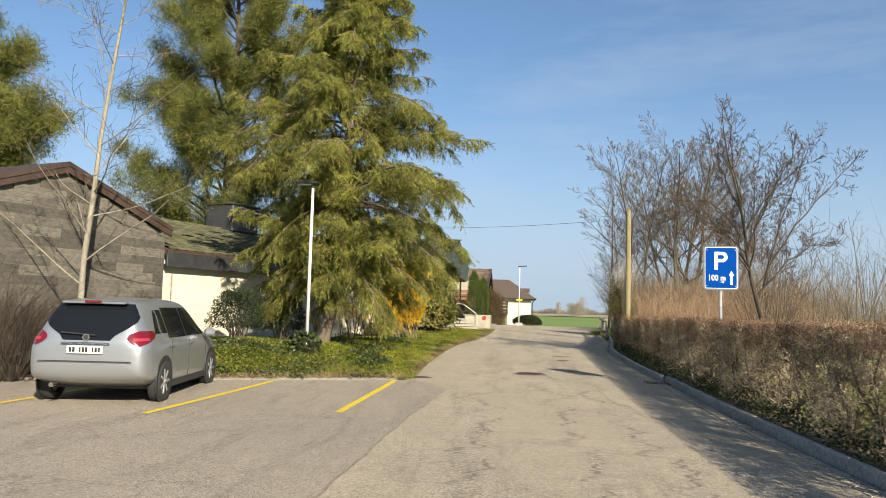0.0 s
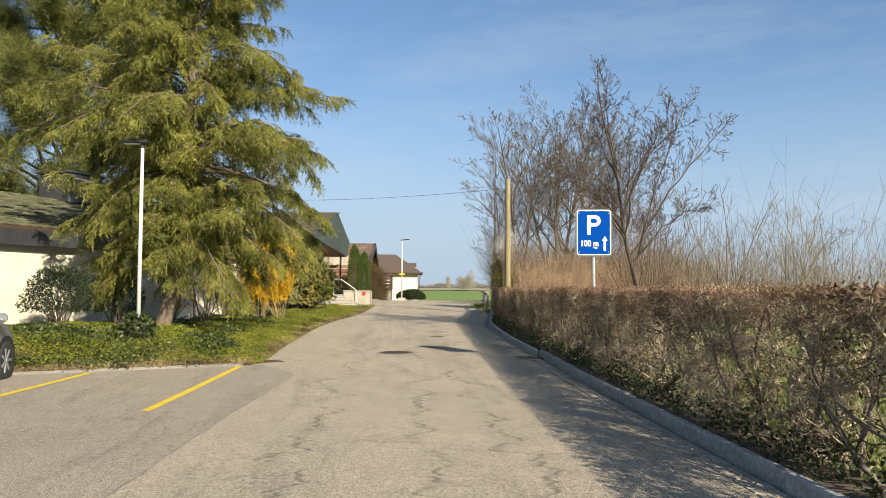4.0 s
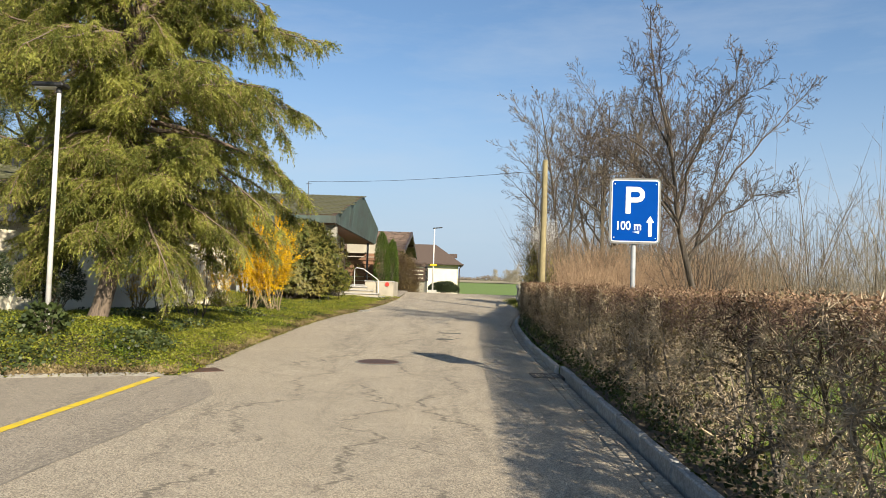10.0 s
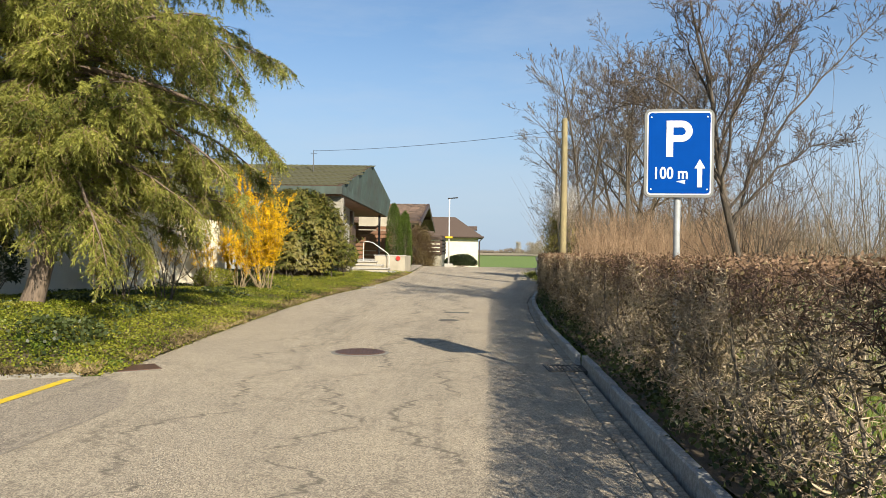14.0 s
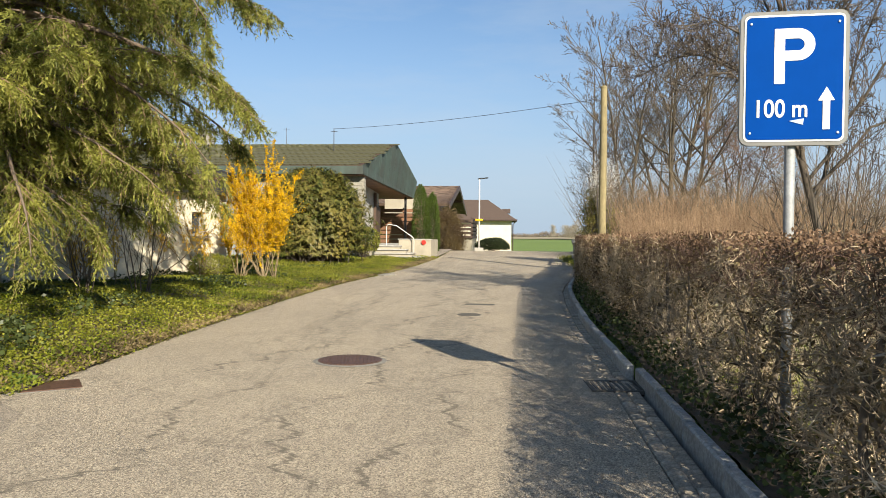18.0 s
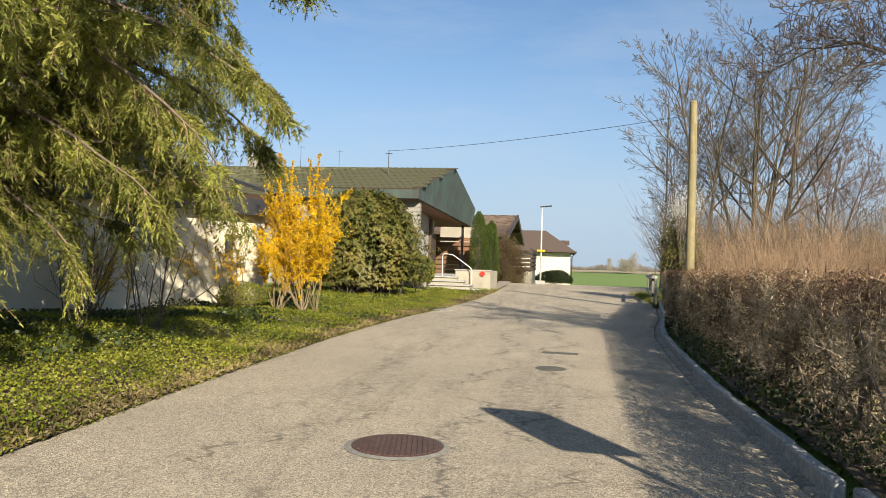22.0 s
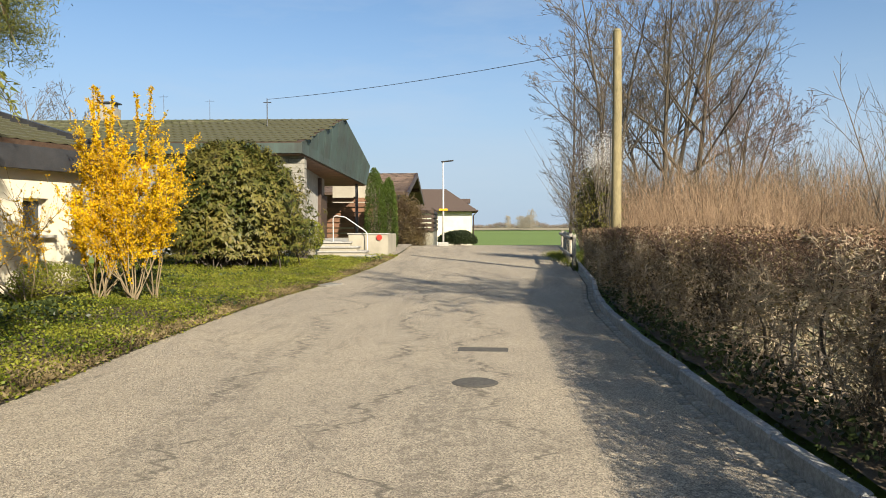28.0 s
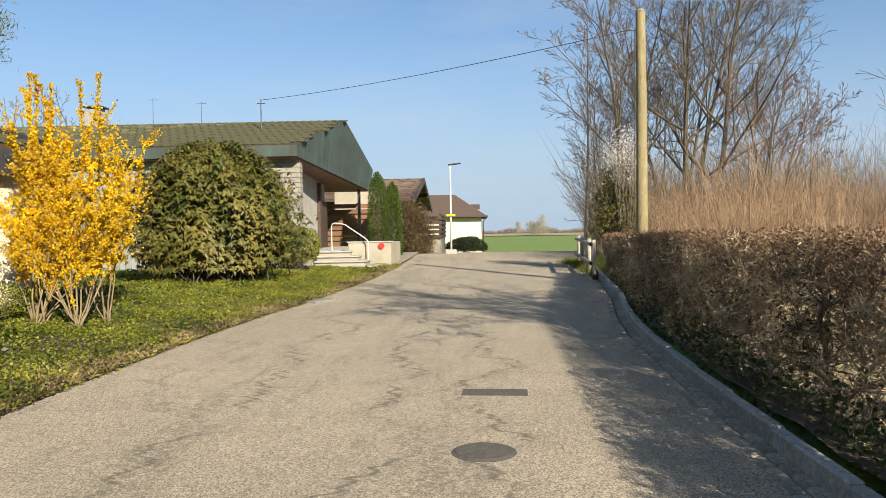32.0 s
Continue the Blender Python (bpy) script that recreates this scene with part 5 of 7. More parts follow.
def orchard_tree(name, label, at, height, seed, radius, lean, limbs, bark, twig, buds, min_r=0.006):
    """A spreading tree: a leaning trunk, limbs that arch out of it (height, heading, reach, end height, arch), spurs along them."""
    rng = np.random.default_rng(seed)
    t = thing(name, label, "tree", (at[0], at[1], gz(*at) - 0.05))
    segs, counter, m = [], [1], 12

    def trunk_at(h):
        return np.array([lean[0] * h + 0.06 * math.sin(1.7 * h), lean[1] * h + 0.05 * math.sin(1.3 * h + 1), h])

    spur = ((5, 0.5, 0.75), (4, 0.5, 0.75), (0, 0, 0))
    for k in range(m):
        segs.append((trunk_at(height * k / m), trunk_at(height * (k + 1) / m), radius * (1 - 0.93 * k / m), radius * (1 - 0.93 * (k + 1) / m), 4, 1))
    lines_ = []
    for h0, head, reach, h1, arch in limbs:
        counter[0] += 1
        a, base = radians(head), trunk_at(h0)
        n, pts = 10, []
        for k in range(n + 1):
            f = k / n
            bend = 0.14 * reach * math.sin(f * 4.5 + head) * f
            pts.append(np.array([base[0] + reach * f * math.cos(a) - bend * math.sin(a), base[1] + reach * f * math.sin(a) + bend * math.cos(a), h0 + (h1 - h0) * f + arch * math.sin(math.pi * f)]) + rng.normal(0, 0.035, 3) * (k > 0))
        r0 = radius * (1 - 0.8 * h0 / height) * 0.46
        for k in range(n):
            segs.append((pts[k], pts[k + 1], r0 * (1 - 0.85 * k / n), r0 * (1 - 0.85 * (k + 1) / n), 3, counter[0]))
        lines_.append((pts, r0))
    top = [trunk_at(height * k / m) for k in range(4, m + 1)]
    lines_.append((top, radius * 0.5))
    for pts, r0 in lines_:
        for k in range(1, len(pts) - 1):
            for j in range(3):
                d = pts[k + 1] - pts[k]
                d = d / np.linalg.norm(d) * 0.7 + rng.normal(0, 0.55, 3) + np.array([0, 0, 0.35])
                ramify(rng, pts[k] + (pts[k + 1] - pts[k]) * rng.uniform(0, 1), d, rng.uniform(0.35, 1.15) * (1.1 - 0.5 * k / len(pts)), max(0.004, r0 * 0.36 * (1 - 0.7 * k / len(pts))), spur, segs, counter, 0, 0.07, 0.13, 0.15)
    for k in range(26):
        a = rng.uniform(0, 6.28)
        ramify(rng, [0.15 * math.cos(a), 0.15 * math.sin(a), 0.0], [0.28 * math.cos(a), 0.28 * math.sin(a), 1], rng.uniform(2.0, 4.2), 0.014, ((5, 0.3, 0.5), (3, 0.4, 0.6), (0, 0, 0)), segs, counter, 0, 0.03, 0.05, 0.3)
    return finish_tree(t, rng, segs, 4, bark, twig, min_r, buds)


def stick_parts(name, P0, P1, R0, R1, keys, mat, parent, n, label=""):
    """One part for each key: its row of tapered sticks."""
    for k in np.unique(keys):
        m = keys == k
        a, b, ra, rb = P0[m], P1[m], R0[m], R1[m]
        runs, i = [], 0
        while i < len(a):
            j = i
            while j + 1 < len(a) and np.allclose(b[j], a[j + 1]):
                j += 1
            runs.append(sweep([*a[i : j + 1], b[j]], [*ra[i : j + 1], rb[j]], n))
            i = j + 1
        v, f = join_arrays(runs)
        array_part(name, v, f, mat, parent, label, True)


def finish_tree(t, rng, segs, depth, bark, twig, min_r, buds):
    P0 = np.array([s[0] for s in segs])
    P1 = np.array([s[1] for s in segs])
    R0 = np.maximum(np.array([s[2] for s in segs]), min_r)
    R1 = np.maximum(np.array([s[3] for s in segs]), min_r * 0.7)
    lev = np.array([s[4] for s in segs])
    keys = np.array([s[5] for s in segs])
    tk, md, tw = lev == depth, lev == depth - 1, lev < depth - 1
    stick_parts("trunk", P0[tk], P1[tk], R0[tk], R1[tk], keys[tk], bark or M_BARK, t, 9)
    stick_parts("limb", P0[md], P1[md], R0[md], R1[md], keys[md], bark or M_BARK, t, 6)
    v, f = prisms(P0[tw], P1[tw], R0[tw], R1[tw], 3)
    tagged(array_part("crown", v, f, twig or M_TWIG, t, "bare twigs"), kind="stuff")
    if buds:
        ends = np.where(lev <= 1)[0]
        pick = rng.choice(ends, buds)
        k = rng.uniform(0, 1, (buds, 1))
        C = P0[pick] * (1 - k) + P1[pick] * k
        v, f = leaves(C, rand_dirs(rng, buds), rand_dirs(rng, buds), rng.uniform(0.015, 0.035, buds), 0.018)
        tagged(array_part("bud_mass", v, f, M_BUD, t, "pale opening buds"), kind="stuff")
    return t


def hanging_needles(rng, A, D, droop, per, needle):
    """Short hanging shoots from points A along D, each set with needles. Returns shoots and needles."""
    n = len(A)
    S = rand_dirs(rng, n)
    S[:, 2] *= 0.35
    T = norm_rows(D * 0.75 + norm_rows(S) * 0.75 + np.array([0, 0, -1]) * (droop * rng.uniform(0.1, 1.3, n))[:, None])
    L = rng.uniform(0.1, 0.3, n)
    idx = np.repeat(np.arange(n), per)
    f = rng.uniform(0.05, 1.0, len(idx))
    sag = np.zeros((len(idx), 3))
    sag[:, 2] = -0.35 * f * f * L[idx]
    C = A[idx] + T[idx] * (f * L[idx])[:, None] + sag
    R = rand_dirs(rng, len(idx))
    W = np.cross(T[idx], R)
    return (A, A + T * L[:, None] - np.array([0, 0, 0.3]) * L[:, None]), needles(C, T[idx] * 0.65 + R * 0.75, W, needle[0] * rng.uniform(0.6, 1.3, len(idx)), needle[1] * rng.uniform(0.7, 1.2, len(idx)))


def drooping_conifer(name, label, at, height, seed, outline, first_z, limbs, trunk_r, mat, bark, lean, needle=(0.064, 0.019), per=13, lamp_side=None):
    """A tall conifer of arching limbs, side branches and hanging shoots. outline: the crown's reach at given heights."""
    rng = np.random.default_rng(seed)
    x0, y0 = at
    t = thing(name, label, "tree", (x0, y0, gz(x0, y0) - 0.05))
    n = 12
    def bend(z):
        return -0.12 + 0.38 * (1 - math.exp(-z / 1.3))

    line = [Vector((bend(height * k / n) + lean[0] * (k / n), lean[1] * (k / n) + 0.05 * math.sin(k * 1.3), height * k / n)) for k in [0, 0.3, 0.7, *range(1, n + 1)]]
    v, f = sweep(line, [trunk_r * (1.15 if k == 0 else 1.0) * (1 - 0.93 * k / n) + 0.012 for k in [0, 0.3, 0.7, *range(1, n + 1)]], 14)
    array_part("trunk", v, f, bark, t, "", True)
    limb_seg, side_seg, A, D = [], [], [], []
    hs, rs = zip(*outline)
    for k in range(limbs):
        h = first_z + (height * 0.98 - first_z) * ((k + 0.5) / limbs) ** 1.25
        u = h / height
        az = k * 2.39996 + rng.normal(0, 0.3)
        full = float(np.interp(h, hs, rs))
        reach = full * (rng.uniform(0.4, 1.0) if k % 3 and not 3.3 < h < 5.4 else rng.uniform(0.78, 1.12))
        reach = min(reach * (1 + (0.12 if 3.0 < h < 4.8 else 0.0) * math.cos(az - 0.8)), (3.3 if h > 5.0 else 3.7) if h > 3.0 else 2.65)
        if lamp_side and h < lamp_side[1] and abs((az - lamp_side[0] + math.pi) % (2 * math.pi) - math.pi) < 0.75:
            reach = min(reach, 1.3)
        el = radians(rng.uniform(-12, 34) + 22 * u)
        d = np.array([math.cos(az) * math.cos(el), math.sin(az) * math.cos(el), math.sin(el)])
        p = np.array([bend(h) + lean[0] * u, lean[1] * u, h])
        m, bow = 8, -rng.uniform(0.02, 0.13)
        for s in range(m):
            f1 = (s + 1) / m
            d = d + np.array([0, 0, bow * (1 + 0.5 * f1)]) + rng.normal(0, 0.1, 3)
            d /= np.linalg.norm(d)
            q = p + d * reach / m
            r0 = (0.009 + 0.011 * reach) * (1 - s / m) + 0.004
            limb_seg.append((p, q, r0, r0 * 0.85, k))
            for j in range(max(2, int(reach * 1.15)) if f1 > 0.2 else 1):
                sgn = 1 if (j + s) % 2 else -1
                lat = np.cross(d, [0, 0, 1.0])
                lat /= np.linalg.norm(lat) + 1e-9
                w = d * rng.uniform(0.5, 1.1) + lat * sgn * rng.uniform(0.35, 1.0) + np.array([0, 0, rng.uniform(-0.45, 0.4)])
                w /= np.linalg.norm(w)
                ln = (0.3 * reach * (1.08 - f1) + 0.28) * rng.uniform(0.65, 1.2)
                a = p + (q - p) * rng.uniform(0, 1)
                for g in range(4):
                    w = w + np.array([0, 0, -0.17]) + rng.normal(0, 0.1, 3)
                    w /= np.linalg.norm(w)
                    b = a + w * ln / 4
                    side_seg.append((a, b, 0.007 * (1 - g / 5), 0.006 * (1 - g / 5)))
                    if f1 > 0.3 or g > 1:
                        for c in range(5):
                            A.append(a + (b - a) * rng.uniform(0, 1))
                            D.append(w)
                    a = b
            p = q
    shoots, (v, f) = hanging_needles(rng, np.array(A), np.array(D), 0.75, per, needle)
    tagged(array_part("crown", v, f, mat, t, "drooping needle sprays"), kind="stuff")
    pick = rng.uniform(0, 1, len(shoots[0])) < 0.35
    a = [prisms(np.array([s[0] for s in side_seg]), np.array([s[1] for s in side_seg]), np.array([s[2] for s in side_seg]), np.array([s[3] for s in side_seg]), 3), prisms(shoots[0][pick], shoots[1][pick], 0.003, 0.002, 3)]
    v, f = join_arrays(a)
    tagged(array_part("fine_growth", v, f, M_REDTWIG, t, "thin tan twigs"), kind="stuff")
    stick_parts("limb", *[np.array([s[i] for s in limb_seg]) for i in range(5)], bark, t, 5)
    return t


def pine(name, label, at, height, seed, radius, first_z, limbs, trunk_r, mat, bark, tufts=30, per=70, needle=(0.15, 0.022)):
    """A pine: rising limbs that carry rounded tufts of long needles, with sky between them."""
    rng = np.random.default_rng(seed)
    t = thing(name, label, "tree", (at[0], at[1], gz(*at) - 0.05))
    v, f = sweep([(0.1 * math.sin(k), 0.1 * math.cos(1.4 * k), height * k / 10) for k in range(11)], [trunk_r * (1 - 0.9 * k / 10) + 0.02 for k in range(11)], 12)
    array_part("trunk", v, f, bark, t, "", True)
    limb_seg, side_seg, C = [], [], []
    for k in range(limbs):
        h = first_z + (height * 0.95 - first_z) * (k + 0.5) / limbs
        u = (h - first_z) / (height - first_z)
        az = k * 2.4 + rng.normal(0, 0.4)
        reach = radius * (1 - u) ** 0.45 * rng.uniform(0.55, 1.1) + 0.4
        d = np.array([math.cos(az), math.sin(az), rng.uniform(0.1, 0.45) + 0.5 * u])
        p = np.array([0, 0, h])
        for s in range(6):
            d = d / np.linalg.norm(d) + rng.normal(0, 0.13, 3) + np.array([0, 0, 0.05])
            d /= np.linalg.norm(d)
            q = p + d * reach / 6
            r0 = (0.02 + 0.014 * reach) * (1 - s / 6.5)
            limb_seg.append((p, q, r0, r0 * 0.85, k))
            if s > 1:
                for j in range(max(2, tufts // 5)):
                    w = d * 0.8 + rng.normal(0, 0.6, 3) + np.array([0, 0, 0.25])
                    e = q + w / np.linalg.norm(w) * rng.uniform(0.2, 0.8) * (0.4 + 0.15 * reach)
                    side_seg.append((q, e))
                    C.append(e)
            p = q
    C = np.array(C)
    own = np.repeat(np.arange(len(C)), per)
    R = rand_dirs(rng, len(own)) + np.array([0, 0, 0.35])
    B = C[own] + rng.normal(0, 0.19, (len(own), 3))
    v, f = needles(B, R, rand_dirs(rng, len(own)), needle[0] * rng.uniform(0.6, 1.3, len(own)), needle[1])
    tagged(array_part("crown", v, f, mat, t, "rounded tufts of long needles"), kind="stuff")
    v, f = prisms(np.array([s[0] for s in side_seg]), np.array([s[1] for s in side_seg]), 0.012, 0.005, 3)
    tagged(array_part("fine_growth", v, f, bark, t), kind="stuff")
    stick_parts("limb", *[np.array([s[i] for s in limb_seg]) for i in range(5)], bark, t, 5)
    return t


# the big conifer over the planted bed, and the pines behind the low house
drooping_conifer("conifer_tree", "large conifer with drooping olive-green sprays in the bed", (-5.2, 13.4), 13.5, 3, ((0.6, 1.9), (1.5, 2.6), (2.6, 3.1), (3.6, 3.6), (4.5, 3.7), (5.3, 3.4), (6.2, 2.7), (7.4, 2.1), (9, 1.6), (11, 1.0), (13.5, 0.2)), 1.75, 250, 0.155, M_YEW, M_BARK_RED, (0.35, 0.2), lamp_side=(-1.57, 4.9))
pine("pine_tree", "dark green pine behind the low house", (-12.6, 25.0), 15.5, 5, 5.4, 3.0, 70, 0.26, M_PINE, M_BARK_DARK, 45, 150, (0.2, 0.02))
pine("pine_tree", "dark green pine rising behind the gabled bay", (-19.9, 18.5), 10.0, 8, 4.2, 3.4, 40, 0.22, M_PINE, M_BARK_DARK, 40, 130, (0.19, 0.022))

# pale young bare tree in front of the grey gable
bare_tree("young_tree", "slender bare young tree with pale lichened bark", (-9.0, 8.75), 10.0, 11, ((24, 0.3, 1.1), (8, 0.42, 0.75), (4, 0.4, 0.8), (0, 0, 0)), 0.088, M_BARK_PALE, M_TWIG, ways=((0.02, 0, 1),), up=0.025, wob=0.06, low=0.18, min_r=0.005, thin=0.34)

# bare fruit tree by the sign and the copse beyond the pole
orchard_tree("fruit_tree", "spreading bare fruit tree with opening buds", (6.95, 16.9), 7.6, 21, 0.09, (-0.17, 0.02), (
    (2.2, 2, 2.9, 6.1, 0.25), (1.8, 18, 1.8, 6.6, 0.1), (3.6, 186, 2.3, 4.3, 0.8), (2.7, 203, 2.5, 3.4, 0.8), (2.9, 158, 2.9, 4.1, 0.9), (3.2, 140, 3.1, 4.5, 0.7), (2.5, 268, 1.8, 5.0, 0.4),
    (3.2, 300, 1.7, 6.3, 0.2), (2.4, 95, 2.0, 5.0, 0.2), (3.3, 55, 1.6, 6.5, 0.1), (4.2, 138, 1.2, 6.9, 0.1), (4.6, 235, 1.1, 7.1, 0.1), (3.9, 338, 1.8, 5.9, 0.3),
    (2.0, 350, 2.2, 3.6, 0.4)), M_BARK_DARK, M_TWIGDARK, 4200)
for label, at, height, seed, plan, radius, ways, up, low, min_r in (
    ("bare broad-crowned tree with upswept limbs", (10.5, 44.0), 12.6, 31, ((12, 0.55, 0.85), (9, 0.5, 0.62), (7, 0.48, 0.6), (4, 0.5, 0.6), (0, 0, 0)), 0.17, ((-0.12, 0, 1), (0.1, 0.08, 1), (0.34, -0.05, 1)), 0.035, 0.24, 0.008),
    ("tall bare tree with steep forked stems", (8.0, 45.0), 12.8, 32, ((12, 0.42, 0.65), (8, 0.48, 0.6), (6, 0.48, 0.55), (5, 0.5, 0.6), (0, 0, 0)), 0.13, ((-0.14, 0, 1), (0.06, 0.05, 1)), 0.03, 0.28, 0.0085),
    ("bare rounded tree with reddish fine twigs", (13.2, 43.0), 7.6, 34, ((9, 0.6, 0.8), (7, 0.52, 0.65), (6, 0.5, 0.6), (5, 0.5, 0.6), (0, 0, 0)), 0.09, ((-0.2, 0, 1), (0.15, 0.1, 1), (0.4, 0, 1)), 0.03, 0.15, 0.008),
    ("bare tree crowded into the copse", (11.6, 51.0), 12.5, 41, ((11, 0.5, 0.75), (8, 0.5, 0.6), (6, 0.5, 0.6), (4, 0.5, 0.6), (0, 0, 0)), 0.14, ((-0.1, 0, 1), (0.15, 0, 1)), 0.03, 0.25, 0.01),
):
    bare_tree("bare_tree", label, at, height, seed, plan, radius, M_BARK_TAN, M_TWIGRED if height < 9 else M_TWIG, ways, up, 0.05, low, min_r, 0, 0.15, "copse")
bare_tree("bare_tree", "slim bare tree beside the road's end", (6.3, 46.5), 11.0, 36, ((46, 0.17, 1.0), (6, 0.45, 0.7), (4, 0.4, 0.7), (0, 0, 0)), 0.1, M_BARK, M_TWIG, up=0.02, wob=0.03, low=0.12, min_r=0.008, thin=0.4)
for x, y, h, seed in ((6.75, 43.5, 7.6, 46), (7.3, 47.5, 8.6, 47)):
    bare_tree("bare_sapling", "steep dark sapling in the thicket beyond the pole", (x, y), h, seed, ((34, 0.3, 0.75), (6, 0.45, 0.6), (4, 0.4, 0.6), (0, 0, 0)), 0.055, M_BARK_DARK, M_TWIGDARK, ways=((-0.04, 0, 1), (0.12, 0.05, 1)), up=0.03, wob=0.04, low=0.06, min_r=0.008, thin=0.4)
bare_tree("bare_tree", "thin bare sapling clump beyond the hedge", (11.6, 22.5), 5.4, 37, ((7, 0.35, 0.55), (4, 0.45, 0.6), (0, 0, 0)), 0.028, M_BARK, M_TWIG, ((-0.3, 0, 1), (0.1, 0.2, 1), (0.35, 0, 1), (-0.1, -0.2, 1), (0.2, -0.1, 1)), 0.0, 0.05, 0.2, 0.005, 0, 0.3)
bare_tree("bare_tree", "leaning bare saplings over the brush", (10.4, 27.0), 5.0, 38, ((7, 0.35, 0.6), (4, 0.45, 0.6), (0, 0, 0)), 0.035, M_BARK, M_TWIG, ((-0.35, 0, 1), (0.3, 0.1, 1), (0.05, 0, 1), (0.5, -0.1, 1)), 0.0, 0.05, 0.2, 0.006, 0, 0.3)
bare_tree("bare_tree", "pale bare bush far behind the hedge", (19.5, 31.0), 5.0, 39, ((9, 0.5, 0.7), (6, 0.5, 0.6), (5, 0.45, 0.6), (0, 0, 0)), 0.05, M_BARK_PALE, M_BUD, ((-0.5, 0, 1), (0, 0, 1), (0.5, 0.1, 1), (0.2, -0.4, 1), (-0.2, 0.3, 1)), 0.02, 0.06, 0.1, 0.007, 0, 0.3)
bare_tree("bare_tree", "bare tree rising behind the halls", (-27.5, 62.0), 10.5, 40, ((11, 0.5, 0.8), (7, 0.5, 0.6), (5, 0.5, 0.6), (0, 0, 0)), 0.2, M_BARK, M_TWIG, ((-0.15, 0, 1), (0.15, 0, 1)), 0.03, 0.05, 0.25, 0.014, 0, 0.2)


def brush(name, label, x_of, y_range, n, height, seed, mat, lean=0.14, r=0.006, cat="brush"):
    """A thicket of upright wands, past counting."""
    rng = np.random.default_rng(seed)
    y = rng.uniform(*y_range, n)
    x = np.array([rng.uniform(*x_of(v)) for v in y])
    z = land_z(x, y) - 0.02
    h = height * rng.uniform(0.45, 1.0, n) ** 0.8 * (0.72 + 0.28 * np.sin(x * 1.7 + y * 0.9) + 0.22 * np.sin(y * 2.3 - x))
    tilt = rng.normal(0, lean, (n, 2))
    P0 = np.stack([x, y, z], 1)
    P1 = P0 + np.stack([tilt[:, 0] * h, tilt[:, 1] * h, h * 0.6], 1)
    P2 = P1 + np.stack([tilt[:, 0] * h * 0.8 + rng.normal(0, 0.05, n), tilt[:, 1] * h * 0.8, h * 0.4], 1)
    arr = [prisms(P0, P1, r, r * 0.8), prisms(P1, P2, r * 0.8, r * 0.3)]
    for k in range(3):
        f = rng.uniform(0.3, 0.95, (n, 1))
        A = P0 * (1 - f) + P2 * f
        arr.append(prisms(A, A + np.stack([rng.normal(0, 0.18, n), rng.normal(0, 0.18, n), rng.uniform(0.1, 0.4, n)], 1) * height / 2.5, r * 0.6, r * 0.25))
    v, f = join_arrays(arr)
    ob = array_part(name, v, f, mat)
    return tagged(ob, label, cat, kind="stuff")


brush("brush_thicket", "tan dry brush wands behind the hedge", lambda y: (max(5.4, 1.15 + 0.2206 * (y - 11.4)), 13.5), (24, 42), 4200, 3.0, 51, M_REDTWIG)
brush("brush_thicket", "brown twiggy undergrowth below the copse", lambda y: (1.3 + 0.155 * (y - 11.4), 19.0), (37.5, 56), 7600, 4.6, 52, M_TWIG, 0.14, 0.009)
brush("brush_thicket", "pale bare scrub beyond the meadow", lambda y: (14, 34), (22, 48), 2400, 3.4, 53, M_BUD, 0.3, 0.008)
brush("brush_thicket", "thin bare wands standing near the hedge", lambda y: (9.2, 16.5), (18, 25), 420, 5.0, 54, M_TWIG, 0.1, 0.008)
brush("brush_thicket", "dry weeds in front of the grey gable", lambda y: (-11.6, -9.5), (7.6, 9.0), 1900, 2.1, 55, M_TWIGDARK, 0.3, 0.006)


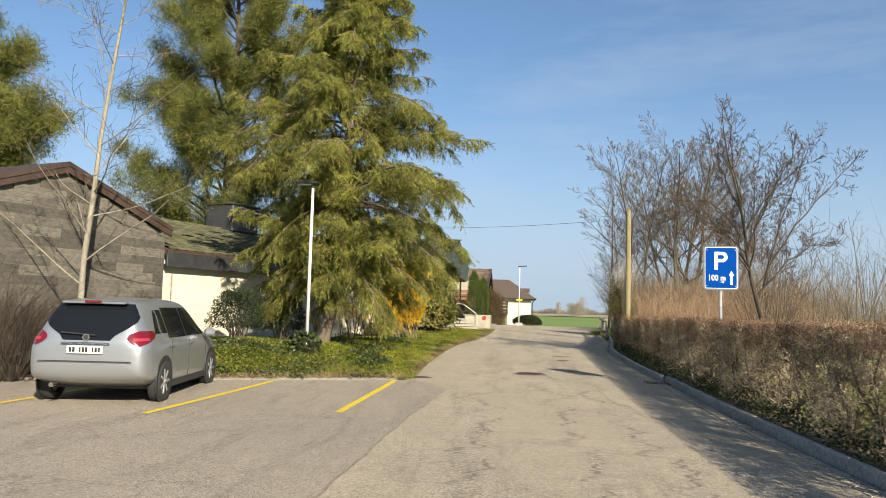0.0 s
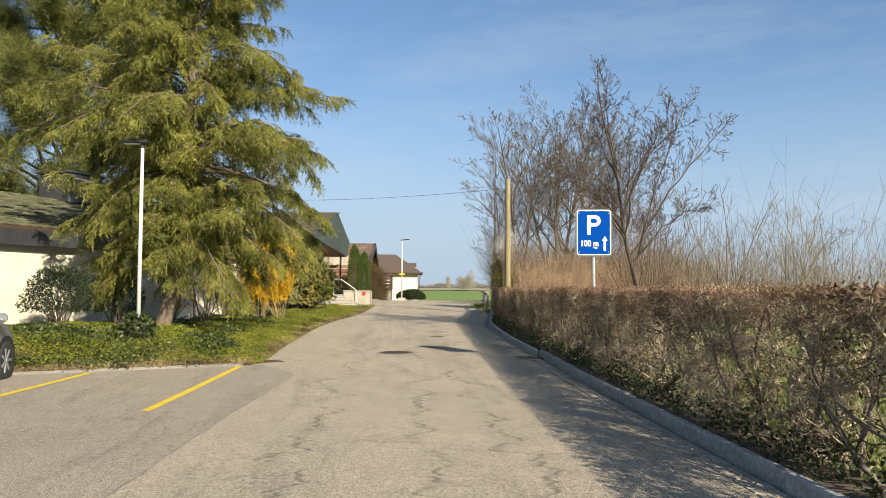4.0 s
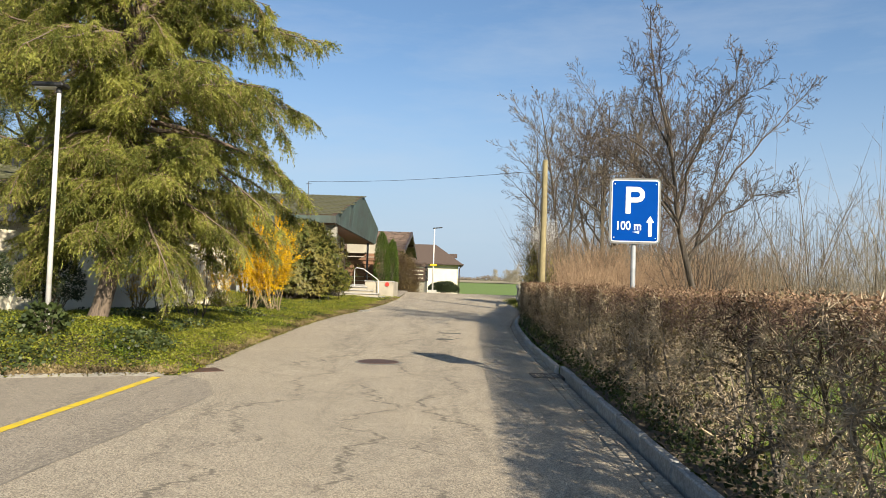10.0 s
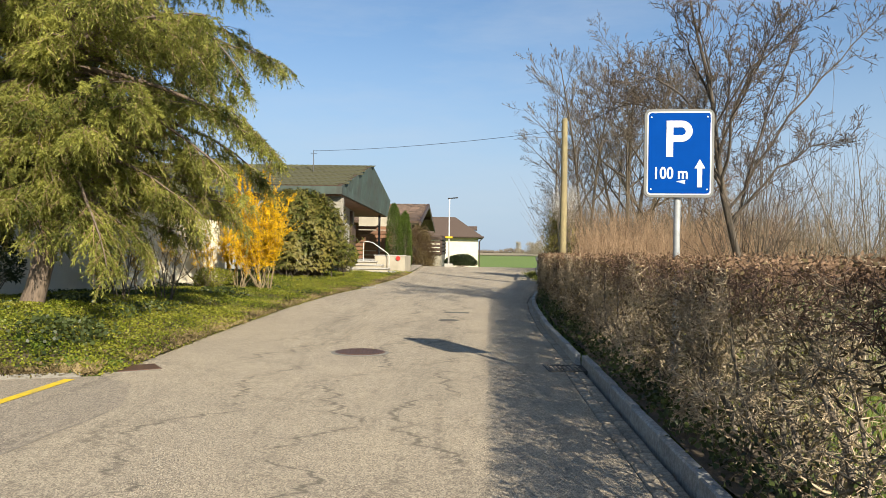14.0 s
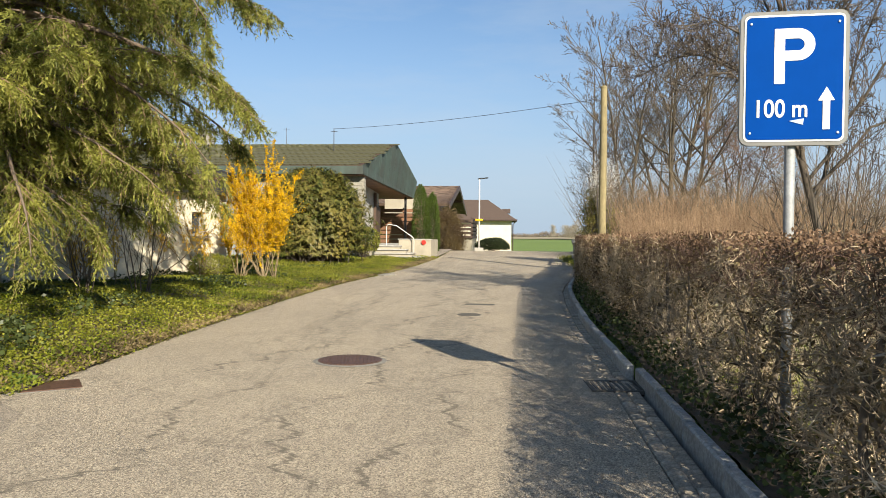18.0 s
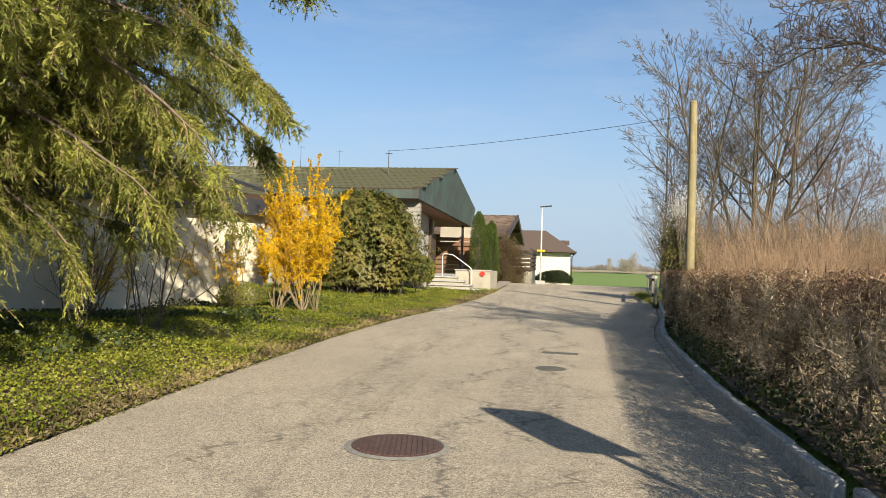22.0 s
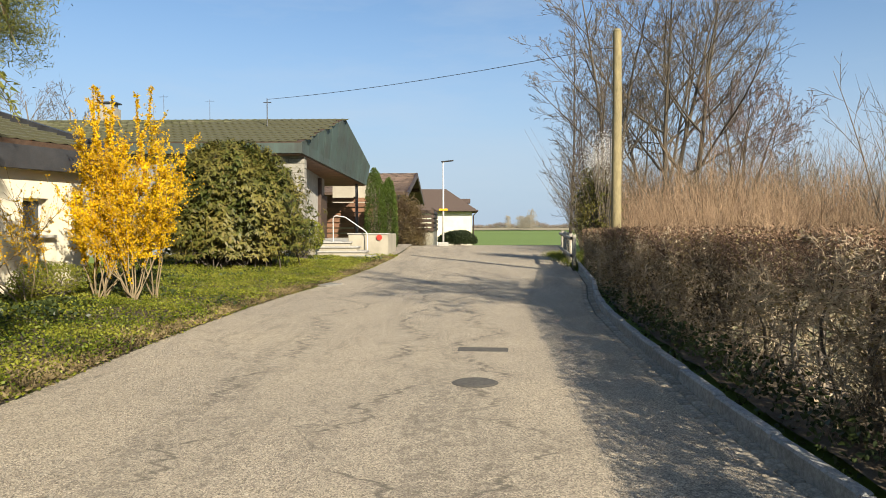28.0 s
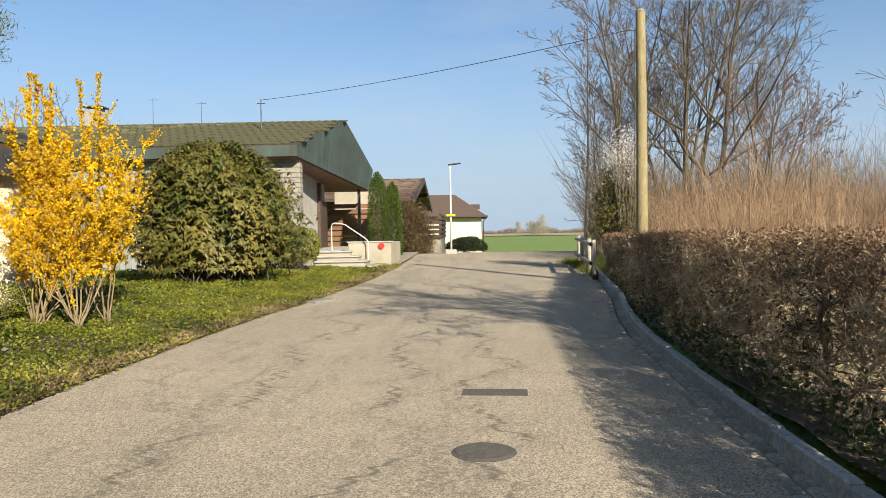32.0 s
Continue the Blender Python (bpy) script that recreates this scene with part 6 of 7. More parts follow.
def bush(name, label, at, size, seed, mat, n_leaves, leaf, twig_n=300, bark=None, shape=1.0, base_gap=0.1, cat="shrub", lumpy=0.25, dirs_up=0.2, clumps=0):
    """A shrub: stems from the foot, and leaves on an uneven shell and inside it."""
    rng = np.random.default_rng(seed)
    x0, y0 = at
    t = thing(name, label, cat, (x0, y0, gz(x0, y0) - 0.03))
    w, dpt, h = size
    bumps = rand_dirs(rng, 14)
    amp = rng.uniform(-lumpy, lumpy, 14)

    def reach(D):
        k = np.maximum(0, D @ bumps.T) ** 6
        return 1 + (k * amp).sum(1)

    D = rand_dirs(rng, n_leaves)
    D[:, 2] = np.abs(D[:, 2]) * 1.55 - 0.6
    D = norm_rows(D)
    rad = reach(D) * rng.uniform(0.0, 1.0, n_leaves) ** 0.22
    C = np.stack([D[:, 0] * w / 2, D[:, 1] * dpt / 2, h * (0.5 + base_gap / 2) + D[:, 2] * h * (0.5 - base_gap / 2)], 1) * np.stack([rad, rad, np.ones(n_leaves)], 1)
    C[:, 2] = h * 0.5 + (C[:, 2] - h * 0.5) * np.where(C[:, 2] > h * 0.5, rad, 1)
    if clumps:
        own = rng.integers(0, clumps, n_leaves)
        C = C[own] + rng.normal(0, 0.055 * (w + h), (n_leaves, 3)) * rng.uniform(0.2, 1.0, (n_leaves, 1)) * np.array([1, 1, 1.1]) - np.array([0, 0, 0.03 * h])
    C[:, 2] = np.maximum(C[:, 2], 0.05)
    dirs = D * 0.6 + rand_dirs(rng, n_leaves) * 0.8 + np.array([0, 0, dirs_up])
    v, f = leaves(C, dirs, rand_dirs(rng, n_leaves), leaf[0] * rng.uniform(0.6, 1.25, n_leaves), leaf[1] * rng.uniform(0.7, 1.2, n_leaves))
    tagged(array_part("foliage", v, f, mat, t), kind="stuff")
    E = C[rng.choice(n_leaves, twig_n)]
    foot = np.stack([rng.normal(0, w * 0.06, twig_n), rng.normal(0, dpt * 0.06, twig_n), np.zeros(twig_n)], 1)
    mid = foot * 0.5 + E * 0.5 + np.array([0, 0, 0.1 * h])
    v, f = join_arrays([prisms(foot, mid, 0.012, 0.008, 4), prisms(mid, E, 0.008, 0.003, 3)])
    tagged(array_part("inner_growth", v, f, bark or M_BARK, t), kind="stuff")
    return t


def rosette_shrub(name, label, at, size, seed, mat, rosettes, per, leaf, bark):
    """A broad evergreen shrub: whorls of drooping leaves at the ends of crooked stems, over a dark, open foot."""
    rng = np.random.default_rng(seed)
    t = thing(name, label, "shrub", (at[0], at[1], gz(*at) - 0.03))
    w, dpt, h = size
    a = rng.uniform(0, 2 * math.pi, rosettes)
    g = 0.1 + 0.9 * rng.uniform(0, 1, rosettes) ** 0.8
    sprig = rng.integers(0, 160, rosettes)
    a = a + rng.normal(0, 0.5, 160)[sprig] * 0.25
    puff = rng.uniform(0.72, 1.08, 160)[sprig]
    girth = np.where(g > 0.3, np.sqrt(np.clip(1 - (np.maximum(g - 0.3, 0) / 0.71) ** 2.7, 0.0, 1)), 0.86 + 0.47 * g)
    lump = 1 + 0.1 * np.sin(3 * a + 7 * g) + 0.09 * np.sin(7 * a - 11 * g + 1) + 0.06 * np.sin(13 * a + 5 * g)
    rad = girth * lump * puff * rng.uniform(0.25, 1.0, rosettes) ** 0.4
    C = np.stack([np.cos(a) * rad * w / 2, np.sin(a) * rad * dpt / 2, 0.1 + g * (h - 0.1) * (1 + 0.07 * np.sin(5 * a + 2))], 1)
    D = norm_rows(np.stack([np.cos(a) * rad, np.sin(a) * rad, 1.6 * (g - 0.35)], 1))
    own = np.repeat(np.arange(rosettes), per)
    turn = np.tile(np.arange(per) * 2 * math.pi / per, rosettes) + rng.normal(0, 0.25, len(own))
    axis = norm_rows(D * np.array([1, 1, 0.5]) + np.array([0, 0, 0.75]))[own]
    U = norm_rows(np.cross(axis, np.array([[0.31, 0.77, 0.2]])))
    V = np.cross(axis, U)
    way = U * np.cos(turn)[:, None] + V * np.sin(turn)[:, None] + axis * rng.uniform(-0.2, 0.45, len(own))[:, None]
    way[:, 2] -= rng.uniform(-0.2, 1.7, len(own))
    v, f = leaves(C[own], way, np.cross(way, axis), leaf[0] * rng.uniform(0.6, 1.25, len(own)), leaf[1] * rng.uniform(0.7, 1.2, len(own)), 0.2)
    tagged(array_part("foliage", v, f, mat, t, "whorls of drooping leaves"), kind="stuff")
    n = 420
    E = C[rng.choice(rosettes, n)]
    foot = np.stack([rng.normal(0, w * 0.12, n), rng.normal(0, dpt * 0.12, n), np.zeros(n)], 1)
    mid = foot * 0.55 + E * 0.45 + np.array([0, 0, 0.12 * h]) + rng.normal(0, 0.08, (n, 3))
    v, f = join_arrays([prisms(foot, mid, 0.018, 0.01, 4), prisms(mid, E, 0.01, 0.004, 3)])
    tagged(array_part("inner_growth", v, f, bark, t), kind="stuff")
    return t


# forsythia: upright wands set with flowers
def forsythia(name, label, at, height, spread, wands, seed, flowers, flower=0.04, low=0.3, spikes=7):
    rng = np.random.default_rng(seed)
    t = thing(name, label, "shrub", (at[0], at[1], gz(*at) - 0.03))
    seg, fl, wand = [], [], []
    feet = rng.normal(0, 0.34, (7, 2))
    for k in range(wands):
        a = rng.uniform(0, 2 * math.pi)
        spike = k < spikes
        sp = spread * math.sqrt(rng.uniform(0.0, 1.0)) * (0.45 if spike else 1.0)
        p = np.array([*(feet[k % 7] + rng.normal(0, 0.025, 2)), 0.0])
        h = height * (rng.uniform(0.84, 1.03) if spike else rng.uniform(0.4, 0.82))
        top = np.array([math.cos(a) * sp, math.sin(a) * sp, h])
        line = [p + (top - p) * (i / 9) + np.array([math.cos(a), math.sin(a), 0]) * 0.16 * sp * math.sin(i / 9 * 3.0) + rng.normal(0, 0.018, 3) for i in range(10)]
        for i in range(9):
            r = 0.011 * (1 - i / 9) + 0.003
            wand.append((line[i], line[i + 1], r, r * 0.9, k))
            f = (i + 1) / 9
            if line[i + 1][2] > low * height * rng.uniform(0.85, 1.3):
                fl += [(line[i], line[i + 1])] * (5 if spike else 2)
                d = line[i + 1] - line[i]
                d = d / np.linalg.norm(d)
                for j in range(2 if spike and line[i + 1][2] > 0.66 * height else 7):
                    o = rng.normal(size=3)
                    o = o / np.linalg.norm(o) + d * 1.0
                    e = line[i + 1] + o * rng.uniform(0.08, 0.34) * (0.22 if spike and line[i + 1][2] > 0.66 * height else 0.9)
                    seg.append((line[i + 1], e, 0.003, 0.0015))
                    fl.append((line[i + 1], e))
    P0, P1 = np.array([s[0] for s in seg]), np.array([s[1] for s in seg])
    v, f = prisms(P0, P1, np.array([s[2] for s in seg]), np.array([s[3] for s in seg]), 3)
    tagged(array_part("side_growth", v, f, M_BARK_GOLD, t), kind="stuff")
    stick_parts("wand", np.array([s[0] for s in wand]), np.array([s[1] for s in wand]), np.array([s[2] for s in wand]), np.array([s[3] for s in wand]), np.array([s[4] for s in wand]), M_BARK_GOLD, t, 5)
    A, B = np.array([s[0] for s in fl]), np.array([s[1] for s in fl])
    i = rng.integers(0, len(A), flowers)
    k = rng.uniform(0, 1, (flowers, 1))
    C = A[i] * (1 - k) + B[i] * k + rng.normal(0, 0.011, (flowers, 3))
    v, f = leaves(C, rand_dirs(rng, flowers), rand_dirs(rng, flowers), flower * rng.uniform(0.6, 1.2, flowers), flower * 0.75)
    tagged(array_part("blossom", v, f, M_FORS, t, "yellow forsythia blossom"), kind="stuff")
    return t


forsythia("forsythia", "tall forsythia in full yellow bloom", (-4.4, 22.0), 3.3, 1.05, 40, 61, 52000, 0.038, low=0.2, spikes=8)
forsythia("forsythia", "sparse young forsythia before the white wall", (-6.35, 18.6), 1.9, 0.9, 16, 62, 2600, 0.035, low=0.2, spikes=2)
forsythia("forsythia", "sparse yellowing shrub beside the white wall", (-5.7, 20.6), 2.1, 0.9, 14, 63, 2400, 0.035, low=0.3, spikes=2)

rosette_shrub("large_shrub", "large rounded evergreen shrub with drooping leaves", (-4.95, 29.2), (4.3, 3.4, 3.15), 71, M_LAUREL, 6200, 7, (0.15, 0.05), M_BARK_DARK)
bush("small_shrub", "low yellow-green shrub at the steps", (-3.95, 33.2), (1.3, 1.2, 1.35), 72, M_COVER, 6500, (0.06, 0.03), 26, M_BARK_DARK)
bush("round_bush", "rounded reddish-brown bush by the terrace", (-1.98, 48.0), (2.3, 2.2, 2.4), 73, M_REDBUSH, 20000, (0.08, 0.045), 200, base_gap=-0.2, clumps=320)
bush("dark_shrub", "low dark evergreen by the white house", (0.75, 50.0), (2.0, 1.5, 0.85), 74, M_JUNIPER, 6500, (0.12, 0.04), 40, M_BARK_DARK)
bush("dark_shrub", "dark evergreen shrub against the white wall", (-7.25, 12.7), (1.25, 1.2, 1.45), 75, M_JUNIPER, 4200, (0.09, 0.025), 40, M_BARK_DARK)
bush("dark_shrub", "small dark evergreen before the white wall", (-6.6, 14.2), (1.1, 1.0, 1.4), 76, M_JUNIPER, 3200, (0.09, 0.025), 40, M_BARK_DARK)
bush("clipped_shrub", "small clipped box hedge under the window", (-5.3, 21.5), (0.9, 1.7, 0.6), 77, M_COVER, 4200, (0.035, 0.022), 60)
bush("blossom_shrub", "ivy-green shrub with white blossom by the pole", (5.25, 33.7), (1.3, 2.3, 2.7), 78, M_LAUREL, 6500, (0.075, 0.045), 120, clumps=90)
bush("blossom_shrub", "white flowering blackthorn spray", (5.35, 33.2), (1.1, 1.6, 3.9), 79, M_BLOSSOM, 2600, (0.036, 0.032), 160, base_gap=0.8, clumps=150)
bush("ivy_clump", "ivy clump round the lamp post's foot", (-5.1, 11.35), (0.6, 0.55, 0.5), 80, M_IVY, 420, (0.09, 0.08), 30)
for k, (x, y, h, w) in enumerate(((-2.85, 43.3, 3.7, 1.0), (-2.32, 43.6, 3.35, 0.9))):
    bush("columnar_thuja", "narrow columnar green thuja by the porch", (x, y), (w, w, h), 81 + k, M_THUJA, 9500, (0.09, 0.032), 60, lumpy=0.1, base_gap=-0.35, dirs_up=0.9, cat="conifer")
for k, (x, y) in enumerate(((-4.9, 15.6), (-4.6, 16.6))):
    bare_tree("coppiced_shrub", "dark bare coppiced stems under the conifer", (x, y), 1.6, 95 + k, ((5, 0.35, 0.5), (3, 0.4, 0.6), (0, 0, 0)), 0.016, M_BARK_DARK, M_TWIGDARK, ((-0.3, 0, 1), (0.1, 0.25, 1), (0.3, 0, 1), (0, -0.3, 1), (0.05, 0.05, 1), (-0.2, 0.2, 1)), 0.02, 0.06, 0.3, 0.004, 0, 0.12)


# ---- the long hornbeam hedge on the kerb side ----
def hedge_top(y):
    return np.interp(y, [2, 8, 18, 31], [1.46, 1.43, 1.415, 1.35])


def hedge_front(y):
    return hedge_line(y) + 0.06


hedge = thing("hedge", "clipped leafless hornbeam hedge with brown leaves", "hedge")


HEDGE_DEEP = 0.56


def hedge_patch(y, z):
    """How thickly the hedge is grown at a place on its face, about -1 to 1."""
    return 0.5 * np.sin(2.1 * y + 1.9 * np.sin(0.9 * y) + 2.6 * z) + 0.5 * np.sin(4.7 * y - 3.9 * z + 2.0 * np.sin(1.7 * y + 1.0))


def clipped(P, rng):
    """Keeps points within the clipped outline."""
    front = hedge_front(P[:, 1])
    P[:, 0] = np.clip(P[:, 0], front - 0.05 + rng.normal(0, 0.018, len(P)), front + HEDGE_DEEP)
    P[:, 2] = np.clip(P[:, 2], land_z(P[:, 0], P[:, 1]) + 0.01, hedge_top(P[:, 1]) - 0.03 + rng.normal(0, 0.012, len(P)))
    return P


def shoots_from(rng, A, D, per, length, crook, pull):
    """Crooked shoots of two pieces from points A whose bearers run along D."""
    own = np.repeat(np.arange(len(A)), per)
    W = norm_rows(D[own] * 0.45 + rand_dirs(rng, len(own)) * 0.95 + np.array(pull))
    L = length * rng.uniform(0.45, 1.5, len(own))[:, None]
    M = clipped(A[own] + W * L * 0.5, rng)
    W2 = norm_rows(W + rand_dirs(rng, len(own)) * crook)
    E = clipped(M + W2 * L * 0.5, rng)
    return A[own], M, E, W2


def hedge_leaves(y0, y1, per_m, size, seed, top=False):
    rng = np.random.default_rng(seed)
    n = int((y1 - y0) * per_m)
    y = rng.uniform(y0, y1, n)
    if top:
        x = hedge_front(y) + rng.uniform(-0.06, HEDGE_DEEP + 0.05, n)
        z = hedge_top(y) + rng.normal(-0.04, 0.03, n)
    else:
        x = hedge_front(y) + rng.uniform(0, 1, n) ** 2.0 * HEDGE_DEEP - 0.05
        low = land_z(x, y)
        z = low + (hedge_top(y) - low) * rng.uniform(0.08, 1, n) ** 0.6
    return leaves(np.stack([x, y, z], 1), rand_dirs(rng, n), rand_dirs(rng, n), size * rng.uniform(0.5, 1.3, n), size * 0.6)


H0, H1 = -9.0, 31.2
rng = np.random.default_rng(11)
n = 200
ys = np.linspace(H0, H1, n) + rng.normal(0, 0.07, n)
xs = hedge_front(ys) + 0.3 + rng.normal(0, 0.08, n)
low = land_z(xs, ys) - 0.03
segs = []
for stem_no, (y, x, z) in enumerate(zip(ys, xs, low)):
    p = np.array([x, y, z])
    d = np.array([0, rng.normal(0, 0.2), 1.0])
    r = rng.uniform(0.012, 0.034)
    for s in range(6):
        d = d + rng.normal(0, 0.3, 3) * np.array([0.6, 1, 0.2])
        d /= np.linalg.norm(d)
        q = p + d * (hedge_top(y) - z - 0.1) / 6
        q[2] = min(q[2], hedge_top(y) - 0.05)
        q[0] = min(max(q[0], hedge_front(q[1]) + 0.05), hedge_front(q[1]) + 0.52)
        segs.append((p, q, r, r * 0.88, stem_no))
        p, r = q, r * 0.88
S0, S1, SR = np.array([s[0] for s in segs]), np.array([s[1] for s in segs]), np.array([s[2] for s in segs])
stick_parts("stem", S0, S1, SR, np.array([s[3] for s in segs]), np.array([s[4] for s in segs]), M_BARK, hedge, 6)
# boughs from the stems, twigs from the boughs, spurs from the twigs
n = 4300
pick = rng.integers(0, len(S0), n)
f = rng.uniform(0, 1, (n, 1))
A = S0[pick] + (S1[pick] - S0[pick]) * f
W = norm_rows(rng.normal(size=(n, 3)) * np.array([0.55, 1.0, 0.5]) + np.array([-0.12, 0, 0.28]))
L = rng.uniform(0.18, 0.5, (n, 1))
B = clipped(A + W * L * 0.5, rng)
W2 = norm_rows(W + rand_dirs(rng, n) * 0.5)
C = clipped(B + W2 * L * 0.5, rng)
R = SR[pick] * rng.uniform(0.25, 0.5, n)
v, f = join_arrays([prisms(A, B, R, R * 0.75, 4), prisms(B, C, R * 0.75, R * 0.45, 4)])
tagged(array_part("bough_mass", v, f, M_HEDGETWIG, hedge, "crooked grey-brown boughs"), kind="stuff")
G = rng.uniform(0, 1, (n * 3, 1))
own = np.repeat(np.arange(n), 3)
P = B[own] + (C[own] - B[own]) * G
near = (P[:, 1] > -3.5)
dense = hedge_patch(P[:, 1], P[:, 2]) + 1.1 * (P[:, 2] > 1.0) + rng.normal(0, 0.3, len(P)) - 0.45 * ((P[:, 1] < 7) & (P[:, 2] < 0.75)) > -0.4
P, D = P[near & dense], W2[own][near & dense]
T0, T1, T2, TW = shoots_from(rng, P, D, 4, 0.17, 0.6, (-0.22, 0, 0.18))
tr = 0.0032 * rng.uniform(0.6, 1.5, len(T0))
v, f = join_arrays([prisms(T0, T1, tr, tr * 0.8), prisms(T1, T2, tr * 0.8, tr * 0.45)])
tagged(array_part("twig_mass", v, f, M_HEDGETWIG, hedge, "tangled pale twigs"), kind="stuff")
own = np.repeat(np.arange(len(T0)), 3)
g = rng.uniform(0, 1, (len(own), 1))
P = np.where(rng.uniform(0, 1, (len(own), 1)) < 0.5, T0[own] + (T1[own] - T0[own]) * g, T1[own] + (T2[own] - T1[own]) * g)
v, f = leaves(P, TW[own] * 0.6 + rand_dirs(rng, len(own)), rand_dirs(rng, len(own)), 0.07 * rng.uniform(0.4, 1.5, len(own)), 0.0075 * rng.uniform(0.6, 1.5, len(own)), 0.5)
tagged(array_part("spur_mass", v, f, M_HEDGETWIG, hedge, "short crooked side shoots"), kind="stuff")
# broad dark slivers in its depth, standing in for shade between the twigs
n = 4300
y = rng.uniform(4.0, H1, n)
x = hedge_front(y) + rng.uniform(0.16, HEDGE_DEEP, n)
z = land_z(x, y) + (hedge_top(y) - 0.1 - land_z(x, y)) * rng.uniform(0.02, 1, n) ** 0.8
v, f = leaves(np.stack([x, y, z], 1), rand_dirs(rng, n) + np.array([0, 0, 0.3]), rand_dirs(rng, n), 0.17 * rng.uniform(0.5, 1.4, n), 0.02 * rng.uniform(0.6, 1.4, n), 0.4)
tagged(array_part("inner_mass", v, f, M_TWIG, hedge, "dark slivers standing in for the hedge's inner shade"), kind="stuff")
# the thick clipped crest
n = 24000
y = rng.uniform(H0, H1, n)
x = hedge_front(y) + rng.uniform(-0.04, HEDGE_DEEP, n)
z = hedge_top(y) - 0.05 - 0.34 * rng.uniform(0, 1, n) ** 1.5
P0 = np.stack([x, y, z], 1)
P1 = clipped(P0 + norm_rows(rand_dirs(rng, n) + np.array([0, 0, 0.4])) * rng.uniform(0.05, 0.2, (n, 1)), rng)
v, f = prisms(P0, P1, 0.0034, 0.002)
tagged(array_part("crest_mass", v, f, M_TWIGRED, hedge, "dense clipped crest"), kind="stuff")
v, f = join_arrays([hedge_leaves(H0, 2, 200, 0.05, 5), hedge_leaves(2, 13, 460, 0.034, 6), hedge_leaves(13, 20, 520, 0.036, 12), hedge_leaves(20, H1, 650, 0.042, 7)])
tagged(array_part("leaves", v, f, M_DEADLEAF, hedge, "dry brown leaves"), kind="stuff")
v, f = join_arrays([hedge_leaves(H0, 2, 500, 0.05, 8, True), hedge_leaves(2, 20, 1700, 0.026, 9, True), hedge_leaves(20, H1, 1300, 0.034, 10, True)])
tagged(array_part("top_leaves", v, f, M_HEDGETOP, hedge, "reddish-brown leaves along the top"), kind="stuff")


# ---- carpets of small leaves: bed, verge, hedge foot ----
def carpet(name, label, pick, n, seed, mat, leaf, height, cat="groundcover", stand=0.8):
    rng = np.random.default_rng(seed)
    x, y, h = pick(rng, n)
    n = len(x)
    z = land_z(x, y) + h * rng.uniform(0.0, 1.0, n) ** 0.5 * height
    d = rand_dirs(rng, n)
    d[:, 2] = np.abs(d[:, 2]) * stand
    v, f = leaves(np.stack([x, y, z], 1), d, rand_dirs(rng, n), leaf[0] * rng.uniform(0.6, 1.3, n), leaf[1] * rng.uniform(0.7, 1.2, n))
    ob = array_part(name, v, f, mat)
    return tagged(ob, label, cat, kind="stuff")


def in_bed(rng, n, x0=-9.0, y0=8.0, y1=37.5, clump=1.0, thr=-9.0):
    x = rng.uniform(x0, -1.0, n)
    y = y0 + (y1 - y0) * rng.uniform(0, 1, n) ** 1.25
    inside = np.minimum(left_edge(y) - x, (y - bed_front(x)))
    wall_x = -9.15 + (y - 12.9) * 0.334 / 0.9426
    house = (y < 23.6) & (x < wall_x + 0.05)
    far = (y > 35) & (x < -3.6)
    nz = np.array([noise.noise(Vector((a * 0.8, b * 0.8, seed_z))) for a, b in zip(x, y)])
    ok = (inside > -0.05 - 0.06 * nz) & ~house & ~far & (nz * clump + (thr > -5) * ((-4.4 - x) * 0.22 + rng.normal(0, 0.12, n)) > thr)
    h = np.clip(0.35 + inside * 1.2, 0.3, 1.0) * np.maximum(0.45, 0.65 + 1.0 * nz)
    return x[ok], y[ok], h[ok]


seed_z = 0.0
carpet("bed_groundcover", "low bright green groundcover filling the bed", in_bed, 370000, 101, M_COVER, (0.035, 0.026), 0.17, stand=0.45)
seed_z = 3.7
carpet("bed_ivy", "darker ivy patches in the shaded bed", lambda r, k: in_bed(r, k, -9.0, 9.5, 37.0, 1.0, 0.1), 80000, 102, M_IVY, (0.065, 0.055), 0.17, stand=0.5)

def bed_rim(rng, n):
    y = rng.uniform(11.2, 36.0, n)
    x = left_edge(y) - np.abs(rng.normal(0, 0.3, n)) + 0.06
    x2 = rng.uniform(-9.0, -2.7, n // 2)
    y2 = bed_front(x2) + np.abs(rng.normal(0, 0.14, n // 2)) - 0.02
    return np.concatenate([x, x2]), np.concatenate([y, y2]), np.full(n + n // 2, 0.5)


carpet("bed_litter", "dry brown leaves along the bed's edge", bed_rim, 20000, 103, M_DEADLEAF, (0.055, 0.022), 0.12)


def hedge_foot(rng, n):
    y = rng.uniform(-2, 31, n)
    return right_kerb(y) + 0.07 + np.abs(rng.normal(0, 0.24, n)), y, np.full(n, 1.0) * (0.4 + rng.uniform(0, 1, n))


carpet("hedge_foot_ivy", "dark ivy and weeds at the hedge's foot", hedge_foot, 8000, 104, M_IVY, (0.05, 0.042), 0.26)


def lawn(rng, n):
    y = rng.uniform(-6, 15, n)
    return right_kerb(y) + 0.7 + rng.uniform(0, 1, n) ** 1.6 * 9, y, np.full(n, 1.0)


def blades(name, label, pick, n, seed, mat, length):
    rng = np.random.default_rng(seed)
    x, y, h = pick(rng, n)
    z = land_z(x, y) - 0.01
    d = rng.normal(0, 0.35, (len(x), 3))
    d[:, 2] = 1
    v, f = leaves(np.stack([x, y, z], 1), d, rand_dirs(rng, len(x)), length * rng.uniform(0.5, 1.3, len(x)), 0.014)
    return tagged(array_part(name, v, f, mat), label, "grass", kind="stuff")


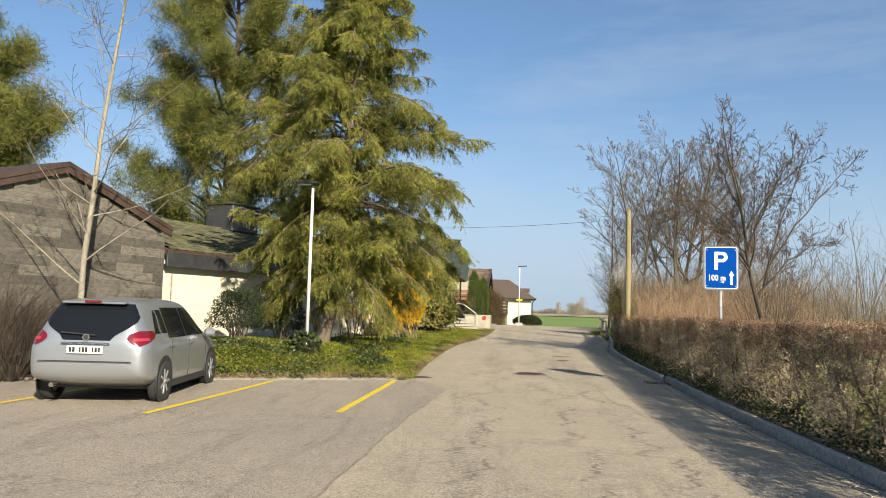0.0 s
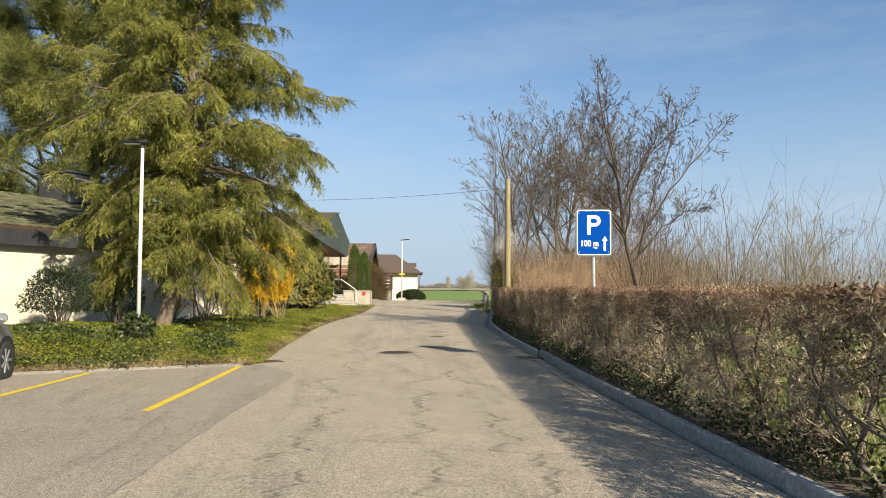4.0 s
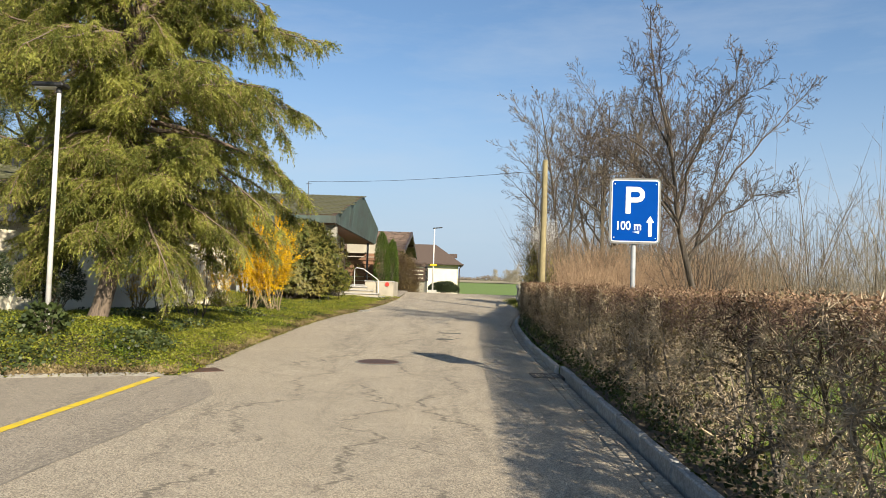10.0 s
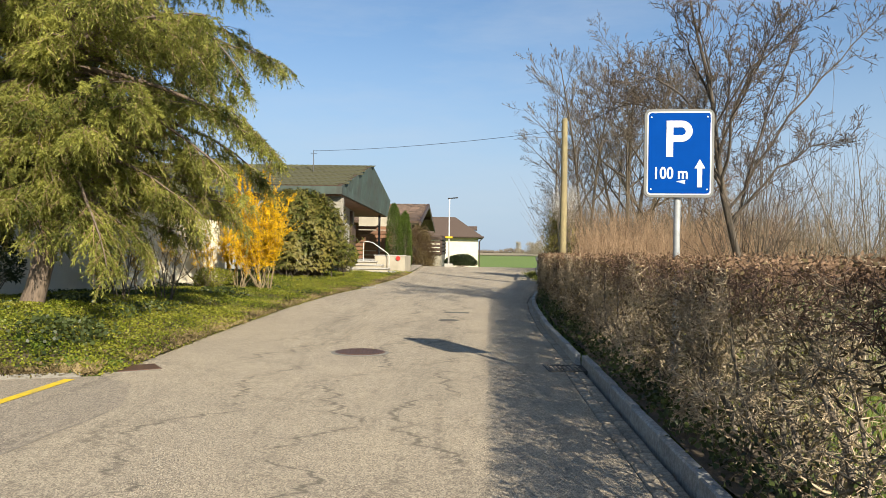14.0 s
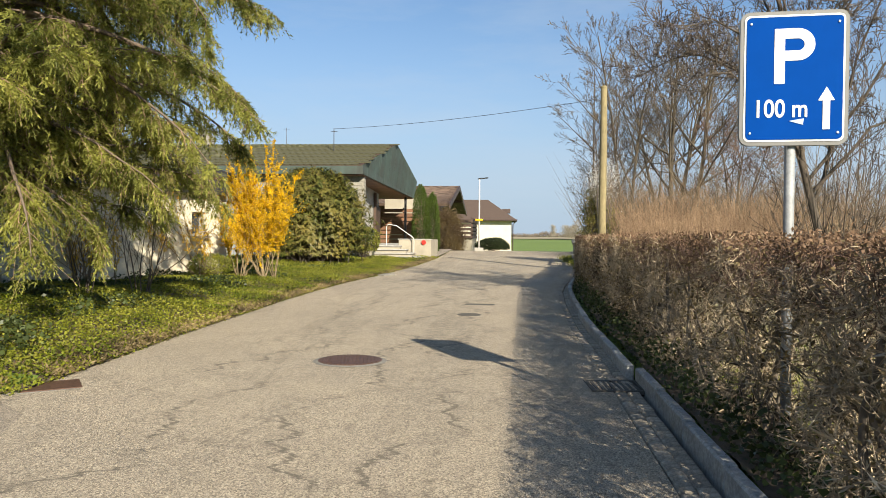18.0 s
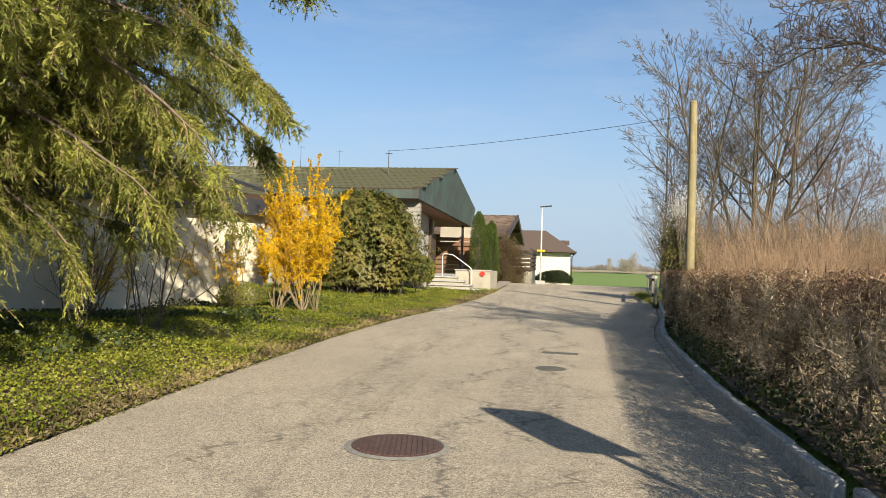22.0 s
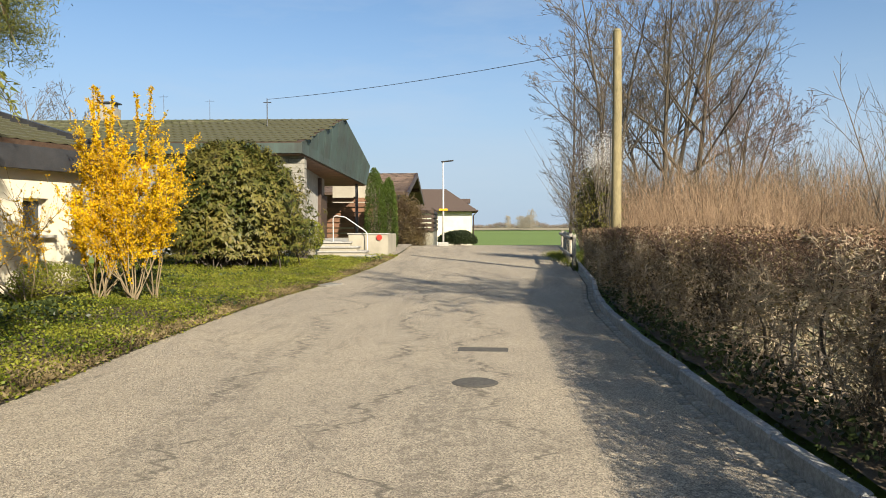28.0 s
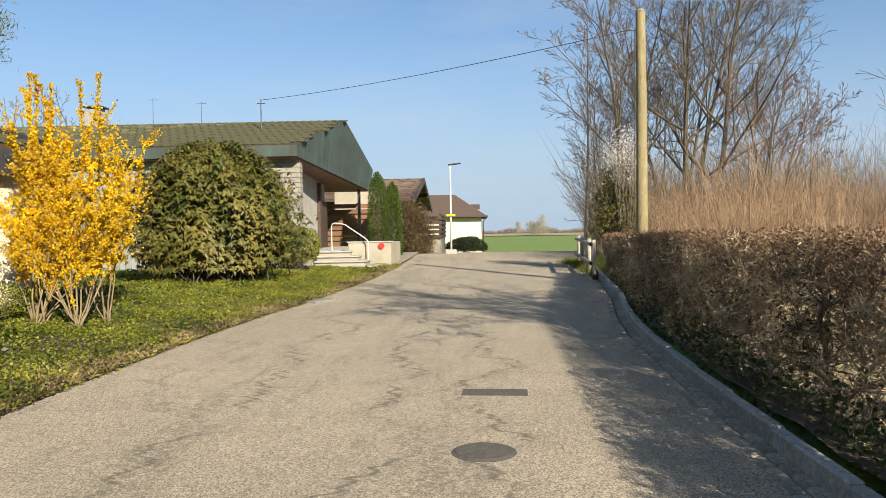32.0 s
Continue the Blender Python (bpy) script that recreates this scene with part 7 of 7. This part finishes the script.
blades("lawn_grass", "sunlit short grass behind the hedge", lawn, 45000, 105, M_GRASS, 0.11)
blades("verge_grass", "green tuft at the fence's foot", lambda r, k: (r.normal(4.55, 0.22, k), r.uniform(31.2, 38.5, k), np.ones(k)), 5000, 106, M_GRASS, 0.3)

# distant woods
def far_wood(name, label, x0, x1, y, h, n, seed, mat):
    rng = np.random.default_rng(seed)
    x = rng.uniform(x0, x1, n)
    k = rng.integers(0, 14, n) / 14 * 6.28
    H = h * (0.28 + 0.5 * np.abs(np.sin(x * 0.13 + seed) * np.cos(x * 0.031 + 1.7 * seed)) ** 2)
    z = float(land_z(0, y)) + H * rng.uniform(0, 1, n) ** 0.6
    P0 = np.stack([x, y + rng.uniform(-6, 6, n), z], 1)
    P1 = P0 + np.stack([rng.normal(0, 0.7, n), rng.normal(0, 0.5, n), rng.uniform(0.5, 2.2, n)], 1)
    v, f = prisms(P0, P1, 0.22, 0.08)
    return tagged(array_part(name, v, f, mat), label, "woods", kind="stuff")


far_wood("far_woods", "hazy bare woods on the horizon", -200, 300, 520, 6, 9000, 1, M_BARK)
def far_clump(name, label, at, n, seed, mat):
    """A far clump of wispy bare crowns, each an uneven dome of twigs."""
    rng = np.random.default_rng(seed)
    P = []
    for k in range(7):
        cx, h, w = at[0] + rng.normal(0, 4.5), rng.uniform(5.0, 10.5), rng.uniform(1.6, 3.2)
        z = h * rng.uniform(0.08, 1, n // 7) ** 0.8
        sp = w * np.sqrt(np.clip(1 - (z / h * 1.6 - 0.75) ** 2, 0.02, 1))
        P.append(np.stack([cx + rng.normal(0, 0.5, n // 7) * sp, at[1] + rng.normal(0, 2, n // 7), float(land_z(*at)) + z], 1))
    P0 = np.concatenate(P)
    P1 = P0 + np.stack([rng.normal(0, 0.35, len(P0)), rng.normal(0, 0.35, len(P0)), rng.uniform(0.5, 1.6, len(P0))], 1)
    v, f = prisms(P0, P1, 0.06, 0.03)
    return tagged(array_part(name, v, f, mat), label, "woods", kind="stuff")


far_clump("far_woods", "clump of pale bare trees on the field's edge", (33, 400), 2100, 2, M_BARK_PALE)

# ---- pieces: kerb stones, gutter setts, boards, blocks, roof tiles ----
def kerb_run(name, label, pts, h, w, cat="kerb", mat=None):
    """A run of kerb stones along a line of points on the paving's edge."""
    t = tagged(new(name), label, cat, kind="structure")
    for (x0, y0), (x1, y1) in zip(pts, pts[1:]):
        a, b = Vector((x0, y0, float(road_z(y0)))), Vector((x1, y1, float(road_z(y1))))
        d = b - a
        ang = math.degrees(math.atan2(d.y, d.x))
        c = (a + b) / 2
        bm = box((d.length - 0.008, w, h + 0.16), (0, 0, (h - 0.16) / 2), 0.014)
        ob = part("kerb_stone", bm, mat or M_KERB, t)
        ob.matrix_basis = pose(c.x, c.y, c.z, 0, 0, ang)
    return t


def run_points(fn, y0, y1, step, off):
    ys = np.arange(y0, y1 + 0.01, step)
    return [(float(fn(y)) + off, float(y)) for y in ys]


kerb_run("kerb", "grey granite kerb stones along the hedge", run_points(right_kerb, 12.0, 34.0, 1.0, -0.02), 0.13, 0.09)
kerb_run("kerb", "weathered kerb stones before the gully", run_points(right_kerb, -12.1, 11.9, 1.0, 0.06), 0.14, 0.09)
kerb_run("kerb", "low concrete edging between bays and bed", [(-2.85 - 0.94 * k, 10.42 - 0.338 * k) for k in range(0, 11)], 0.05, 0.1, mat=M_EDGE)

gutter = tagged(new("gutter"), "row of stone setts along the kerb", "gutter", kind="structure")
sett_me = None
rg = random.Random(4)
for row in range(2):
    y = -1.0
    while y < 30:
        if sett_me is None:
            o = part("sett", box((0.115, 0.19, 0.08), (0, 0, -0.036), 0.012), M_SETT, gutter)
            sett_me = o.data
        else:
            o = new("sett", sett_me)
            o.parent = gutter
        step = 0.2
        x = float(right_kerb(y)) - 0.104 - 0.118 * row + (0.02 if y < 11.8 else 0)
        o.matrix_basis = pose(x + rg.uniform(-0.004, 0.004), y + 0.1 * row, float(road_z(y)) + rg.uniform(-0.001, 0.005), rg.uniform(-1.5, 1.5), rg.uniform(-2, 2), math.degrees(-math.atan2(float(right_kerb(y + 0.5) - right_kerb(y - 0.5)), 1.0)))
        y += step

# grey boards of the gabled bay
rg = random.Random(9)
board_cache = {}
course = 0.205
for k in range(20):
    z = 0.1 + k * course
    half = GH if z + course < GZC else GH * (GZA - z - course) / (GZA - GZC)
    if half < 0.3:
        continue
    x = GC - half
    end = GC + half
    while x < end - 0.05:
        ln = min(round(rg.uniform(0.45, 1.2), 1), end - x)
        key = round(ln, 2)
        if key not in board_cache:
            o = part("board", box((key - 0.006, 0.022, course + 0.006), (key / 2, 0, course / 2), 0.003, (0, 0, 0)), M_GREYBOARD, GABLE_CORE)
            board_cache[key] = o.data
        else:
            o = new("board", board_cache[key])
            o.parent = GABLE_CORE
        o.matrix_basis = pose(x, -0.137 - rg.uniform(0, 0.006), z, rg.uniform(2.6, 4.2), 0, 0)
        x += ln

# grey cladding boards of the hall's front
rg = random.Random(15)
clad = None
for k in range(34):
    if clad is None:
        o = part("cladding_board", box((0.19, 0.03, 3.9), (0, 0, 0), 0.006), M_CLAD, HALL_FRONT)
        clad = o.data
    else:
        o = new("cladding_board", clad)
        o.parent = HALL_FRONT
    o.matrix_basis = pose(23.0 - 0.2 * k, -0.018 - rg.uniform(0, 0.006), 1.95)

# blocks of the stone pier
rg = random.Random(5)
for k in range(24):
    z = k * 0.166
    x = -5.775
    for ln in ((0.55, 0.7) if k % 2 else (0.75, 0.5)):
        part("stone_block", box((ln - 0.01, 0.06, 0.156), (x + ln / 2, EY + 0.53 - rg.uniform(0, 0.015), z + 0.08), 0.01), M_STONE, HALL_PIER)
        x += ln
    part("stone_block", box((0.06, 0.36, 0.156), (-4.51 + rg.uniform(0, 0.012), EY + 0.74, z + 0.08), 0.01), M_STONE, HALL_PIER)

# standing seams of the copper gable
for k in range(1, 12):
    u = k / 12
    y = NB.y + (FB.y - NB.y) * u
    lo = NB.lerp(FB, u)
    hi = NT.lerp(PK, u / 0.5) if u < 0.5 else PK.lerp(FT, (u - 0.5) / 0.5)
    x = lo.x + 0.012
    part("standing_seam", poly_prism([lo + Vector((0.0, -0.012, 0)), lo + Vector((0.0, 0.012, 0)), hi + Vector((0.0, 0.012, 0)), hi + Vector((0.0, -0.012, 0))], (0.007, 0, 0)), M_COPPER, HALL_GABLE)

# roof tiles
for deck, q, nrm, mat, tw, tl, near in ROOF_JOBS:
    me = tile_mesh(mat, tw, tl, 0.05)
    u = (q[1] - q[0])
    wlen, u = u.length, u.normalized()
    vdir = (q[3] - q[0])
    vdir = (vdir - u * vdir.dot(u))
    slen, vdir = vdir.length, vdir.normalized()
    cols, nrow = int(wlen / tw), int(slen / tl)
    rot = Matrix((u, vdir, nrm)).transposed().to_4x4()
    base_v = np.array([v.co for v in me.vertices])
    base_f = np.array([list(p.vertices) for p in me.polygons])
    R = np.array(rot.to_3x3())
    spots = []
    for j in range(nrow):
        more = math.ceil((q[2] - q[1]).dot(u) * j / nrow / tw)
        for i in range(cols + max(0, more)):
            spots.append((i, j))
    spots.sort(key=lambda s: ((cols - s[0]) * tw) ** 2 + (s[1] * tl * 1.5) ** 2)
    rest = []
    for n_, (i, j) in enumerate(spots):
        p = q[1] - u * (wlen - (i + 0.5 + (0.5 if j % 2 else 0)) * wlen / (cols + 0.5)) + vdir * (j * slen / nrow)
        if n_ < near:
            o = new("roof_tile", me)
            o.parent = deck
            o.matrix_basis = Matrix.Translation(p) @ rot
        else:
            rest.append(np.array(p))
    if rest:
        rest = np.array(rest)
        V = (base_v @ R.T)[None] + rest[:, None]
        F = base_f[None] + (np.arange(len(rest)) * len(base_v))[:, None, None]
        tagged(array_part("roof_tiles", V.reshape(-1, 3), F.reshape(-1, 4), mat, deck), kind="stuff")
